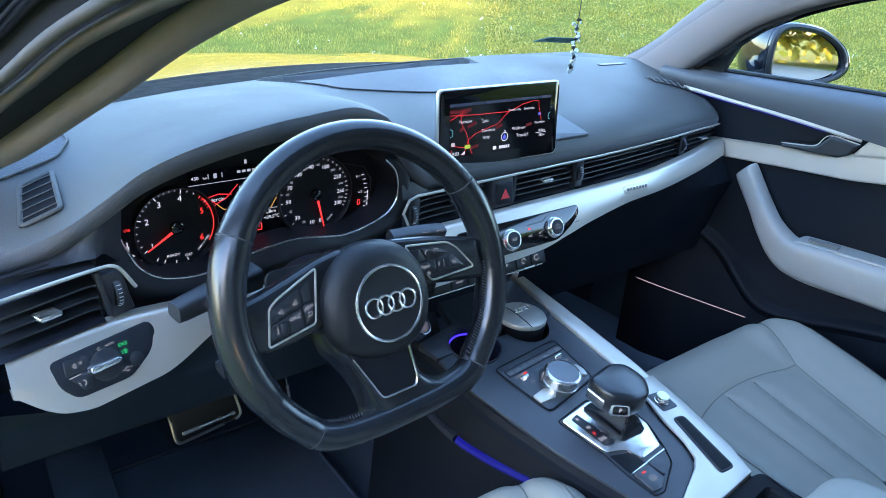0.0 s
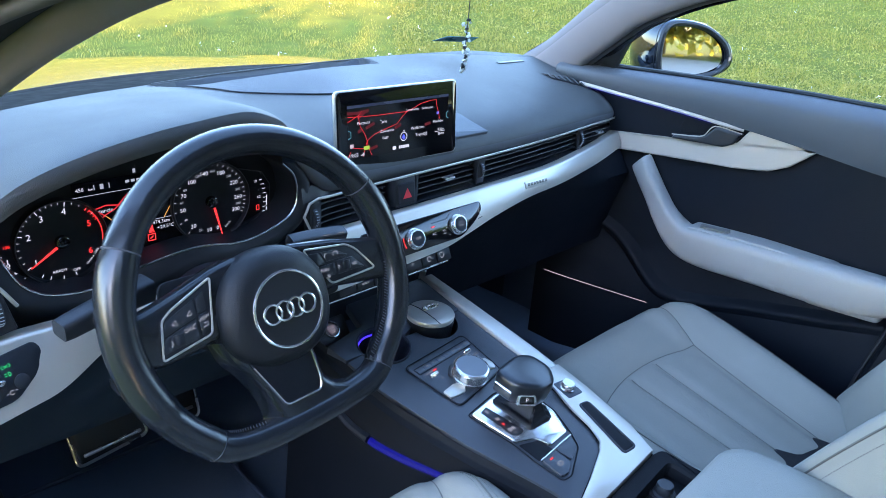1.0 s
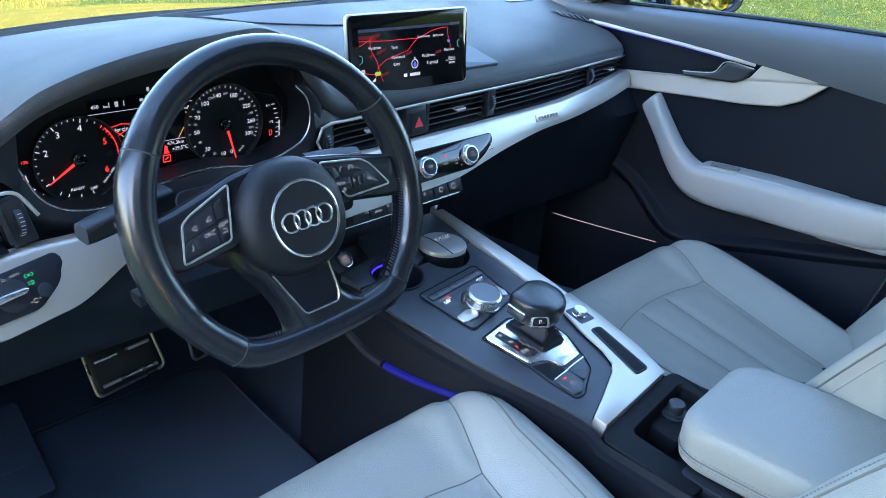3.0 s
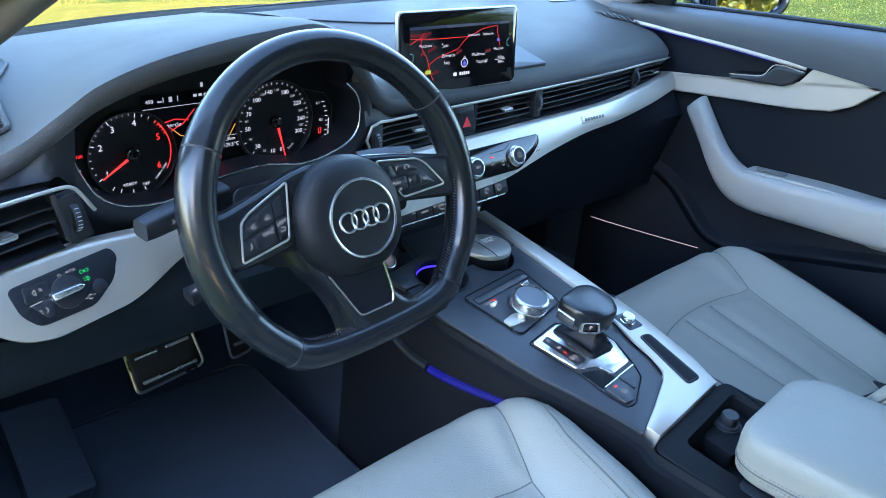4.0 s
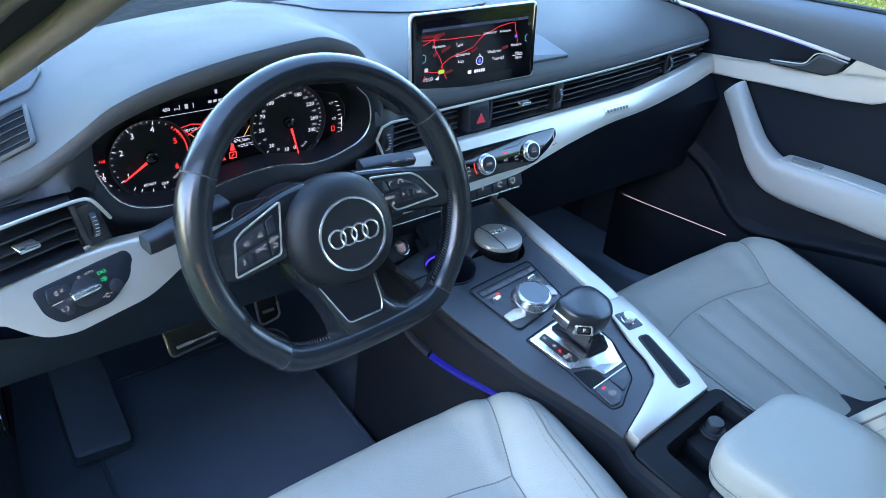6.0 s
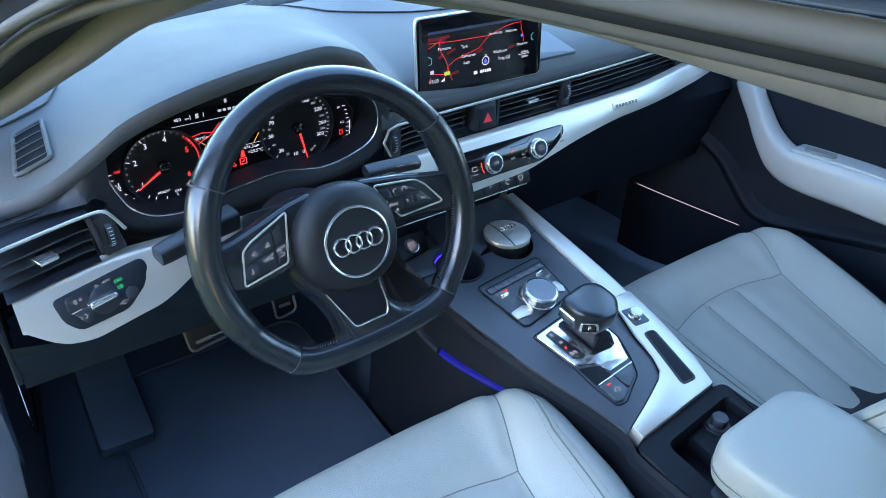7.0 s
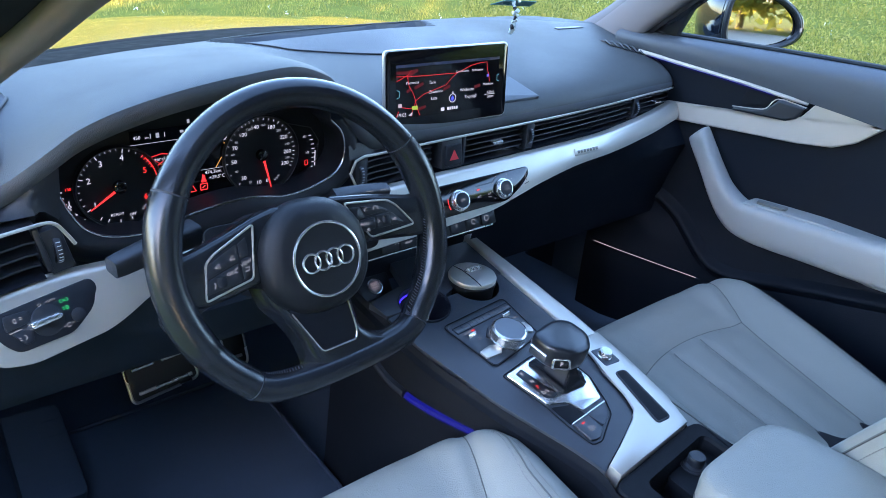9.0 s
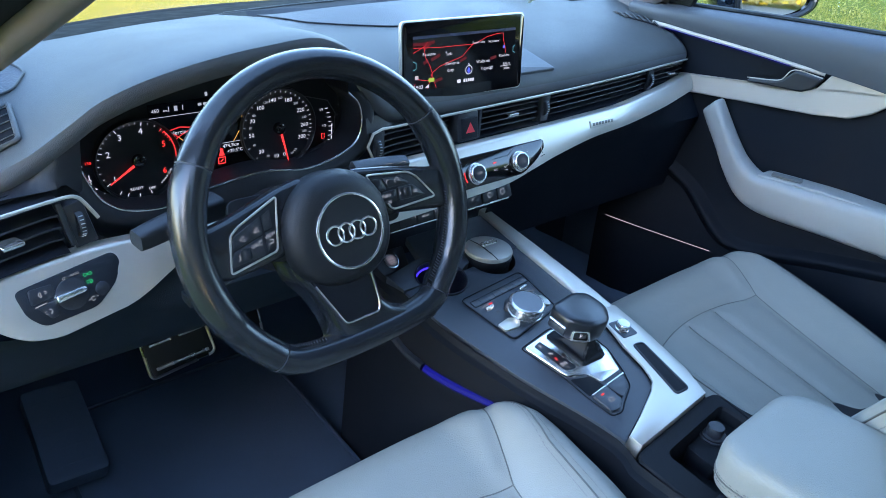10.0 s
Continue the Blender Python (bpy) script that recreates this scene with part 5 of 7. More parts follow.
part("roads", strokes([[(-0.098, 0.021), (-0.079, 0.020), (-0.045, 0.0185), (-0.020, 0.0185), (0.010, 0.0180), (0.020, 0.0200), (0.040, 0.0270), (0.060, 0.0300), (0.072, 0.0300), (0.073, 0.0200), (0.077, 0.0100), (0.079, 0.0)], [(-0.098, 0.014), (-0.078, 0.022), (-0.072, 0.028)], [(-0.079, 0.020), (-0.076, 0.006), (-0.068, -0.006), (-0.064, -0.016), (-0.062, -0.026)], [(-0.064, -0.016), (-0.050, -0.008), (-0.030, -0.003), (-0.008, 0.002), (0.003, 0.012), (0.014, 0.019)], [(-0.090, -0.023), (-0.076, -0.026), (-0.064, -0.027)], [(-0.064, -0.016), (-0.072, -0.038)], [(-0.062, -0.026), (-0.056, -0.038)], [(-0.098, -0.036), (-0.094, -0.028)]], 0.0010, lift(sm2, 0.0002)), L_MAP, pic, "red main roads", smooth=False)
part("town_names", writing([("Poczesna", -0.070, 0.0105, 0.0062), ("\u017barki", -0.034, 0.0080, 0.0062), ("Zawiercie", -0.027, -0.0058, 0.0066), ("\u0141azy", -0.030, -0.0155, 0.0066), ("Wolbrom", 0.033, -0.0085, 0.0068), ("Trzyci\u0105\u017c", 0.041, -0.0195, 0.0068), ("Szczekociny", 0.023, 0.0200, 0.0052), ("S\u0119dzisz\u00f3w", 0.053, 0.0195, 0.0052), ("Miech\u00f3w", 0.076, -0.0035, 0.0058), ("19:03", -0.089, -0.0345, 0.0078), ("8.0km", 0.082, -0.0165, 0.0058), ("380m", 0.082, -0.0235, 0.0058)], lift(sm2, 0.0004)), L_WHITE, pic, "white town names", smooth=False)
bm = bmesh.new()
for k in range(5):
    box(0.0032, 0.0045, 0.0002, lift(sm2, 0.0004) @ pose(-0.003 + 0.0042 * k, -0.0335, 0), bm=bm)
box(0.0065, 0.0050, 0.0002, lift(sm2, 0.0004) @ pose(-0.0135, -0.0335, 0), bm=bm)
for k in range(4):
    box(0.0012, 0.001 + 0.0012 * k, 0.0002, lift(sm2, 0.0004) @ pose(-0.076 + 0.0018 * k, -0.036 + 0.0006 * k, 0), bm=bm)
box(0.022, 0.0006, 0.0002, lift(sm2, 0.0004) @ pose(0.080, -0.0195, 0), bm=bm)
part("bars", bm, L_WHITE, pic, smooth=False)
part("road_shields", box(0.0105, 0.0055, 0.0002, lift(sm2, 0.0005) @ pose(-0.0655, -0.026, 0), 0.0001), L_LIME, pic, "lime road sign", smooth=False)
part("road_shields", box(0.0042, 0.0042, 0.0002, lift(sm2, 0.0005) @ pose(0.0745, 0.0095, 0), 0.0001), glow("blue_sign", (0.15, 0.2, 0.9), 0.6), pic, "blue road sign", smooth=False)
part("road_shields", box(0.0062, 0.0055, 0.0002, lift(sm2, 0.0005) @ pose(-0.092, -0.0205, 0), 0.0001), L_PINK, pic, "white map symbol", smooth=False)
TEAL = glow("teal_line", (0.2, 0.6, 0.65), 0.4)
for run in ([(-0.098, 0.002), (-0.093, 0.000), (-0.093, -0.008), (-0.098, -0.010)], [(0.098, 0.010), (0.094, 0.008), (0.094, 0.001), (0.098, -0.001)]):
    part("side_tab", strokes([run], 0.0012, lift(sm2, 0.0005)), TEAL, pic, smooth=False)
bm = strokes([arc(0.005, -0.0185, 0.0062, 0, 360, 20)], 0.0012, lift(sm2, 0.0006))
writing([("N", 0.005, -0.0105, 0.005)], lift(sm2, 0.0006), bm)
part("position_mark", bm, L_WHITE, pic, "white compass ring", smooth=False)
part("position_arrow", prism([(0.0015, -0.0205), (0.005, -0.0145), (0.0085, -0.0205), (0.0065, -0.0205), (0.0065, -0.0228), (0.0035, -0.0228), (0.0035, -0.0205)], 0, 0.0008, sm2), glow("arrow_blue", (0.1, 0.12, 0.9), 0.9), pic, "blue position arrow", smooth=False)

# the flat stowage block beside the screen
bm = prism(rounded([(-0.155, -0.014), (0.206, -0.014), (0.182, 0.046), (-0.150, 0.046)], 0.005), -0.03, 0.0, frame_at((0, 0.327, 0.9355), (1, 0, 0), (0, 1, 0.44)), 0.0025)
part("screen_plinth", bm, BRIGHTENED_FOAM, dash, "low flat block below the screen")

# ---- steering wheel and stalks ----
wheel = thing("steering_wheel", "black leather three-spoke steering wheel with a flattened bottom", "steering wheel")
WT = radians(21)
WM = frame_at((-0.353, 0.112, 0.867), (1, 0, 0), (0, math.sin(WT), math.cos(WT)))


def rim_pt(a, r=0.1605):
    x, y = 0.003 + r * math.cos(a), 0.008 + r * math.sin(a)
    flat = -0.139 + 0.05 * x + (0.1605 - r)
    if y < flat + 0.03:
        k = flat + 0.03 - y
        y = flat + 0.03 - 0.03 * (1 - math.exp(-k / 0.026)) * 1.0
        if k > 0.0:
            x *= 1 + 0.10 * min(1, k / 0.03)
    return Vector((x, y, 0))


def rim_part(a0, a1, n, ra=0.0160, rd=0.0188):
    b = bmesh.new()
    rings = []
    seg = 16
    for i in range(n + 1):
        a = radians(a0 + (a1 - a0) * i / n)
        p, q = rim_pt(a), rim_pt(a + 0.01)
        d = (q - p).normalized()
        out = Vector((d.y, -d.x, 0))
        g = 1 + 0.13 * math.exp(-((abs(math.cos(a)) - 0.93) / 0.10) ** 2) * (1 if math.sin(a) > -0.5 else 0.3)
        rings.append([b.verts.new(WM @ (p + out * ra * g * math.cos(t) + Vector((0, 0, rd * g * math.sin(t))))) for t in [2 * math.pi * j / seg for j in range(seg)]])
    for r0, r1 in zip(rings, rings[1:]):
        for j in range(seg):
            b.faces.new((r0[j - 1], r0[j], r1[j], r1[j - 1]))
    b.faces.new(rings[0])
    b.faces.new(list(reversed(rings[-1])))
    return b


for a0, a1 in ((34.3, 150.7), (151.3, 232.7), (233.3, 311.7), (312.3, 393.7)):
    part("rim_section", rim_part(a0, a1, 44), WHEEL_LEATHER, wheel, angle=70)
for a in (34, 151, 233, 312):
    part("rim_seam", rim_part(a - 0.6, a + 0.6, 2, 0.0157, 0.0185), SEAM, wheel)


def stitches(a0, a1, n, parent):
    bm = bmesh.new()
    for i in range(n):
        a = radians(a0 + (a1 - a0) * i / n)
        p, q = rim_pt(a), rim_pt(a + 0.01)
        d = (q - p).normalized()
        out = Vector((d.y, -d.x, 0))
        o = p - out * 0.0156 + Vector((0, 0, 0.006))
        tube_path([WM @ (o - d * 0.0014 + Vector((0, 0, 0.0035))), WM @ (o - out * 0.0012), WM @ (o + d * 0.0014 - Vector((0, 0, 0.0035)))], 0.0006, 5, bm=bm)
    part("stitching", bm, SEAM, parent, "dark cross stitching")


stitches(236, 256, 16, wheel)
stitches(312, 360, 36, wheel)
# airbag cover
HZ = lift(WM, 0.0) @ pose(-0.004, -0.006, 0)


def hub_ring(rx, ry, z, n=48):
    out = []
    for k in range(n):
        a = 2 * math.pi * k / n
        s = 1.0 - 0.06 * max(0, -math.sin(a)) ** 3
        out.append((rx * math.copysign(abs(math.cos(a)) ** 0.92, math.cos(a)), ry * s * math.copysign(abs(math.sin(a)) ** 0.92, math.sin(a)), z))
    return out


def stacked(rings, m=I4):
    b = bmesh.new()
    vs = [[b.verts.new(m @ Vector(p)) for p in r] for r in rings]
    for r0, r1 in zip(vs, vs[1:]):
        for j in range(len(r0)):
            b.faces.new((r0[j - 1], r0[j], r1[j], r1[j - 1]))
    b.faces.new(list(reversed(vs[0])))
    b.faces.new(vs[-1])
    b.normal_update()
    bmesh.ops.triangulate(b, faces=[f for f in b.faces if len(f.verts) > 4])
    return b


cover = part("airbag_cover", stacked([hub_ring(0.058, 0.058, -0.03), hub_ring(0.064, 0.064, -0.005), hub_ring(0.0645, 0.0645, 0.006), hub_ring(0.062, 0.062, 0.016), hub_ring(0.056, 0.056, 0.0235), hub_ring(0.046, 0.046, 0.0275), hub_ring(0.034, 0.034, 0.0290), hub_ring(0.018, 0.018, 0.0295)], HZ), HUB, wheel, "round padded airbag cover", angle=70)
em = lift(WM, 0.0285) @ pose(0, -0.008, 0)
part("emblem_disc", lathe([(0.038, -0.004), (0.038, 0.0012), (0, 0.0024)], 48, em), HUB, cover)
part("emblem_ring", tube_path([(0.0392 * math.cos(a), 0.0392 * math.sin(a), 0.0012) for a in [2 * math.pi * k / 64 for k in range(64)]], 0.0016, 8, True, em), CHROME, cover, "satin chrome ring")
for k in range(4):
    c = -0.0204 + 0.0136 * k
    part("emblem_loop", tube_path([(c + 0.0098 * math.cos(a), 0.0098 * math.sin(a) + 0.028 * c, 0.0030 + 0.0004 * (k % 2)) for a in [2 * math.pi * j / 36 for j in range(36)]], 0.0014, 8, True, em), CHROME, cover, "chrome loop of the emblem")
# spokes
def spoke(poly, lo, hi, bev, mat, label, m=WM):
    return part("spoke", prism(rounded(poly, 0.008), lo, hi, m, bev), mat, wheel, label, angle=60)


sl = spoke([(-0.030, 0.056), (-0.060, 0.050), (-0.092, 0.039), (-0.128, 0.028), (-0.150, 0.024), (-0.154, -0.022), (-0.130, -0.029), (-0.100, -0.026), (-0.060, -0.018), (-0.030, -0.030)], -0.014, 0.0075, 0.006, WHEEL_LEATHER, "black spoke with buttons")
sr = spoke([(0.025, 0.054), (0.080, 0.047), (0.130, 0.037), (0.152, 0.034), (0.156, -0.016), (0.139, -0.014), (0.073, -0.006), (0.030, -0.020)], -0.014, 0.0075, 0.006, WHEEL_LEATHER, "black spoke with buttons")
LP = rounded([(-0.128, -0.022), (-0.121, 0.015), (-0.112, 0.022), (-0.066, 0.043), (-0.076, -0.011)], 0.004)
RP = rounded([(0.042, 0.043), (0.098, 0.037), (0.110, 0.029), (0.132, 0.002), (0.070, -0.001)], 0.005)
for sp_, poly in ((sl, LP), (sr, RP)):
    pl = part("button_field", prism(poly, 0.006, 0.0095, WM, 0.001), DARK, sp_, "black button field")
    part("edge", tube_path([(x, y, 0.0094) for x, y in poly], 0.0012, 6, True, WM), ALU, sp_, "thin bright edge")
bm3 = lift(WM, 0.0095)
for poly in ([(-0.122, 0.000), (-0.120, 0.013), (-0.088, 0.027), (-0.088, 0.010)], [(-0.086, 0.012), (-0.086, 0.027), (-0.0765, 0.032), (-0.0765, 0.014)], [(-0.086, 0.010), (-0.0765, 0.012), (-0.0765, -0.002), (-0.086, -0.010)], [(-0.127, -0.016), (-0.122, -0.002), (-0.089, 0.008), (-0.089, -0.011)]):
    part("button", prism(rounded(poly, 0.002), 0, 0.0012, bm3, 0.0006), MATT, sl)
part("scroll_wheel", lathe([(0, -0.005), (0.006, -0.005), (0.0065, 0), (0.006, 0.005), (0, 0.005)], 20, bm3 @ pose(-0.109, -0.006, -0.002, 90, 0, 0)), DARK, sl)
mk = lift(bm3, 0.0016)
part("marking", strokes([[(-0.113, 0.009), (-0.109, 0.0125), (-0.108, 0.007), (-0.113, 0.009)], [(-0.097, 0.013), (-0.0935, 0.0175), (-0.092, 0.013), (-0.097, 0.013)], [(-0.118, -0.011), (-0.116, -0.008), (-0.117, -0.005)], [(-0.0905, 0.004), (-0.0935, 0.003), (-0.094, 0.0), (-0.0915, -0.001)], [(-0.084, -0.002), (-0.079, -0.001), (-0.0785, 0.002), (-0.083, 0.002)]], 0.0008, mk), L_DIM, sl, smooth=False)
part("marking", writing([("OK", -0.099, 0.000, 0.0056, 12), ("VIEW", -0.0812, 0.0065, 0.0052, 18)], mk), L_DIM, sl, smooth=False)
for poly in ([(0.046, 0.037), (0.060, 0.036), (0.066, 0.023), (0.053, 0.022)], [(0.062, 0.036), (0.083, 0.034), (0.098, 0.025), (0.068, 0.024)], [(0.053, 0.020), (0.078, 0.021), (0.078, 0.008), (0.060, 0.007)], [(0.080, 0.022), (0.102, 0.022), (0.117, 0.007), (0.080, 0.007)]):
    part("button", prism(rounded(poly, 0.002), 0, 0.0012, bm3, 0.0006), MATT, sr)
part("scroll_wheel", lathe([(0, -0.005), (0.006, -0.005), (0.0065, 0), (0.006, 0.005), (0, 0.005)], 20, bm3 @ pose(0.093, 0.015, -0.002, 90, 0, 0)), DARK, sr)
part("marking", writing([("NAV", 0.064, 0.0155, 0.0056, -4), ("*", 0.067, 0.006, 0.011)], mk), L_DIM, sr, smooth=False)
part("marking", strokes([[(0.066, 0.029), (0.067, 0.032), (0.070, 0.0335)], arc(0.081, 0.030, 0.003, -30, 220, 10), [(0.081, 0.0135), (0.084, 0.0155), (0.081, 0.017)], [(0.101, 0.012), (0.104, 0.0135), (0.101, 0.015)], [(0.104, 0.012), (0.107, 0.0135), (0.104, 0.015)], [(0.056, 0.0145), (0.058, 0.0165), (0.058, 0.0125), (0.056, 0.0145)]], 0.0008, mk), L_DIM, sr, smooth=False)
# lower spoke: two legs round a gloss inlay
LEFT_EDGE = [(-0.150, -0.112), (-0.140, -0.090), (-0.134, -0.062), (-0.128, -0.043), (-0.119, -0.035), (-0.100, -0.038), (-0.069, -0.052), (-0.046, -0.068), (-0.025, -0.074)]
RIGHT_EDGE = [(-0.150, 0.118), (-0.130, 0.118), (-0.120, 0.100), (-0.116, 0.078), (-0.110, 0.058), (-0.091, 0.041), (-0.060, 0.038), (-0.025, 0.036)]


def lower_spoke(u, v):
    """The lower spoke, rounded over at both edges and spreading into the rim."""
    y = -0.025 - 0.112 * u
    c = -math.cos(math.pi * v)
    a, b = lerp(y, LEFT_EDGE), lerp(y, RIGHT_EDGE)
    return WM @ Vector(((a + b) / 2 + (b - a) / 2 * c, y, 0.0095 + 0.004 * u - 0.026 * abs(c) ** 9))


leg = grid(lower_spoke, 40, 40)
lo_sp = part("spoke", leg, WHEEL_LEATHER, wheel, "lower split spoke", angle=80)
INL = rounded([(-0.050, -0.050), (-0.019, -0.107), (0.024, -0.1055), (0.0265, -0.095), (0.021, -0.050)], 0.006)
part("inlay", prism(INL, -0.012, 0.0152, WM, 0.0006), DIAL, lo_sp, "gloss black inlay")
part("edge", tube_path([(x, y, 0.0158) for x, y in [(-0.0462, -0.057)] + [tuple(q) for q in INL if q[1] < -0.070] + [(0.0217, -0.057)]], 0.0013, 6, m=WM), CHROME, lo_sp, "bright V-shaped edge")
# column
bm = stacked([[(0.060 * math.cos(a), 0.052 * math.sin(a) - 0.01, z) for a in [2 * math.pi * k / 32 for k in range(32)]] for z in (-0.14, -0.08, -0.035)], WM)
part("column_shroud", bm, DARK, wheel, "dark column shroud")


def stalk(name, pts, w, h, label, swell=(0.65, 1.0)):
    s = thing(name, label, "stalk")
    b = bmesh.new()
    pts = [Vector(p) for p in pts]
    rings = []
    for i, p in enumerate(pts):
        d = (pts[min(i + 1, len(pts) - 1)] - pts[max(i - 1, 0)]).normalized()
        up = Vector((0, -0.3, 1))
        up = (up - d * up.dot(d)).normalized()
        sd = d.cross(up)
        k = swell[0] + (swell[1] - swell[0]) * i / (len(pts) - 1)
        rings.append([b.verts.new(p + sd * x * w * k + up * y * h * k) for x, y in rounded([(-1, -0.8), (1, -1), (1, 0.7), (-0.8, 1)], 0.5, 3)])
    for r0, r1 in zip(rings, rings[1:]):
        for j in range(len(r0)):
            b.faces.new((r0[j - 1], r0[j], r1[j], r1[j - 1]))
    b.faces.new(rings[0])
    b.faces.new(list(reversed(rings[-1])))
    part("lever", b, MATT, s, angle=50)
    return s


ls = stalk("indicator_stalk", [(-0.455, 0.180, 0.886), (-0.48, 0.174, 0.885), (-0.51, 0.166, 0.883), (-0.538, 0.159, 0.880), (-0.547, 0.157, 0.879)], 0.013, 0.0135, "black indicator stalk with white symbols behind the wheel", (1.1, 0.80))
lmk = frame_at((-0.516, 0.1512, 0.882), (1, -0.25, 0.08), (0, -0.3, 1))
part("marking", strokes([[(-0.012, 0), (-0.008, 0.004), (-0.008, -0.004), (-0.012, 0)], [(-0.001, 0), (-0.005, 0.004), (-0.005, -0.004), (-0.001, 0)], [(0.006, 0.004), (0.006, -0.004), (0.012, 0.0)], [(0.007, 0.003), (0.013, 0.004)]], 0.0009, lmk), L_DIM, ls, smooth=False)
rs = stalk("wiper_stalk", [(-0.270, 0.204, 0.880), (-0.245, 0.203, 0.880), (-0.22, 0.202, 0.879), (-0.200, 0.200, 0.878), (-0.193, 0.200, 0.877)], 0.009, 0.0075, "black wiper stalk with white symbols behind the wheel", (1.15, 0.95))
rmk = frame_at((-0.224, 0.1930, 0.879), (1, -0.08, -0.03), (0, -0.3, 1))
part("marking", strokes([[(-0.006, 0.004), (0.004, 0.004)], [(0.016, 0.004), (0.016, -0.001), (0.024, -0.001), (0.024, 0.004), (0.016, 0.004)], [(-0.022, -0.003), (-0.016, -0.003)], [(-0.019, -0.006), (-0.019, 0.0)]], 0.0009, rmk), L_DIM, rs, smooth=False)
cs = stalk("cruise_stalk", [(-0.40, 0.205, 0.800), (-0.44, 0.204, 0.785), (-0.470, 0.201, 0.776), (-0.492, 0.199, 0.772)], 0.010, 0.010, "short black cruise control stalk below the wheel")
for dx in (0.0, 0.008, 0.016):
    part("marking", box(0.0055, 0.0016, 0.0003, frame_at((-0.486 + dx, 0.1925 + 0.0012 * dx / 0.008, 0.7815 + 0.3 * dx), (1, -0.05, 0.3), (0, 1, 0.6))), L_DIM, cs, smooth=False)
for s_, q, w_ in ((-1, -0.075, 0.05), (1, 0.075, 0.05)):
    bm = prism(rounded([(q - 0.03, -0.02), (q + 0.03, -0.02), (q + 0.028, 0.045), (q - 0.028, 0.045)], 0.012), -0.034, -0.030, WM, 0.001)
    part("shift_paddle", bm, MATT, wheel, "black shift paddle")

# ---- pedals ----
def pedal(name, m, w, h, label, bars):
    p = thing(name, label, "pedal")
    part("plate", prism(rounded([(-w, -h), (w, -h * 0.9), (w * 0.96, h), (-w * 0.96, h)], 0.012), -0.010, 0.0, m, 0.004), RUBBER, p, "black rubber pedal face")
    part("edge", tube_path([(x, y, -0.001) for x, y in rounded([(-w, -h), (w, -h * 0.9), (w * 0.96, h), (-w * 0.96, h)], 0.012)], 0.0028, 8, True, m), STEEL, p, "bright steel border")
    for x0, x1, y in bars:
        part("tread_bar", prism(rounded([(x0, y - 0.003), (x1, y - 0.003), (x1, y + 0.003), (x0, y + 0.003)], 0.002), -0.001, 0.003, m, 0.001), STEEL, p, "steel tread bar")
    part("arm", tube_path([m @ Vector((0, h * 0.5, -0.012)), m @ Vector((0, h + 0.05, -0.03)), m @ Vector((0.01, h + 0.20, -0.02))], 0.008, 8), DARK, p)


pedal("brake_pedal", frame_at((-0.390, 0.565, 0.455), (1, 0, 0.08), (0, 0.50, 1)), 0.058, 0.040, "steel-edged brake pedal with rubber tread", [(-0.045, -0.006, 0.016), (0.006, 0.048, 0.016), (-0.045, 0.048, -0.026)])
pedal("accelerator_pedal", frame_at((-0.242, 0.60, 0.44), (1, 0, 0), (0, 0.35, 1)), 0.022, 0.055, "steel-edged accelerator pedal with rubber tread", [(-0.012, 0.012, -0.03)])


# ---- centre console ----
KM = frame_at((0, 0, 0.606), (1, 0, 0), (0, 1, 0.187))
KS = math.sqrt(1 + 0.187 ** 2)


def kp(*pts):
    """Plan points (x, y) laid on the console's sloping top."""
    return [(x, y * KS) for x, y in pts]


console = thing("centre_console", "black centre console with silver rail between the seats", "console")
INNER = [(0.089, 0.245), (0.089, 0.10), (0.076, 0.03), (0.064, -0.011), (0.058, -0.050), (0.047, -0.076), (0.031, -0.087), (-0.021, -0.108), (-0.063, -0.123)]
LEFT = [(-0.072, -0.126), (-0.079, -0.09), (-0.119, 0.029), (-0.150, 0.165), (-0.154, 0.235)]
bite1 = arc(-0.083, 0.238, 0.040, 180, 360, 16)
bite2 = arc(0.026, 0.244, 0.042, 188, 360, 16)
part("top_plate", prism(kp(*(LEFT + bite1 + bite2 + INNER)), -0.012, 0.0, KM, 0.0006), PLATE, console, "matt black top plate", angle=30)
up1, up2 = arc(0.026, 0.244, 0.042, 0, 172, 16), arc(-0.083, 0.238, 0.040, 0, 180, 16)
part("head_plate", prism(kp(*([(0.089, 0.246)] + up1 + up2 + [(-0.155, 0.238), (-0.160, 0.276), (-0.085, 0.292), (-0.072, 0.345), (0.092, 0.345)])), -0.012, 0.002, KM, 0.0006), PLATE, console, angle=30)
cup1 = part("cup_holder", lathe([(0.0, -0.062), (0.036, -0.062), (0.038, -0.055), (0.040, 0.0), (0.0425, 0.002), (0.0425, -0.004)], 40, KM @ pose(-0.083, 0.238 * KS, 0)), DARK, console, "empty cup holder")
part("light_ring", tube_path([(-0.083 + 0.0392 * math.cos(radians(a)), 0.238 * KS + 0.0392 * math.sin(radians(a)), -0.010) for a in range(40, 181, 7)], 0.0016, 6, m=KM), L_BLUE, cup1, "blue lit arc")
part("rim", tube_path([(-0.083 + 0.0415 * math.cos(radians(a)), 0.238 * KS + 0.0415 * math.sin(radians(a)), 0.002) for a in range(0, 360, 9)], 0.0014, 6, True, KM), DARK, cup1)
part("cup_holder", lathe([(0.0, -0.05), (0.038, -0.05), (0.041, -0.045), (0.042, 0.001)], 40, KM @ pose(0.026, 0.244 * KS, 0)), DARK, console, "cup holder with an ashtray in it")


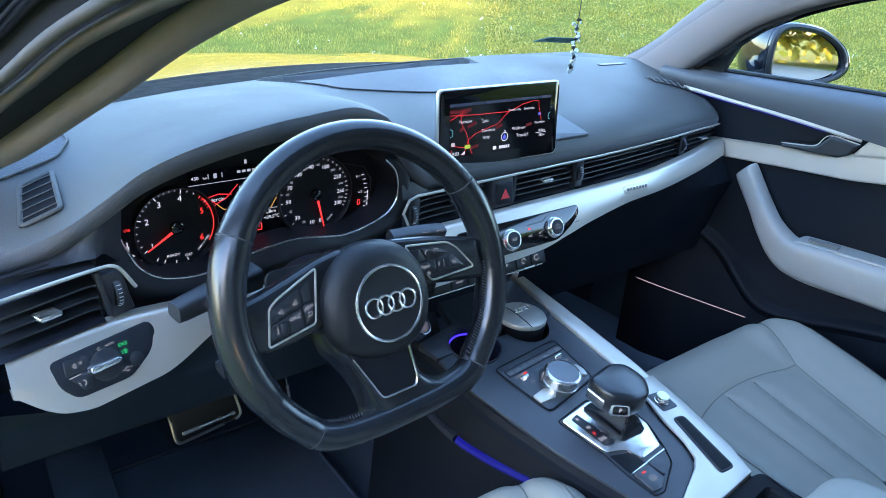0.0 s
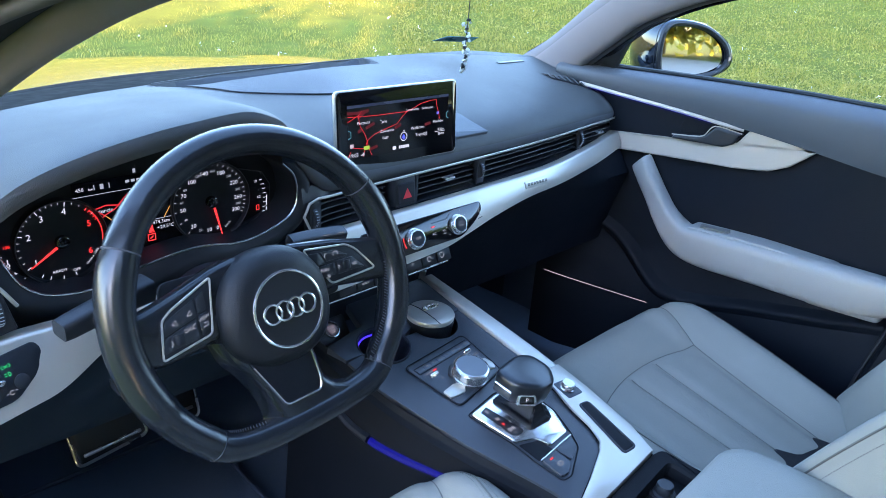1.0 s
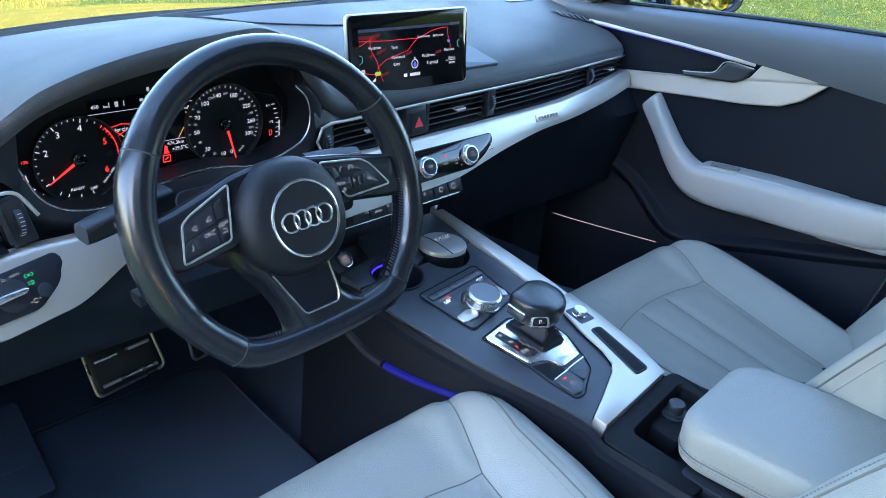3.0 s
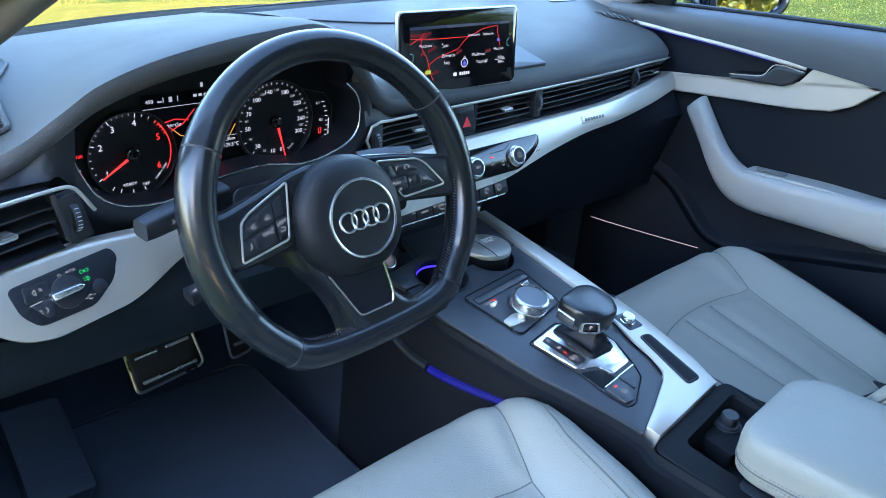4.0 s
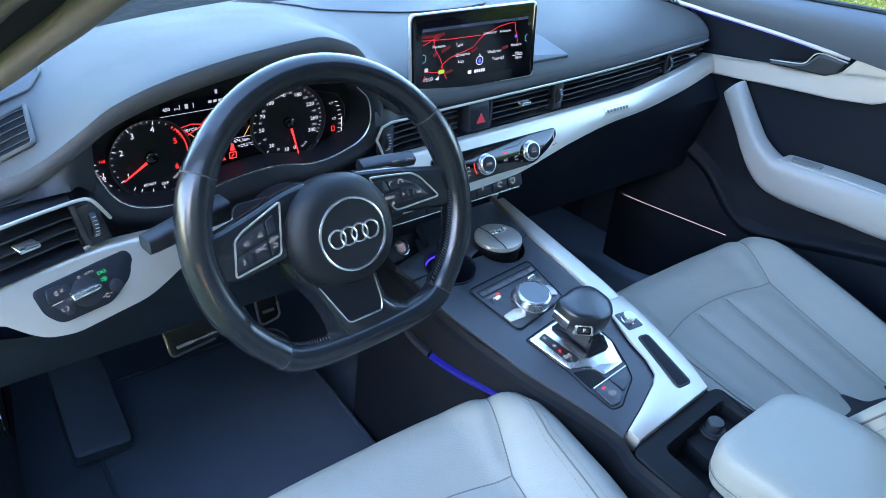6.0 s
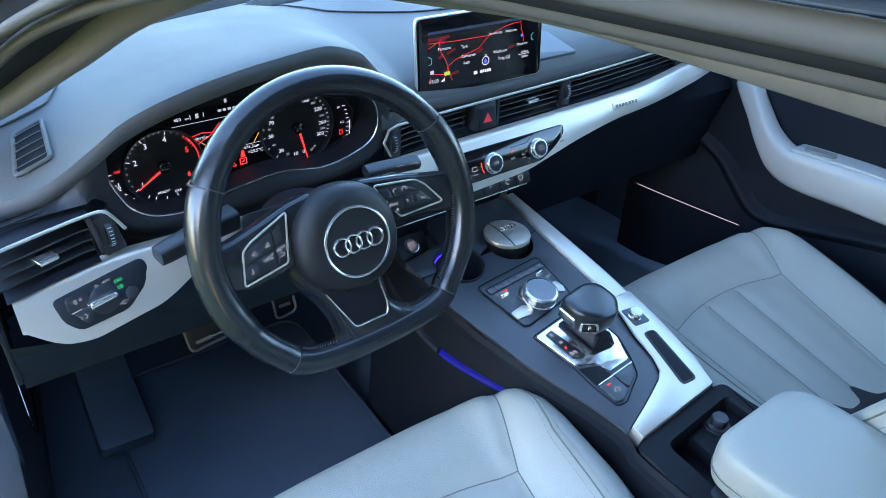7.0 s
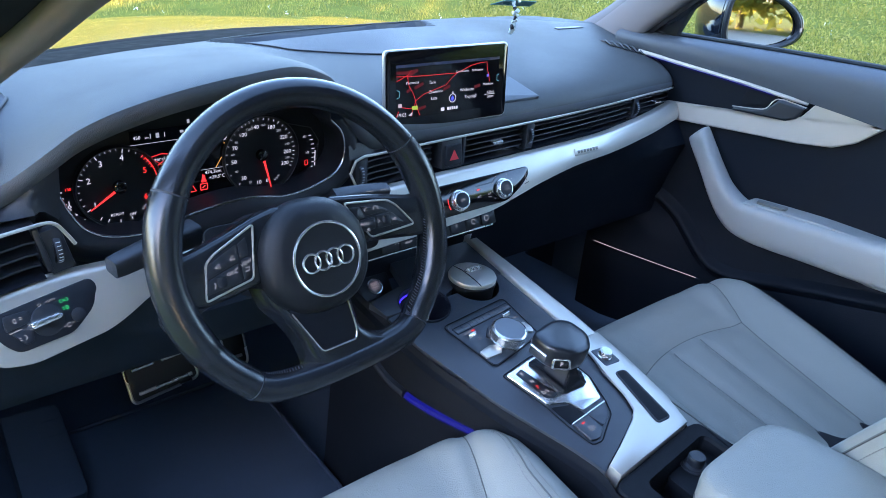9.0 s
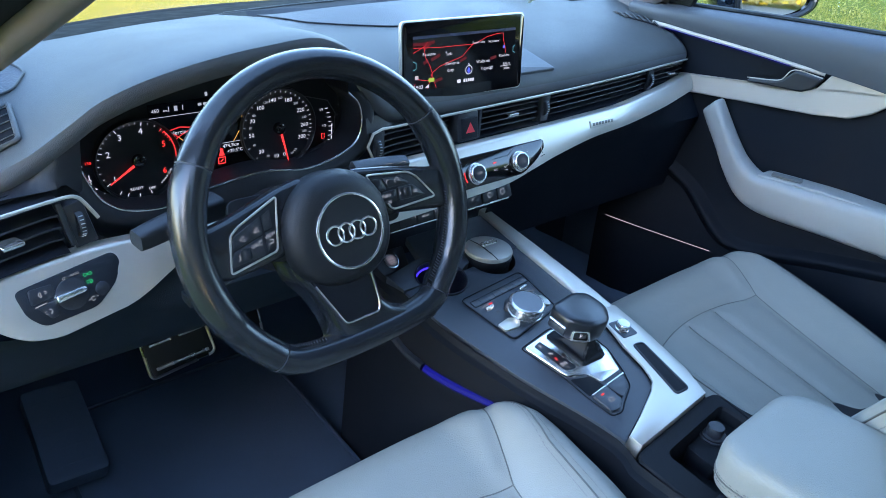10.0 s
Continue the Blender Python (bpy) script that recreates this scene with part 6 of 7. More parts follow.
def rail_top(u, v):
    """The silver rail's forward end, which climbs to the dashboard."""
    y = 0.06 + 0.295 * u
    x0, x1 = lerp(y, [(0.06, 0.0825), (0.10, 0.0893), (0.20, 0.0895), (0.355, 0.097)]), lerp(y, [(0.06, 0.128), (0.10, 0.129), (0.20, 0.127), (0.355, 0.118)])
    z = 0.606 + 0.187 * y + 0.0058
    e = max(0, (abs(2 * v - 1) - 0.72) / 0.28)
    return (x0 + (x1 - x0) * v, y, z - 0.011 * e ** 2.4 - 0.0012 * (2 * v - 1) ** 2)


OUT = [(-0.062, -0.142), (0.020, -0.137), (0.101, -0.131), (0.116, -0.085), (0.126, 0.0), (0.129, 0.10), (0.127, 0.205), (0.089, 0.205)]
SIL = [(x, y) for x, y in INNER if y < 0.2]
part("silver_rail", prism(kp(*([(0.0825, 0.062)] + [q for q in SIL if q[1] < 0.06] + [q for q in OUT if q[1] < 0.06] + [(0.128, 0.062)])), -0.02, 0.0055, KM, 0.003), ALU, console, "brushed silver frame along the passenger's side", angle=40)
part("silver_rail", grid(rail_top, 24, 14), ALU, console, "silver rail rising to the dashboard", angle=60)
part("edge_groove", tube_path([(x - 0.001, y * KS, 0.0012) for x, y in spline(SIL, 5)], 0.0012, 6, m=KM), GLOSS, console)


def flank(side):
    def fn(u, v):
        y = 0.36 - 0.95 * u
        if side < 0:
            xt = lerp(-y, [(-0.36, -0.160), (-0.165, -0.151), (-0.029, -0.120), (0.09, -0.080), (0.126, -0.073), (0.16, -0.083), (0.60, -0.083)])
        else:
            xt = lerp(-y, [(-0.36, 0.118), (-0.1, 0.129), (0.085, 0.117), (0.131, 0.102), (0.18, 0.127), (0.60, 0.127)])
        zt = 0.606 + 0.187 * max(y, -0.15) - 0.004
        row = [(xt, zt), (xt + side * 0.004, zt - 0.009), (xt + side * 0.012, zt - 0.013), (xt + side * 0.016, zt - 0.05), (xt + side * 0.010, zt - 0.12), (xt + side * 0.03, 0.28)]
        k = v * 5
        i = min(int(k), 4)
        t = k - i
        return (row[i][0] * (1 - t) + row[i + 1][0] * t, y, row[i][1] * (1 - t) + row[i + 1][1] * t)
    return grid(fn, 50, 20)


part("side_panel", flank(-1), LOW_SHEEN, console, "black side facing the driver")
part("side_panel", flank(1), LOW_SHEEN, console, "black side facing the passenger")
bm = tube_path(spline([(-0.1670, 0.165, 0.559), (-0.1640, 0.145, 0.558), (-0.1550, 0.101, 0.558), (-0.1360, 0.039, 0.558), (-0.112, -0.03, 0.553)], 6), 0.0062, 8)
part("footwell_light", bm, L_BLUED, console, "soft blue light strip along the console's foot")
bm = tube_path(spline([(-0.1672, 0.168, 0.560), (-0.1690, 0.21, 0.564), (-0.1700, 0.26, 0.585), (-0.1680, 0.31, 0.615), (-0.1660, 0.34, 0.650)], 6), 0.0075, 8)
part("foot_rail", bm, DARK, console, "dark moulding that climbs to the dashboard")

# media controls
MM = KM
med = part("media_panel", prism(rounded(kp((-0.090, 0.180), (0.042, 0.192), (0.036, 0.104), (-0.074, 0.082)), 0.010), 0.0, 0.0022, MM, 0.001), PLATE, console, "black media control panel")
part("groove", tube_path([(x, y, 0.0016) for x, y in rounded(kp((-0.092, 0.182), (0.044, 0.194), (0.038, 0.102), (-0.076, 0.080)), 0.010)], 0.0009, 6, True, MM), DIAL, med)
med_f = frame_at((MM @ Vector((-0.021, 0.170 * KS, 0.002)))[:], (1, 0.085, 0.02), (0, 1, 0.187))
for k in range(8):
    part("button", prism(rounded([(-0.0605 + 0.0151 * k, -0.0055), (-0.0457 + 0.0151 * k, -0.0055), (-0.0457 + 0.0151 * k, 0.0055), (-0.0605 + 0.0151 * k, 0.0055)], 0.0008), 0, 0.0012, med_f, 0.0004), PLATE, med)
part("marking", writing([(str(k + 1), -0.0534 + 0.0151 * k, 0, 0.0052) for k in range(8)], lift(med_f, 0.0015)), L_DIM, med, smooth=False)
part("strip_edge", tube_path([(x, y, 0.0004) for x, y in rounded([(-0.0615, -0.0065), (0.0608, -0.0065), (0.0608, 0.0065), (-0.0615, 0.0065)], 0.002)], 0.0006, 6, True, med_f), DIAL, med)
kmx = MM @ pose(-0.018, 0.118 * KS, 0.002)
knob = part("rotary_knob", lathe([(0.0275, 0.0), (0.0275, 0.004), (0.0262, 0.005), (0.0262, 0.013), (0.0278, 0.015), (0.0278, 0.0185), (0.0262, 0.0205), (0.0235, 0.0212)], 56, kmx), CHROME, med, "large silver rotary knob")
part("touch_pad", lathe([(0.0238, 0.018), (0.0236, 0.0208), (0.0, 0.0216)], 48, kmx), material("touchpad", (0.10, 0.11, 0.12), 0.3, metal=0.2), knob, "dark touch surface")
for poly in ([(-0.078, 0.1137), (-0.0534, 0.1178), (-0.036, 0.1105), (-0.0486, 0.0965), (-0.0763, 0.0980)], [(0.008, 0.136), (0.032, 0.134), (0.036, 0.120), (0.031, 0.109), (0.012, 0.118)]):
    part("silver_key", prism(rounded(kp(*poly), 0.003), 0.001, 0.0050, MM, 0.0010), ALU, med, "silver key beside the knob")
for poly in ([(-0.046, 0.135), (-0.030, 0.150), (-0.008, 0.150), (-0.020, 0.140), (-0.040, 0.122)], [(0.006, 0.150), (0.018, 0.140), (0.012, 0.136), (-0.004, 0.148)]):
    part("black_key", prism(rounded(kp(*poly), 0.003), 0.001, 0.006, MM, 0.0015), MATT, med)
for x, y, a in ((-0.063, 0.146, 6), (0.019, 0.158, 6)):
    part("toggle", prism(rounded([(-0.008, -0.0026), (0.008, -0.0026), (0.008, 0.0026), (-0.008, 0.0026)], 0.0015), 0.001, 0.0075, MM @ pose(x, y * KS, 0, -25, 0, a), 0.002), CHROME, med, "small silver toggle")
part("marking", writing([("NAV/MAP", -0.066, 0.1545 * KS, 0.0042, 6), ("TEL", -0.056, 0.1365 * KS, 0.0042, 6), ("RADIO", 0.014, 0.1685 * KS, 0.0042, 6), ("MEDIA", 0.030, 0.1490 * KS, 0.0042, 6)], lift(MM, 0.0026)), L_DIM, med, smooth=False)
part("marking", writing([("MENU", -0.036, 0.1375 * KS, 0.0046, 40)], lift(MM, 0.0064)), L_DIM, med, smooth=False)
part("indicator", box(0.007, 0.0022, 0.0004, lift(MM, 0.0026) @ pose(-0.054, 0.1555 * KS, 0, 0, 0, 6)), L_RED, med, smooth=False)

# shift gate
gate = part("shift_gate", prism(rounded(kp((-0.0746, 0.0606), (-0.010, 0.070), (0.034, 0.046), (0.0375, 0.0), (0.0215, -0.0373), (-0.0204, -0.0407), (-0.0303, -0.0195), (-0.0592, -0.0095)), 0.004), 0.0, 0.0045, KM, 0.0022), CHROME, console, "bright metal shift gate surround")
part("groove", tube_path([(x, y, 0.0008) for x, y in rounded(kp((-0.078, 0.063), (-0.010, 0.074), (0.039, 0.049), (0.041, 0.0), (0.026, -0.042), (0.014, -0.064), (-0.016, -0.079), (-0.036, -0.090), (-0.054, -0.088), (-0.0605, -0.050), (-0.0625, -0.011)), 0.006)], 0.0010, 6, True, KM), DIAL, console)
part("position_display", prism(rounded(kp((-0.0618, 0.0545), (-0.0464, 0.0585), (-0.0331, -0.002), (-0.0414, -0.0050), (-0.0545, 0.0006)), 0.003), 0.003, 0.0050, KM, 0.0005), MATT, gate, "black gear position strip")
gm = lift(KM, 0.0053)
part("marking", writing([("R", -0.0530, 0.0510, 0.0080), ("N", -0.0500, 0.0330, 0.0080), ("D/S", -0.0468, 0.0090, 0.0088), ("+", -0.0388, 0.0195, 0.0062), ("-", -0.0378, 0.0050, 0.0070)], gm), L_WHITE, gate, smooth=False)
part("marking", strokes([[(-0.0480, 0.0030), (-0.0440, 0.0030), (-0.0460, -0.0010), (-0.0480, 0.0030)]], 0.0006, gm), L_DIM, gate, smooth=False)
part("indicator", writing([("P", -0.0500, 0.0208, 0.0095)], gm), L_RED, gate, "red lit position letter", smooth=False)


def boot_ring(k):
    """One level of the gathered boot: from the gate's opening up to the lever's shaft."""
    foot = rounded(kp((-0.0317, 0.0615), (-0.008, 0.0650), (0.026, 0.046), (0.030, 0.006), (0.0195, -0.0105), (-0.0244, -0.0090)), 0.008, 6)
    t, z = ((1.0, 0.0030), (0.99, 0.0075), (0.88, 0.0095), (0.76, 0.0090), (0.66, 0.0130), (0.56, 0.0145), (0.48, 0.0200), (0.38, 0.0240), (0.34, 0.0330), (0.30, 0.0520))[k]
    out = []
    for i, (x, y) in enumerate(foot):
        f = 1 + 0.030 * math.sin(i * 1.9 + k * 1.3) * min(1, k / 2) + 0.020 * math.sin(i * 0.7 - k)
        f = f if k else 1
        out.append((0.001 + (x - 0.001) * t * f, 0.026 - 0.010 * (1 - t) + (y - 0.026) * t * f, z + (0.002 * math.sin(i * 1.1 + k) if 1 < k < 9 else 0)))
    return out


part("boot", stacked([boot_ring(k) for k in range(10)], KM), material("boot_leather", (0.006, 0.007, 0.009), 0.5, spec=0.25, wrinkle=0.2), console, "black gathered leather boot", angle=75)
lv_m = frame_at((-0.003, 0.022, 0.669), (1, 0.0, -0.10), (0, 1, 0.16))
lever_plan = rounded([(-0.046, 0.025), (0.008, 0.037), (0.033, 0.029), (0.037, -0.006), (0.015, -0.031), (-0.018, -0.033), (-0.0435, -0.012)], 0.012, 6)
lever = part("shift_lever", stacked([[(x * s * 1.06 + 0.001, y * s * 1.06 + 0.004 * (1 - s), z) for x, y in lever_plan] for s, z in ((0.45, -0.0225), (0.88, -0.0215), (0.945, -0.0185), (0.975, -0.010), (1.0, -0.002), (1.0, 0.0035), (0.99, 0.0080), (0.97, 0.0106), (0.93, 0.0122), (0.75, 0.0138), (0.35, 0.0145))], lv_m), LEVER, console, "black leather gear selector", angle=60)
part("edge_strip", tube_path([(-0.0452, -0.008, -0.0035), (-0.0462, 0.004, -0.0035), (-0.0475, 0.020, -0.0035)], 0.0018, 8, m=lv_m), CHROME, lever, "bright edge strip")
part("side_key", box(0.006, 0.030, 0.0105, lv_m @ pose(-0.0435, 0.0065, -0.0120, 0, 0, 4), 0.002), PLATE, lever, "black release key")
pb = frame_at((lv_m @ Vector((-0.030, -0.0245, -0.008)))[:], (0.78, -0.62, 0), (0.12, 0.2, 1))
part("park_surround", prism(rounded([(-0.0145, -0.0085), (0.0145, -0.0085), (0.0125, 0.0075), (-0.0125, 0.0075)], 0.004), -0.006, 0.003, pb, 0.0015), CHROME, lever, "bright frame of the parking key")
part("park_key", prism(rounded([(-0.0105, -0.0058), (0.0105, -0.0058), (0.0095, 0.0055), (-0.0095, 0.0055)], 0.003), 0.0, 0.0038, pb, 0.0008), GLOSS, lever, "black parking key")
part("marking", writing([("P", 0, 0, 0.0085)], lift(pb, 0.0041)), L_WHITE, lever, smooth=False)
# storage square, brake switches
# No hollow here: the plate's black paints the recess's shade.
part("key_recess_shade", prism(rounded(kp((-0.0573, -0.0144), (-0.0269, -0.0240), (-0.0213, -0.0455), (-0.0548, -0.0490)), 0.002), 0.0002, 0.0012, KM, 0.0003), DIAL, console, "flat black plate painted as a shaded recess")
b1 = part("brake_switch", prism(rounded(kp((-0.0536, -0.0520), (-0.0218, -0.0495), (-0.0199, -0.0755), (-0.0371, -0.0855), (-0.051, -0.0835)), 0.004), 0.0, 0.0042, KM, 0.0012), PLATE, console, "black parking brake key")
part("edge", tube_path([(x, y, 0.0035) for x, y in kp((-0.0538, -0.0506), (-0.0222, -0.0482))], 0.0014, 6, m=KM), CHROME, b1)
part("indicator", box(0.006, 0.0022, 0.0004, lift(KM, 0.0046) @ pose(-0.040, -0.0570 * KS, 0, 0, 0, 6)), L_RED, b1, smooth=False)
part("marking", strokes([arc(-0.036, -0.069 * KS, 0.003, 0, 360, 14), arc(-0.036, -0.069 * KS, 0.0048, 130, 230, 6), arc(-0.036, -0.069 * KS, 0.0048, -50, 50, 6)], 0.0007, lift(KM, 0.0046)), L_DIM, b1, smooth=False)
b2 = part("brake_switch", prism(rounded(kp((-0.0200, -0.0490), (0.0195, -0.0458), (0.0090, -0.0633), (-0.0165, -0.0740)), 0.005), 0.0, 0.0042, KM, 0.0012), PLATE, console, "black hold key")
part("edge", tube_path([(x, y, 0.0035) for x, y in kp((-0.0200, -0.0476), (0.0200, -0.0444))], 0.0014, 6, m=KM), CHROME, b2)
# volume knob and slot in the silver rail
vp = part("volume_plate", prism(rounded([(0.0800, 0.036), (0.109, 0.032), (0.1075, -0.002), (0.0770, 0.001)], 0.004), 0.004, 0.0066, KM, 0.0008), PLATE, console, "black volume control plate")
part("volume_knob", lathe([(0.0115, 0.0), (0.0115, 0.0015), (0.0100, 0.0025), (0.0100, 0.0085), (0.0090, 0.0100), (0.0, 0.0102)], 32, KM @ pose(0.0925, 0.018, 0.006)), CHROME, vp, "small silver volume knob")
part("knob_cap", lathe([(0.0080, 0.0101), (0.0078, 0.0106), (0, 0.0107)], 24, KM @ pose(0.0925, 0.018, 0.006)), STEEL, vp)
sl_ = rounded([(0.0790, -0.0155), (0.0970, -0.0190), (0.0830, -0.1140), (0.0570, -0.1120)], 0.006)
# Flat black plate; the slot's shaded depth is only its colour.
part("phone_slot_shade", prism(sl_, 0.003, 0.0062, KM, 0.0006), DIAL, console, "flat black plate painted as the storage slot's dark depth")
part("slot_frame", tube_path([(x, y, 0.0058) for x, y in sl_], 0.0018, 8, True, KM), MATT, console)

# storage bin, socket plug
TB = frame_at((0.022, -0.20, 0.574), (1, 0, 0), (0, 1, 0.05))


def bin_frame():
    o = rounded([(-0.104, -0.075), (0.106, -0.075), (0.104, 0.066), (0.080, 0.070), (-0.085, 0.058), (-0.100, 0.050)], 0.012)
    i_ = rounded([(-0.062, -0.070), (0.084, -0.070), (0.084, 0.045), (-0.058, 0.034)], 0.012)
    b = bmesh.new()
    n = len(o)
    i_ = [Vector(i_[int(k * len(i_) / n)]) for k in range(n)]
    rings = [[(*p, -0.05) for p in o], [(*p, -0.003) for p in o], [(*(Vector(p) * 0.975), 0.0) for p in o], [(*(p * 1.04), 0.0) for p in i_], [(*p, -0.004) for p in i_], [(*(p * 0.95), -0.045) for p in i_]]
    vs = [[b.verts.new(p) for p in r] for r in rings]
    for r0, r1 in zip(vs, vs[1:]):
        for j in range(n):
            b.faces.new((r0[j - 1], r0[j], r1[j], r1[j - 1]))
    b.faces.new(vs[-1])
    bmesh.ops.triangulate(b, faces=[f for f in b.faces if len(f.verts) > 4])
    b.transform(TB)
    return b


part("storage_bin", bin_frame(), LOW_SHEEN, console, "open black storage bin", angle=30)
sk = TB @ pose(0.043, 0.026, -0.020)
part("socket_shelf", prism(rounded([(-0.050, -0.034), (0.040, -0.034), (0.041, 0.018), (-0.048, 0.010)], 0.006), -0.024, 0.0, sk, 0.002), LOW_SHEEN, console, "shelf round the socket")
part("socket_ring", lathe([(0.0185, -0.001), (0.0185, 0.0022), (0.0172, 0.0030), (0.0158, 0.0022), (0.0158, 0.0)], 32, sk), MATT, console)
part("socket_plug", lathe([(0.0150, 0.0), (0.0146, 0.0035), (0.0112, 0.0050), (0.0106, 0.0085), (0.0116, 0.0105), (0.0116, 0.0165), (0.0104, 0.0188), (0, 0.0194)], 32, sk), MATT, console, "round black socket plug")

# armrest
arm = part("armrest", box(0.185, 0.36, 0.15, pose(0.035, -0.42, 0.50), 0.01), DARK, console, "black base under the grey leather armrest lid")


def cushion_block(sx, sy, sz, m, r=0.022, bulge=0.006):
    b = bmesh.new()
    bmesh.ops.create_cube(b, size=1, matrix=Matrix.Diagonal((sx, sy, sz, 1)))
    bmesh.ops.bevel(b, geom=b.edges[:], offset=r, segments=5, affect="EDGES", profile=0.55)
    bmesh.ops.subdivide_edges(b, edges=[e for e in b.edges if e.calc_length() > 0.05], cuts=4, use_grid_fill=True)
    for v in b.verts:
        k = max(0, 1 - (2 * v.co.x / sx) ** 2) * max(0, 1 - (2 * v.co.y / sy) ** 2)
        v.co.z += bulge * k * (1 if v.co.z > 0 else -0.2)
    b.transform(m)
    return b


AM = frame_at((0.053, -0.385, 0.612), (1, 0.02, 0.0), (0, 1, -0.04))
LID = rounded([(-0.098, -0.170), (0.098, -0.170), (0.098, 0.170), (-0.098, 0.170)], 0.050, 10)
part("lid", stacked([[(x * k, y * (1 - (1 - k) * 0.6), z + 0.004 * (1 - (y / 0.17) ** 2) * (1 if z > 0.01 else 0)) for x, y in LID] for k, z in ((0.90, -0.030), (0.965, -0.0295), (0.992, -0.026), (1.0, -0.018), (1.004, -0.004), (1.0, 0.010), (0.988, 0.019), (0.962, 0.0250), (0.92, 0.0285), (0.82, 0.0310), (0.55, 0.0325), (0.2, 0.0330))], AM), GREY, arm, "padded grey leather lid", angle=70)
seam = [(x * 1.004, y * 1.003) for x, y in LID]
part("seam", tube_path([(x, y, -0.012) for x, y in seam], 0.0011, 6, True, AM), GREY_SEAM, arm)


def stitch_row(parent, pts, step=0.006, r=0.0006, mat=None):
    """Short stitches along a line."""
    bm = bmesh.new()
    pts = [Vector(p) for p in pts]
    d = 0.0
    for a, b in zip(pts, pts[1:]):
        l = (b - a).length
        while d < l:
            p = a.lerp(b, d / l)
            q = a.lerp(b, min(1, (d + step * 0.6) / l))
            tube_path([p, q], r, 4, bm=bm, up=(0.1, 0.2, 1))
            d += step
        d -= l
    part("stitching", bm, mat or STITCH, parent, "fine stitching", smooth=False)


for dz in (-0.008, -0.0165):
    stitch_row(arm, [AM @ Vector((x * 1.001, y * 1.001, dz)) for x, y in seam + seam[:1]], 0.0046, 0.0006)

# ashtray canister in the cup holder
can = thing("ashtray_canister", "round black canister with a silver flip lid in the cup holder", "ashtray")
CM = KM @ pose(0.026, 0.244 * KS, -0.048) @ pose(0, 0, 0, -8, 0, 0)
part("body", lathe([(0.0, 0.0), (0.034, 0.0), (0.037, 0.004), (0.0385, 0.045), (0.040, 0.050), (0.040, 0.056), (0.038, 0.058)], 48, CM), DARK, can, "black plastic body")
lid = part("lid", lathe([(0.0395, 0.056), (0.0400, 0.061), (0.0385, 0.0635), (0.030, 0.0655), (0.0, 0.0675)], 56, CM), ALU, can, "silver lid")
part("hinge_line", tube_path([(-0.014, -0.0372, 0.0640), (-0.0135, -0.025, 0.0660), (-0.0125, 0.0, 0.0675), (-0.012, 0.015, 0.0672), (-0.0115, 0.0365, 0.0640)], 0.0008, 6, m=CM), DARK, lid)
for k in range(4):
    c = -0.004 + 0.0072 * k
    part("emblem_loop", tube_path([(c + 0.0052 * math.cos(a), 0.008 + 0.0052 * math.sin(a), 0.0672 - 0.0001 * k) for a in [2 * math.pi * j / 24 for j in range(24)]], 0.0009, 6, True, CM), CHROME, lid, "chrome loop of the emblem")


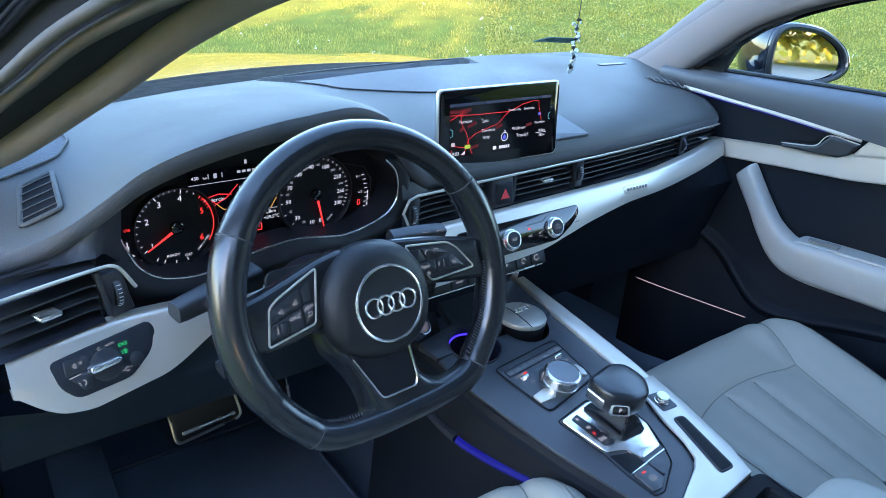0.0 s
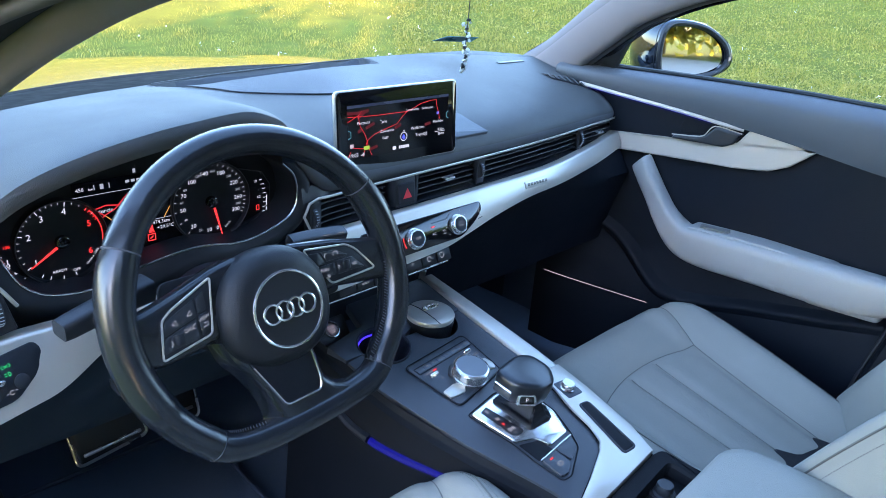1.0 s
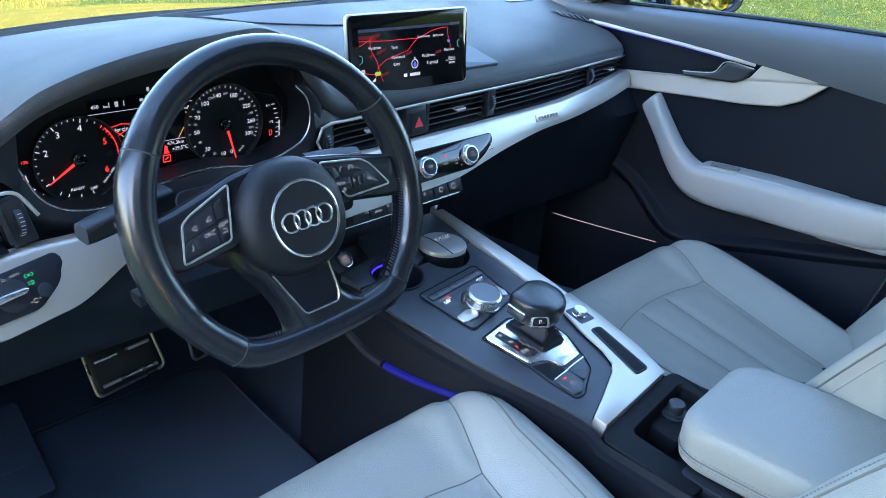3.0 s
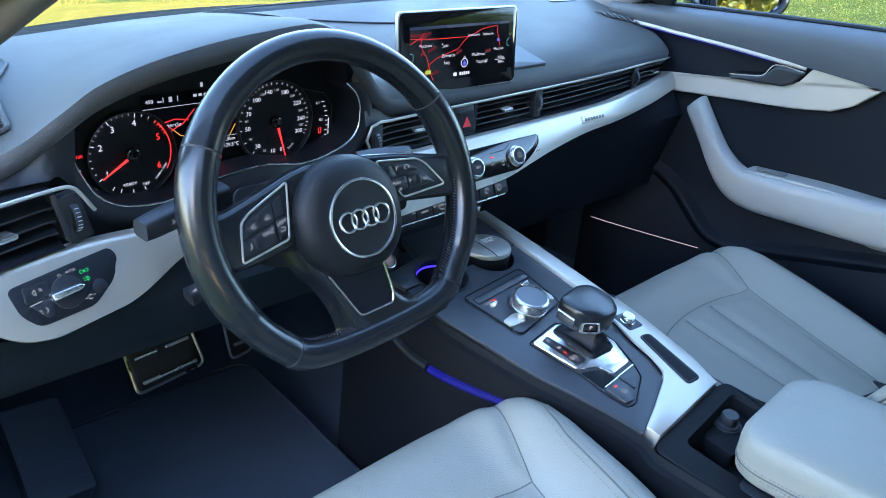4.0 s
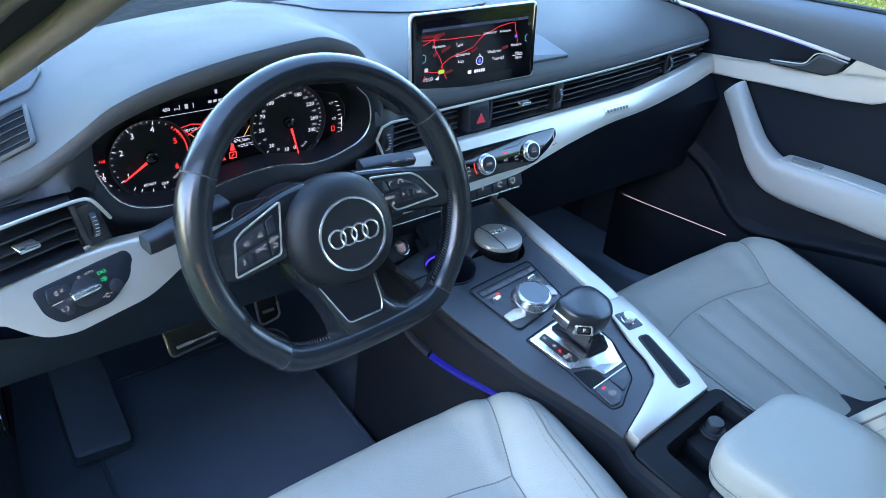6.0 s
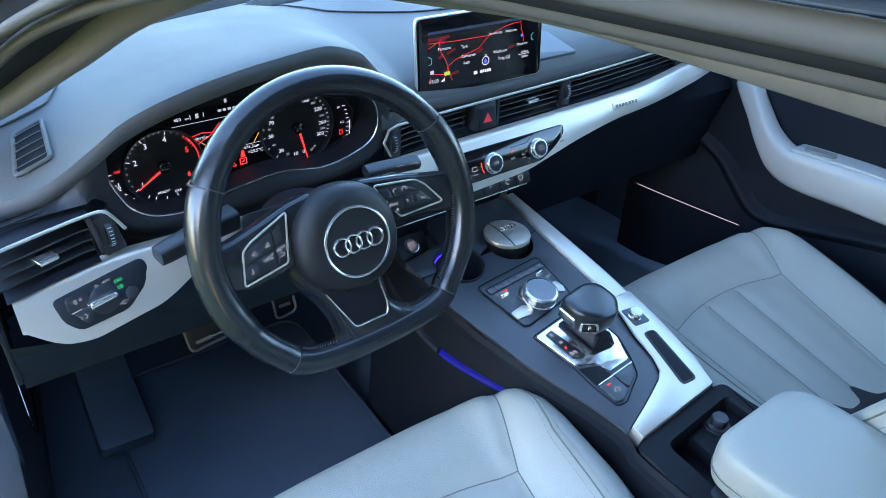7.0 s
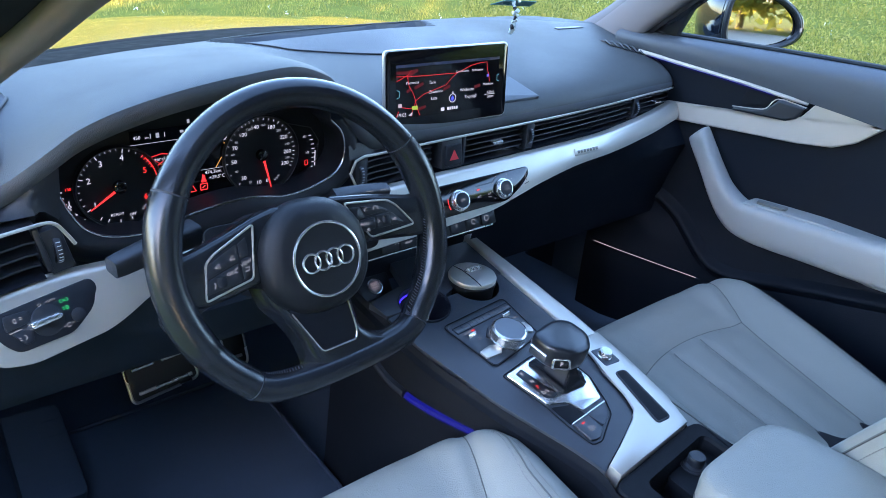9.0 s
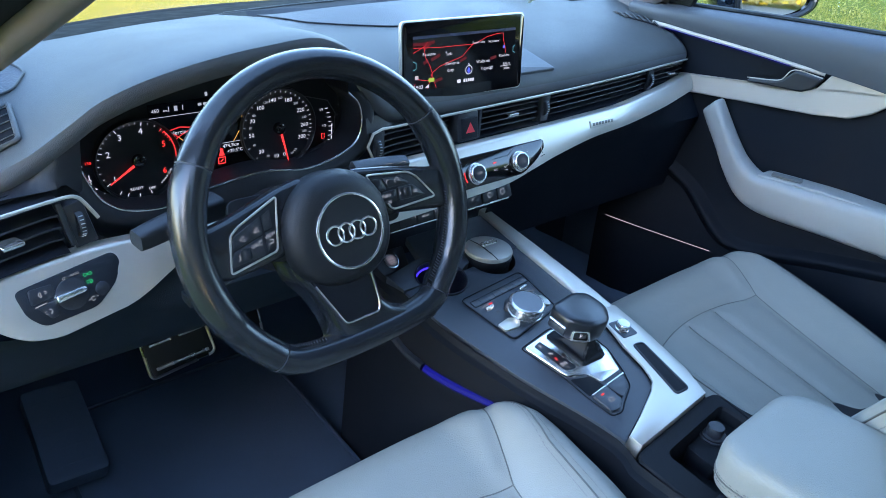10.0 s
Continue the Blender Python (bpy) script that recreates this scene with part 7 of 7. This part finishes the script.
# ---- seats ----
def seat(name, m, label, setback, pipe, tuck):
    s = thing(name, label, "seat", "", "front seats")
    HW, D = 0.302, 0.13

    def outline_y(x):
        return D * (1 - min(1, abs(x) / HW) ** 3) ** (1 / 3) - D

    def narrow(y, x=0.0):
        """The cushion grows narrower towards the back, most on the door's side."""
        if x * tuck > 0:
            return 1 - 0.14 * min(1, max(0, (-y - 0.18) / 0.25)) ** 1.6
        return 1 - 0.20 * min(1, max(0, (-y - 0.24) / 0.30)) ** 1.3

    def outline_x(y, sd):
        return HW * narrow(y, sd) * (1 - max(0, (y + D) / D) ** 3) ** (1 / 3)

    def height(x, y):
        a = abs(x) / narrow(y, x)
        n = ((a / HW) ** 3 + (max(0, y + D) / D) ** 3) ** (1 / 3)
        t = min(1, max(0, (a - 0.13) / 0.105))
        fade = 1 - 0.75 * min(1, max(0, (y + 0.12) / 0.10))
        z = 0.045 * t * t * (3 - 2 * t) * fade - 0.007 * max(0, 1 - (a / 0.16) ** 2)
        z += 0.019 * math.exp(-((y + 0.072) / 0.05) ** 2) * max(0, 1 - (a / 0.3) ** 2) - 0.19 * max(0, -y - 0.15)
        return z - 0.125 * max(0, (n - 0.62) / 0.38) ** 3.4

    def dent(seams):
        return -max(dp * math.exp(-(d / w) ** 2) for d, dp, w in seams)

    CX, AX = 0.158, 0.222
    AY = outline_y(AX)

    def crease(x):
        return -0.142 - 0.030 * (x / CX) ** 2

    CY = crease(CX)

    def inner(y):
        """Where the bolster's seam runs."""
        if y > CY:
            return CX + (AX - CX) * (y - CY) / (AY - CY)
        return CX - 0.045 * min(1, (CY - y) / 0.40)

    def centre(u, v):
        yc = crease(CX * (2 * u - 1))
        y = yc + (-0.66 - yc) * v
        w = inner(min(y, CY))
        x = w * (2 * u - 1)
        q = 0.043 / CX * w
        d = min(abs(x + q), abs(x - q)) if v > 0.02 else 1
        return Vector((x, y, height(x, y) + dent([(d, 0.0065, 0.013), (w - abs(x), 0.0085, 0.014), (v * 0.42, 0.0080, 0.014)])))

    def front(u, v):
        k = 1 - (1 - v) ** 1.6
        lo, hi = Vector((CX * (2 * u - 1), crease(CX * (2 * u - 1)))), Vector((AX * (2 * u - 1), outline_y(AX * (2 * u - 1))))
        p = lo.lerp(hi, k)
        e = (1 - abs(2 * u - 1)) * AX
        return Vector((p.x, p.y, height(p.x, p.y) + dent([(k * 0.14, 0.0080, 0.014), (e, 0.0080, 0.014)]) - (0.06 if v > 0.999 else 0)))

    def bolster(sd):
        def fn(u, v):
            y = AY + (-0.66 - AY) * v ** 1.5
            w, h_ = inner(y), outline_x(y, sd)
            k = 1 - (1 - u) ** 1.5
            x = w + (max(h_, w) - w) * k
            return Vector((sd * x, y, height(sd * x, y) + dent([(x - w, 0.0085, 0.015)]) - (0.08 if u > 0.999 else 0)))
        return fn
    part("seat_centre", grid(lambda u, v: m @ centre(u, v), 72, 34), GREY, s, "pleated grey leather centre panel", angle=80)
    part("seat_front", grid(lambda u, v: m @ front(u, v), 60, 34), GREY, s, "rounded grey leather thigh roll", angle=80)
    for sd in (-1, 1):
        part("seat_bolster", grid(lambda u, v: m @ bolster(sd)(u, v), 28, 56), GREY, s, "raised grey leather side bolster", angle=80)
        seam_u = 0.29 if sd == -tuck else 0.42
        run = [bolster(sd)(seam_u, v) + Vector((0, 0, 0.0003)) for v in np.linspace(0.03, 0.97, 60)]
        part("piping", tube_path([m @ p for p in run], 0.0013, 6), GREY_SEAM, s, "dark seam along the bolster")
        for off in (seam_u - 0.045, seam_u + 0.045) if sd != -tuck or tuck < 0 else ():
            stitch_row(s, [m @ (bolster(sd)(off, v) + Vector((0, 0, 0.0006))) for v in np.linspace(0.06, 0.97, 60)], 0.0046, 0.0006)
    lines = [[centre(k / 40, 0) for k in range(41)]] + [[centre(0.5 + sd * 0.043 / CX / 2, v) for v in np.linspace(0.02, 1, 30)] for sd in (-1, 1)] + [[centre(k, v) for v in np.linspace(0, 1, 30)] for k in (0, 1)] + [[front(k, v) for v in np.linspace(0, 0.97, 24)] for k in (0, 1)]
    # Dark tubes put the creases' shade into colour along each sewn line.
    for pts in lines:
        part("seam", tube_path([m @ (p + Vector((0, 0, 0.0002))) for p in pts], 0.0009, 6), GREY_SEAM, s, "sewn seam with the crease's shade as a dark line")
    part("seat_base", box(0.46, 0.44, 0.16, m @ pose(0, -0.29, -0.14), 0.03), DARK, s, "black seat base")
    # backrest
    bk = m @ Matrix.Translation((0, setback, 0.0)) @ pose(0, 0, 0, 33, 0, 0)

    def back(u, v, sd):
        zz = 0.67 * v - 0.09
        tp = 1 - 0.18 * max(0, v - 0.6) / 0.4
        w0, w1 = 0.135 * tp, 0.275 * tp
        if sd == 0:
            x = -w0 + 2 * w0 * u
            d = abs(x)
            y = 0.014 * math.sin(v * math.pi) - 0.006 * math.exp(-((w0 - d) / 0.008) ** 2) - 0.004 * math.exp(-(((zz * 5) % 1 - 0.5) / 0.06) ** 2) * (1 if v < 0.7 else 0)
        else:
            a = math.pi * 0.98 * u
            x = sd * (w0 + (w1 - w0) * ((1 - math.cos(a)) / 2) ** 0.65)
            y = 0.014 * math.sin(v * math.pi) + (0.115 * math.sin(a) ** 0.8 * (0.85 + 0.15 * math.sin(math.pi * min(1, v * 0.9 + 0.12))) if u < 1 else 0) - (0.11 * max(0, u - 0.6) / 0.4) - 0.006 * math.exp(-(u / 0.06) ** 2)
        y -= 0.10 * max(0, (v - 0.93) / 0.07) ** 2
        return bk @ Vector((x, y, zz))
    part("back_centre", grid(lambda u, v: back(u, v, 0), 40, 40), GREY, s, "grey leather backrest panel", angle=80)
    for sd in (-1, 1):
        part("back_bolster", grid(lambda u, v: back(u, v, sd), 24, 40), GREY, s, "deep grey leather backrest bolster", angle=80)
        part("piping", tube_path([back(pipe, v, sd) for v in np.linspace(0.02, 0.95, 40)], 0.0016, 6), GREY_SEAM, s, "dark piping along the bolster")
        stitch_row(s, [back(pipe + 0.04, v, sd) + Vector((0, 0.0008, 0.0005)) for v in np.linspace(0.02, 0.95, 40)], 0.0046, 0.0006)
    part("back_shell", cushion_block(0.50, 0.09, 0.58, bk @ pose(0, -0.062, 0.28), 0.03), DARK, s, "black rear shell of the backrest")
    part("headrest", cushion_block(0.25, 0.09, 0.16, bk @ pose(0, -0.02, 0.70), 0.035), GREY, s, "grey leather headrest")
    for sd in (-1, 1):
        part("headrest_post", tube_path([bk @ Vector((sd * 0.06, -0.03, 0.54)), bk @ Vector((sd * 0.06, -0.025, 0.64))], 0.006, 10), CHROME, s, "steel headrest post")
    return s


seat("passenger_seat", Matrix.Translation((0.395, 0.197, 0.518)), "light grey pleated leather passenger seat beside the console", -0.565, 0.62, 1)
seat("driver_seat", Matrix.Translation((-0.370, 0.103, 0.550)), "light grey pleated leather driver's seat set further back", -0.540, 0.42, -1)


# ---- passenger door ----
def door_x(y):
    s = min(1, max(0, y / 0.42))
    return 0.775 - 0.11 * s ** 1.3


door = thing("passenger_door", "closed dark passenger door with grey armrest and pale trim", "door")


def door_pt(y, z, out=0.0):
    return Vector((door_x(y) - out, y, z))


STRIP = [(-0.90, 0.865), (-0.212, 0.879), (-0.038, 0.896), (0.088, 0.912), (0.22, 0.931), (0.35, 0.947), (0.431, 0.957), (0.50, 0.960)]


def sill(u, v):
    y = 0.50 - 1.30 * u
    zs, zt = lerp(y, STRIP), 0.992
    a = math.pi / 2 * v
    k = math.sin(a)
    return door_pt(y, zs + (zt - zs) * (1 - (1 - v) ** 1.4), 0.004 + 0.030 * math.sin(math.pi * min(1, 0.25 + 0.62 * v)) - 0.060 * max(0, v - 0.62) ** 1.5 * 2)


part("window_sill", grid(sill, 60, 16), BRIGHTENED_FOAM, door, "dark padded window sill", angle=70)
part("window_seal", tube_path([door_pt(y, 0.994, -0.018) for y in np.linspace(0.44, -0.80, 40)], 0.006, 8), RUBBER, door, "black window seal")


def main_panel(u, v):
    y = 0.50 - 1.30 * u
    z = 0.30 + (lerp(y, STRIP) + 0.004 - 0.30) * v
    inn = 0.0 if z > 0.60 else 0.02 * math.sin(min(1, (0.60 - z) / 0.15) * math.pi / 2)
    return door_pt(y, z, inn - 0.006)


part("panel", grid(main_panel, 50, 40), DOOR_CARD, door, "black grained inner panel", angle=70)


def surface_strip(poly, lo, hi, name, mat, label, bev=0.003):
    """A plate of that outline (y, z) bent to the door's inner face."""
    b = prism([(-y, z) for y, z in poly], lo, hi, I4, bev)
    x0, x1 = min(v.co.x for v in b.verts), max(v.co.x for v in b.verts)
    for k in range(1, int((x1 - x0) / 0.03) + 1):
        bmesh.ops.bisect_plane(b, geom=b.verts[:] + b.edges[:] + b.faces[:], plane_co=(x0 + 0.03 * k, 0, 0), plane_no=(1, 0, 0))
    for v in b.verts:
        y, z, h = -v.co.x, v.co.y, v.co.z
        v.co = door_pt(y, z, h)
    return part(name, b, mat, door, label, angle=14)


surface_strip(rounded([(0.372, 0.858), (0.232, 0.866), (0.135, 0.866), (0.112, 0.876), (0.088, 0.912), (-0.044, 0.896), (0.003, 0.853), (0.040, 0.835), (0.106, 0.827), (0.370, 0.821)], 0.003, 2), 0.0, 0.012, "pale_trim", STONE, "pale satin trim with a pointed end", 0.004)
part("light_strip", tube_path([door_pt(y, lerp(y, STRIP) - 0.003, lerp(y, [(0.08, 0.016), (0.14, 0.026), (0.44, 0.027)])) for y in np.linspace(0.436, 0.098, 40)], 0.0040, 8), STONE, door, "pale strip above the door pull")
part("ambient_light", tube_path([door_pt(y, lerp(y, STRIP) - 0.0080, 0.0255) for y in np.linspace(0.425, 0.16, 26)], 0.0014, 6), L_BLUED, door, "thin blue light line")
hd = surface_strip(rounded([(0.234, 0.868), (0.230, 0.876), (0.190, 0.879), (0.170, 0.884), (0.152, 0.906), (0.100, 0.900), (0.114, 0.877), (0.132, 0.868)], 0.003, 3), 0.006, 0.020, "door_handle", MATT, "dark inner door handle", 0.004)
part("edge", tube_path([door_pt(y, z, 0.0195) for y, z in spline([(0.233, 0.877), (0.190, 0.8805), (0.170, 0.886), (0.152, 0.908), (0.100, 0.902)], 5)], 0.0012, 6), STONE, hd, "pale edge")
surface_strip(rounded([(0.230, 0.882), (0.172, 0.888), (0.158, 0.905), (0.170, 0.921), (0.215, 0.925)], 0.008), -0.002, 0.001, "handle_recess", DIAL, "flat black plate painted as a shaded recess behind the handle", 0.0005)


def pull_ring(y, z, hh, pr, turn, n=20):
    """A section of the pull across its run."""
    out = []
    for k in range(n):
        a = 2 * math.pi * k / n
        c, s_ = math.cos(a), math.sin(a)
        px_ = pr * (0.5 + 0.5 * math.copysign(abs(c) ** 0.5, c))
        q = hh * math.copysign(abs(s_) ** 0.55, s_)
        out.append(Vector((door_x(y) - px_, y + q * math.sin(turn), z + q * math.cos(turn))))
    return out


ROW = [(0.284, 0.811, 0.0165, 0.030, -0.75), (0.281, 0.805, 0.0205, 0.040, -0.82), (0.264, 0.778, 0.0205, 0.044, -0.92), (0.238, 0.738, 0.0205, 0.047, -0.95), (0.210, 0.698, 0.0240, 0.052, -0.88), (0.172, 0.662, 0.033, 0.057, -0.55), (0.13, 0.651, 0.041, 0.062, -0.18), (0.05, 0.647, 0.042, 0.064, -0.05), (-0.06, 0.650, 0.043, 0.064, 0.0), (-0.18, 0.656, 0.042, 0.062, 0.0), (-0.245, 0.664, 0.034, 0.056, 0.0), (-0.274, 0.669, 0.022, 0.044, 0.0), (-0.282, 0.671, 0.006, 0.030, 0.0)]
b = bmesh.new()
keys = []
for i in range(5):
    keys.append(spline([(k, r[i], 0) for k, r in enumerate(ROW)], 6))
rings = [[b.verts.new(p) for p in pull_ring(*[keys[i][j].y for i in range(5)])] for j in range(len(keys[0]))]
for r0, r1 in zip(rings, rings[1:]):
    for j in range(len(r0)):
        b.faces.new((r0[j - 1], r0[j], r1[j], r1[j - 1]))
b.faces.new(rings[0])
b.faces.new(list(reversed(rings[-1])))
part("door_pull", b, GREY_TRIM, door, "light grey padded pull and armrest", angle=70)
surface_strip(rounded([(0.172, 0.676), (0.152, 0.6935), (-0.130, 0.6925), (-0.150, 0.680)], 0.006), 0.0, 0.048, "armrest_top", GREY_TRIM, "flat grey armrest top", 0.003)
surface_strip(rounded([(-0.040, 0.655), (-0.070, 0.618), (-0.105, 0.603), (-0.235, 0.612), (-0.250, 0.655)], 0.010), 0.0, 0.048, "armrest_side", GREY_TRIM, "grey lower side of the armrest", 0.010)
swm = frame_at((door_x(0.105) - 0.030, 0.105, 0.6945), (0.25, -1, 0), (-1, 0, 0))
# A flat plate: the recess is painted by its darker colour alone.
sw = part("window_switch_plate", prism(rounded([(-0.030, -0.009), (0.030, -0.009), (0.028, 0.009), (-0.030, 0.009)], 0.004), -0.004, 0.0008, swm, 0.0006), SHADED_RECESS, door, "flat darker grey plate painted as the window switch's recess")
part("window_switch", prism(rounded([(-0.007, -0.005), (0.007, -0.005), (0.007, 0.005), (-0.007, 0.005)], 0.002), 0.0, 0.005, swm @ pose(0.014, 0, 0, 0, 8, 0), 0.0015), GLOSS, sw, "small window switch")
RIDGE = spline([(y, z, 0) for y, z in [(0.40, 0.655), (0.347, 0.637), (0.300, 0.605), (0.26, 0.565), (0.215, 0.522), (0.17, 0.506), (0.10, 0.512), (-0.105, 0.556), (-0.242, 0.590)]], 8)


def ridge(u, v):
    """A broad soft moulding round the door pocket."""
    k = int(round(u * (len(RIDGE) - 1)))
    d = (RIDGE[min(k + 1, len(RIDGE) - 1)] - RIDGE[max(k - 1, 0)]).normalized()
    w = (v - 0.5) * 0.058
    y, z = RIDGE[k].x - d.y * w, RIDGE[k].y + d.x * w
    inn = 0.0 if z > 0.60 else 0.02 * math.sin(min(1, (0.60 - z) / 0.15) * math.pi / 2)
    return door_pt(y, z, inn - 0.009 + 0.017 * math.exp(-((v - 0.45) / 0.24) ** 2))


part("pocket_ridge", grid(ridge, len(RIDGE) - 1, 14), DOOR_CARD, door, "soft raised moulding round the door pocket", angle=80)
part("sill_light", tube_path(spline([(0.654, 0.50, 0.482), (0.651, 0.43, 0.487), (0.646, 0.31, 0.500), (0.638, 0.183, 0.516)], 6), 0.0008, 6), L_PINK, door, "thin pale light line low on the door")
part("rear_seal", tube_path(spline([(0.745, -0.335, 0.88), (0.742, -0.299, 0.756), (0.738, -0.271, 0.677), (0.732, -0.245, 0.567), (0.728, -0.229, 0.483), (0.725, -0.22, 0.40)], 6), 0.0045, 8), RUBBER, door, "black seal at the door's rear edge")
bm = box(0.03, 0.50, 0.30, pose(0.80, 0.55, 0.42, 0, 0, 4), 0.01)
part("kick_panel", bm, DOOR_BLACK, door)
pane = part("window_pane", grid(lambda u, v: (door_x(0.42 - 1.2 * u) + 0.012 - 0.17 * v, 0.42 - 1.2 * u - 0.30 * v * (1 - u) ** 3, 0.985 + 0.30 * v), 10, 6), GLASS, door, "side window glass")
pane.visible_shadow = False
bm = prism(rounded([(-0.46, 0.975), (-0.385, 0.985), (-0.355, 1.055), (-0.37, 1.06), (-0.44, 1.01)], 0.004), 0, 0.014, Matrix(((0, 0, -1, 0.695), (-1, 0, 0, 0), (0, 1, 0, 0), (0, 0, 0, 1))), 0.003)
part("corner_cover", bm, DARK, door, "black triangular corner cover")

def pillar_trim(u, v):
    """The lining of the centre pillar behind the door's edge."""
    z = 0.32 + 0.68 * v
    y0 = lerp(z, [(0.32, -0.225), (0.483, -0.240), (0.567, -0.256), (0.677, -0.282), (0.756, -0.310), (1.0, -0.40)])
    return (0.742 - 0.03 * math.sin(min(1, u * 3) * math.pi / 2), y0 - 0.40 * u, z)


structure("pillar_lining_right", grid(pillar_trim, 12, 12), MATT, "black plastic lining of the centre pillar", "trim")

# ---- door mirror ----
mir = thing("door_mirror", "dark door mirror outside the passenger window", "mirror")
MC = Vector((1.027, 0.390, 1.009))
dv = (MC - Vector((-0.71, -0.46, 1.22))).normalized()
nv = (Vector((0.30, -0.95, -0.022)).normalized() - dv).normalized()
MX = frame_at(MC, Vector((0, 0, 1)).cross(nv), Vector((0, 0, 1)) - nv * nv.z)


def mirror_outline(kx, ky=None, dx=0.0):
    """The glass's rounded, tapering outline, enlarged about its middle."""
    ky = ky or kx
    pts = spline([(x, y, 0) for x, y in [(-0.085, 0.015), (-0.076, 0.046), (-0.046, 0.058), (0.022, 0.050), (0.074, 0.025), (0.098, -0.002), (0.098, -0.030), (0.066, -0.049), (0.005, -0.059), (-0.057, -0.060), (-0.082, -0.036)]], 4, True)
    return [(0.006 + (p.x - 0.006) * kx + dx, p.y * ky) for p in pts]


hb = stacked([[(x, y, z) for x, y in mirror_outline(kx, ky, dx)] for kx, ky, dx, z in ((1.06, 1.06, 0, -0.006), (1.12, 1.10, 0.004, 0.006), (1.22, 1.20, 0.010, 0.008), (1.30, 1.27, 0.012, 0.000), (1.30, 1.30, 0.006, -0.030), (1.22, 1.26, -0.004, -0.065), (1.05, 1.10, -0.014, -0.098), (0.75, 0.80, -0.024, -0.120), (0.35, 0.4, -0.03, -0.132))], MX)
part("housing", hb, PAINT, mir, "glossy dark housing", angle=60)
part("glass", prism(mirror_outline(1.0), 0.002, 0.0045, MX), MIRROR, mir, "reflecting mirror glass", smooth=False)
part("frame", tube_path([(x, y, 0.006) for x, y in mirror_outline(1.14, 1.13, 0.004)], 0.0075, 8, True, MX), RUBBER, mir, "black rim")
part("cap_joint", tube_path([(x, y, -0.004) for x, y in mirror_outline(1.303, 1.276, 0.0115)], 0.0012, 6, True, MX), RUBBER, mir, "thin joint round the cap")
part("warning_lamp", box(0.006, 0.010, 0.002, MX @ pose(0.1195, -0.018, 0.0135), 0.001), L_WHITE, mir, "small white lamp in the rim")
part("foot", tube_path([MX @ Vector((-0.05, -0.062, -0.05)), MX @ Vector((-0.12, -0.066, -0.04)), Vector((0.80, 0.40, 0.955))], 0.022, 10, flat=0.6), MATT, mir, "black mirror foot")

# ---- rear-view mirror and the charm that hangs from it ----
rv = thing("rear_view_mirror", "black interior mirror on the windscreen", "mirror")
RM = frame_at((0.0, 0.155, 1.235), (1, 0, 0), (0, 0.1, 1))
part("casing", prism(rounded([(-0.12, -0.03), (0.12, -0.03), (0.115, 0.03), (-0.115, 0.03)], 0.012), -0.02, 0.0, RM, 0.004), DARK, rv)
part("glass", prism(rounded([(-0.112, -0.024), (0.112, -0.024), (0.108, 0.024), (-0.108, 0.024)], 0.01), 0, 0.001, RM), MIRROR, rv, smooth=False)
part("arm", tube_path([(0, 0.175, 1.24), (0, 0.19, 1.268)], 0.008, 8), DARK, rv)
charm = thing("hanging_charm", "string of clear crystal chips hanging from the interior mirror", "ornament")
part("cord", tube_path([(-0.020, 0.171, 1.222), (-0.022, 0.171, 1.145), (-0.025, 0.171, 1.075)], 0.0006, 5), DARK, charm)
rng = np.random.default_rng(9)
for k in range(24):
    z = 1.134 - 0.0028 * k
    s_ = rng.uniform(0.0018, 0.0036) * (0.75 + 0.02 * k)
    b = bmesh.new()
    bmesh.ops.create_icosphere(b, subdivisions=1, radius=s_)
    for v in b.verts:
        v.co += Vector(rng.normal(0, s_ * 0.28, 3))
    b.transform(pose(-0.0222 - 0.00012 * k + rng.normal(0, 0.0022), 0.171 + rng.normal(0, 0.0022), z))
    part("bead", b, CRYSTAL if k % 4 else DARK, charm, "" if k % 4 else "dark bead", smooth=False)
stk = thing("windscreen_sticker", "small teal sticker inside the windscreen's lower edge", "sticker")
W0 = windscreen(0, 0)
uu = 0.828
o_, p_, q_ = Vector(W0(uu, 0.19)), Vector(W0(uu + 0.02, 0.19)), Vector(W0(uu, 0.21))
part("film", prism([(-0.030, -0.012), (0.062, -0.014), (0.068, 0.016), (-0.004, 0.018)], 0.001, 0.002, lift(frame_at(o_, p_ - o_, q_ - o_), -0.006)), STICKER, stk, smooth=False)
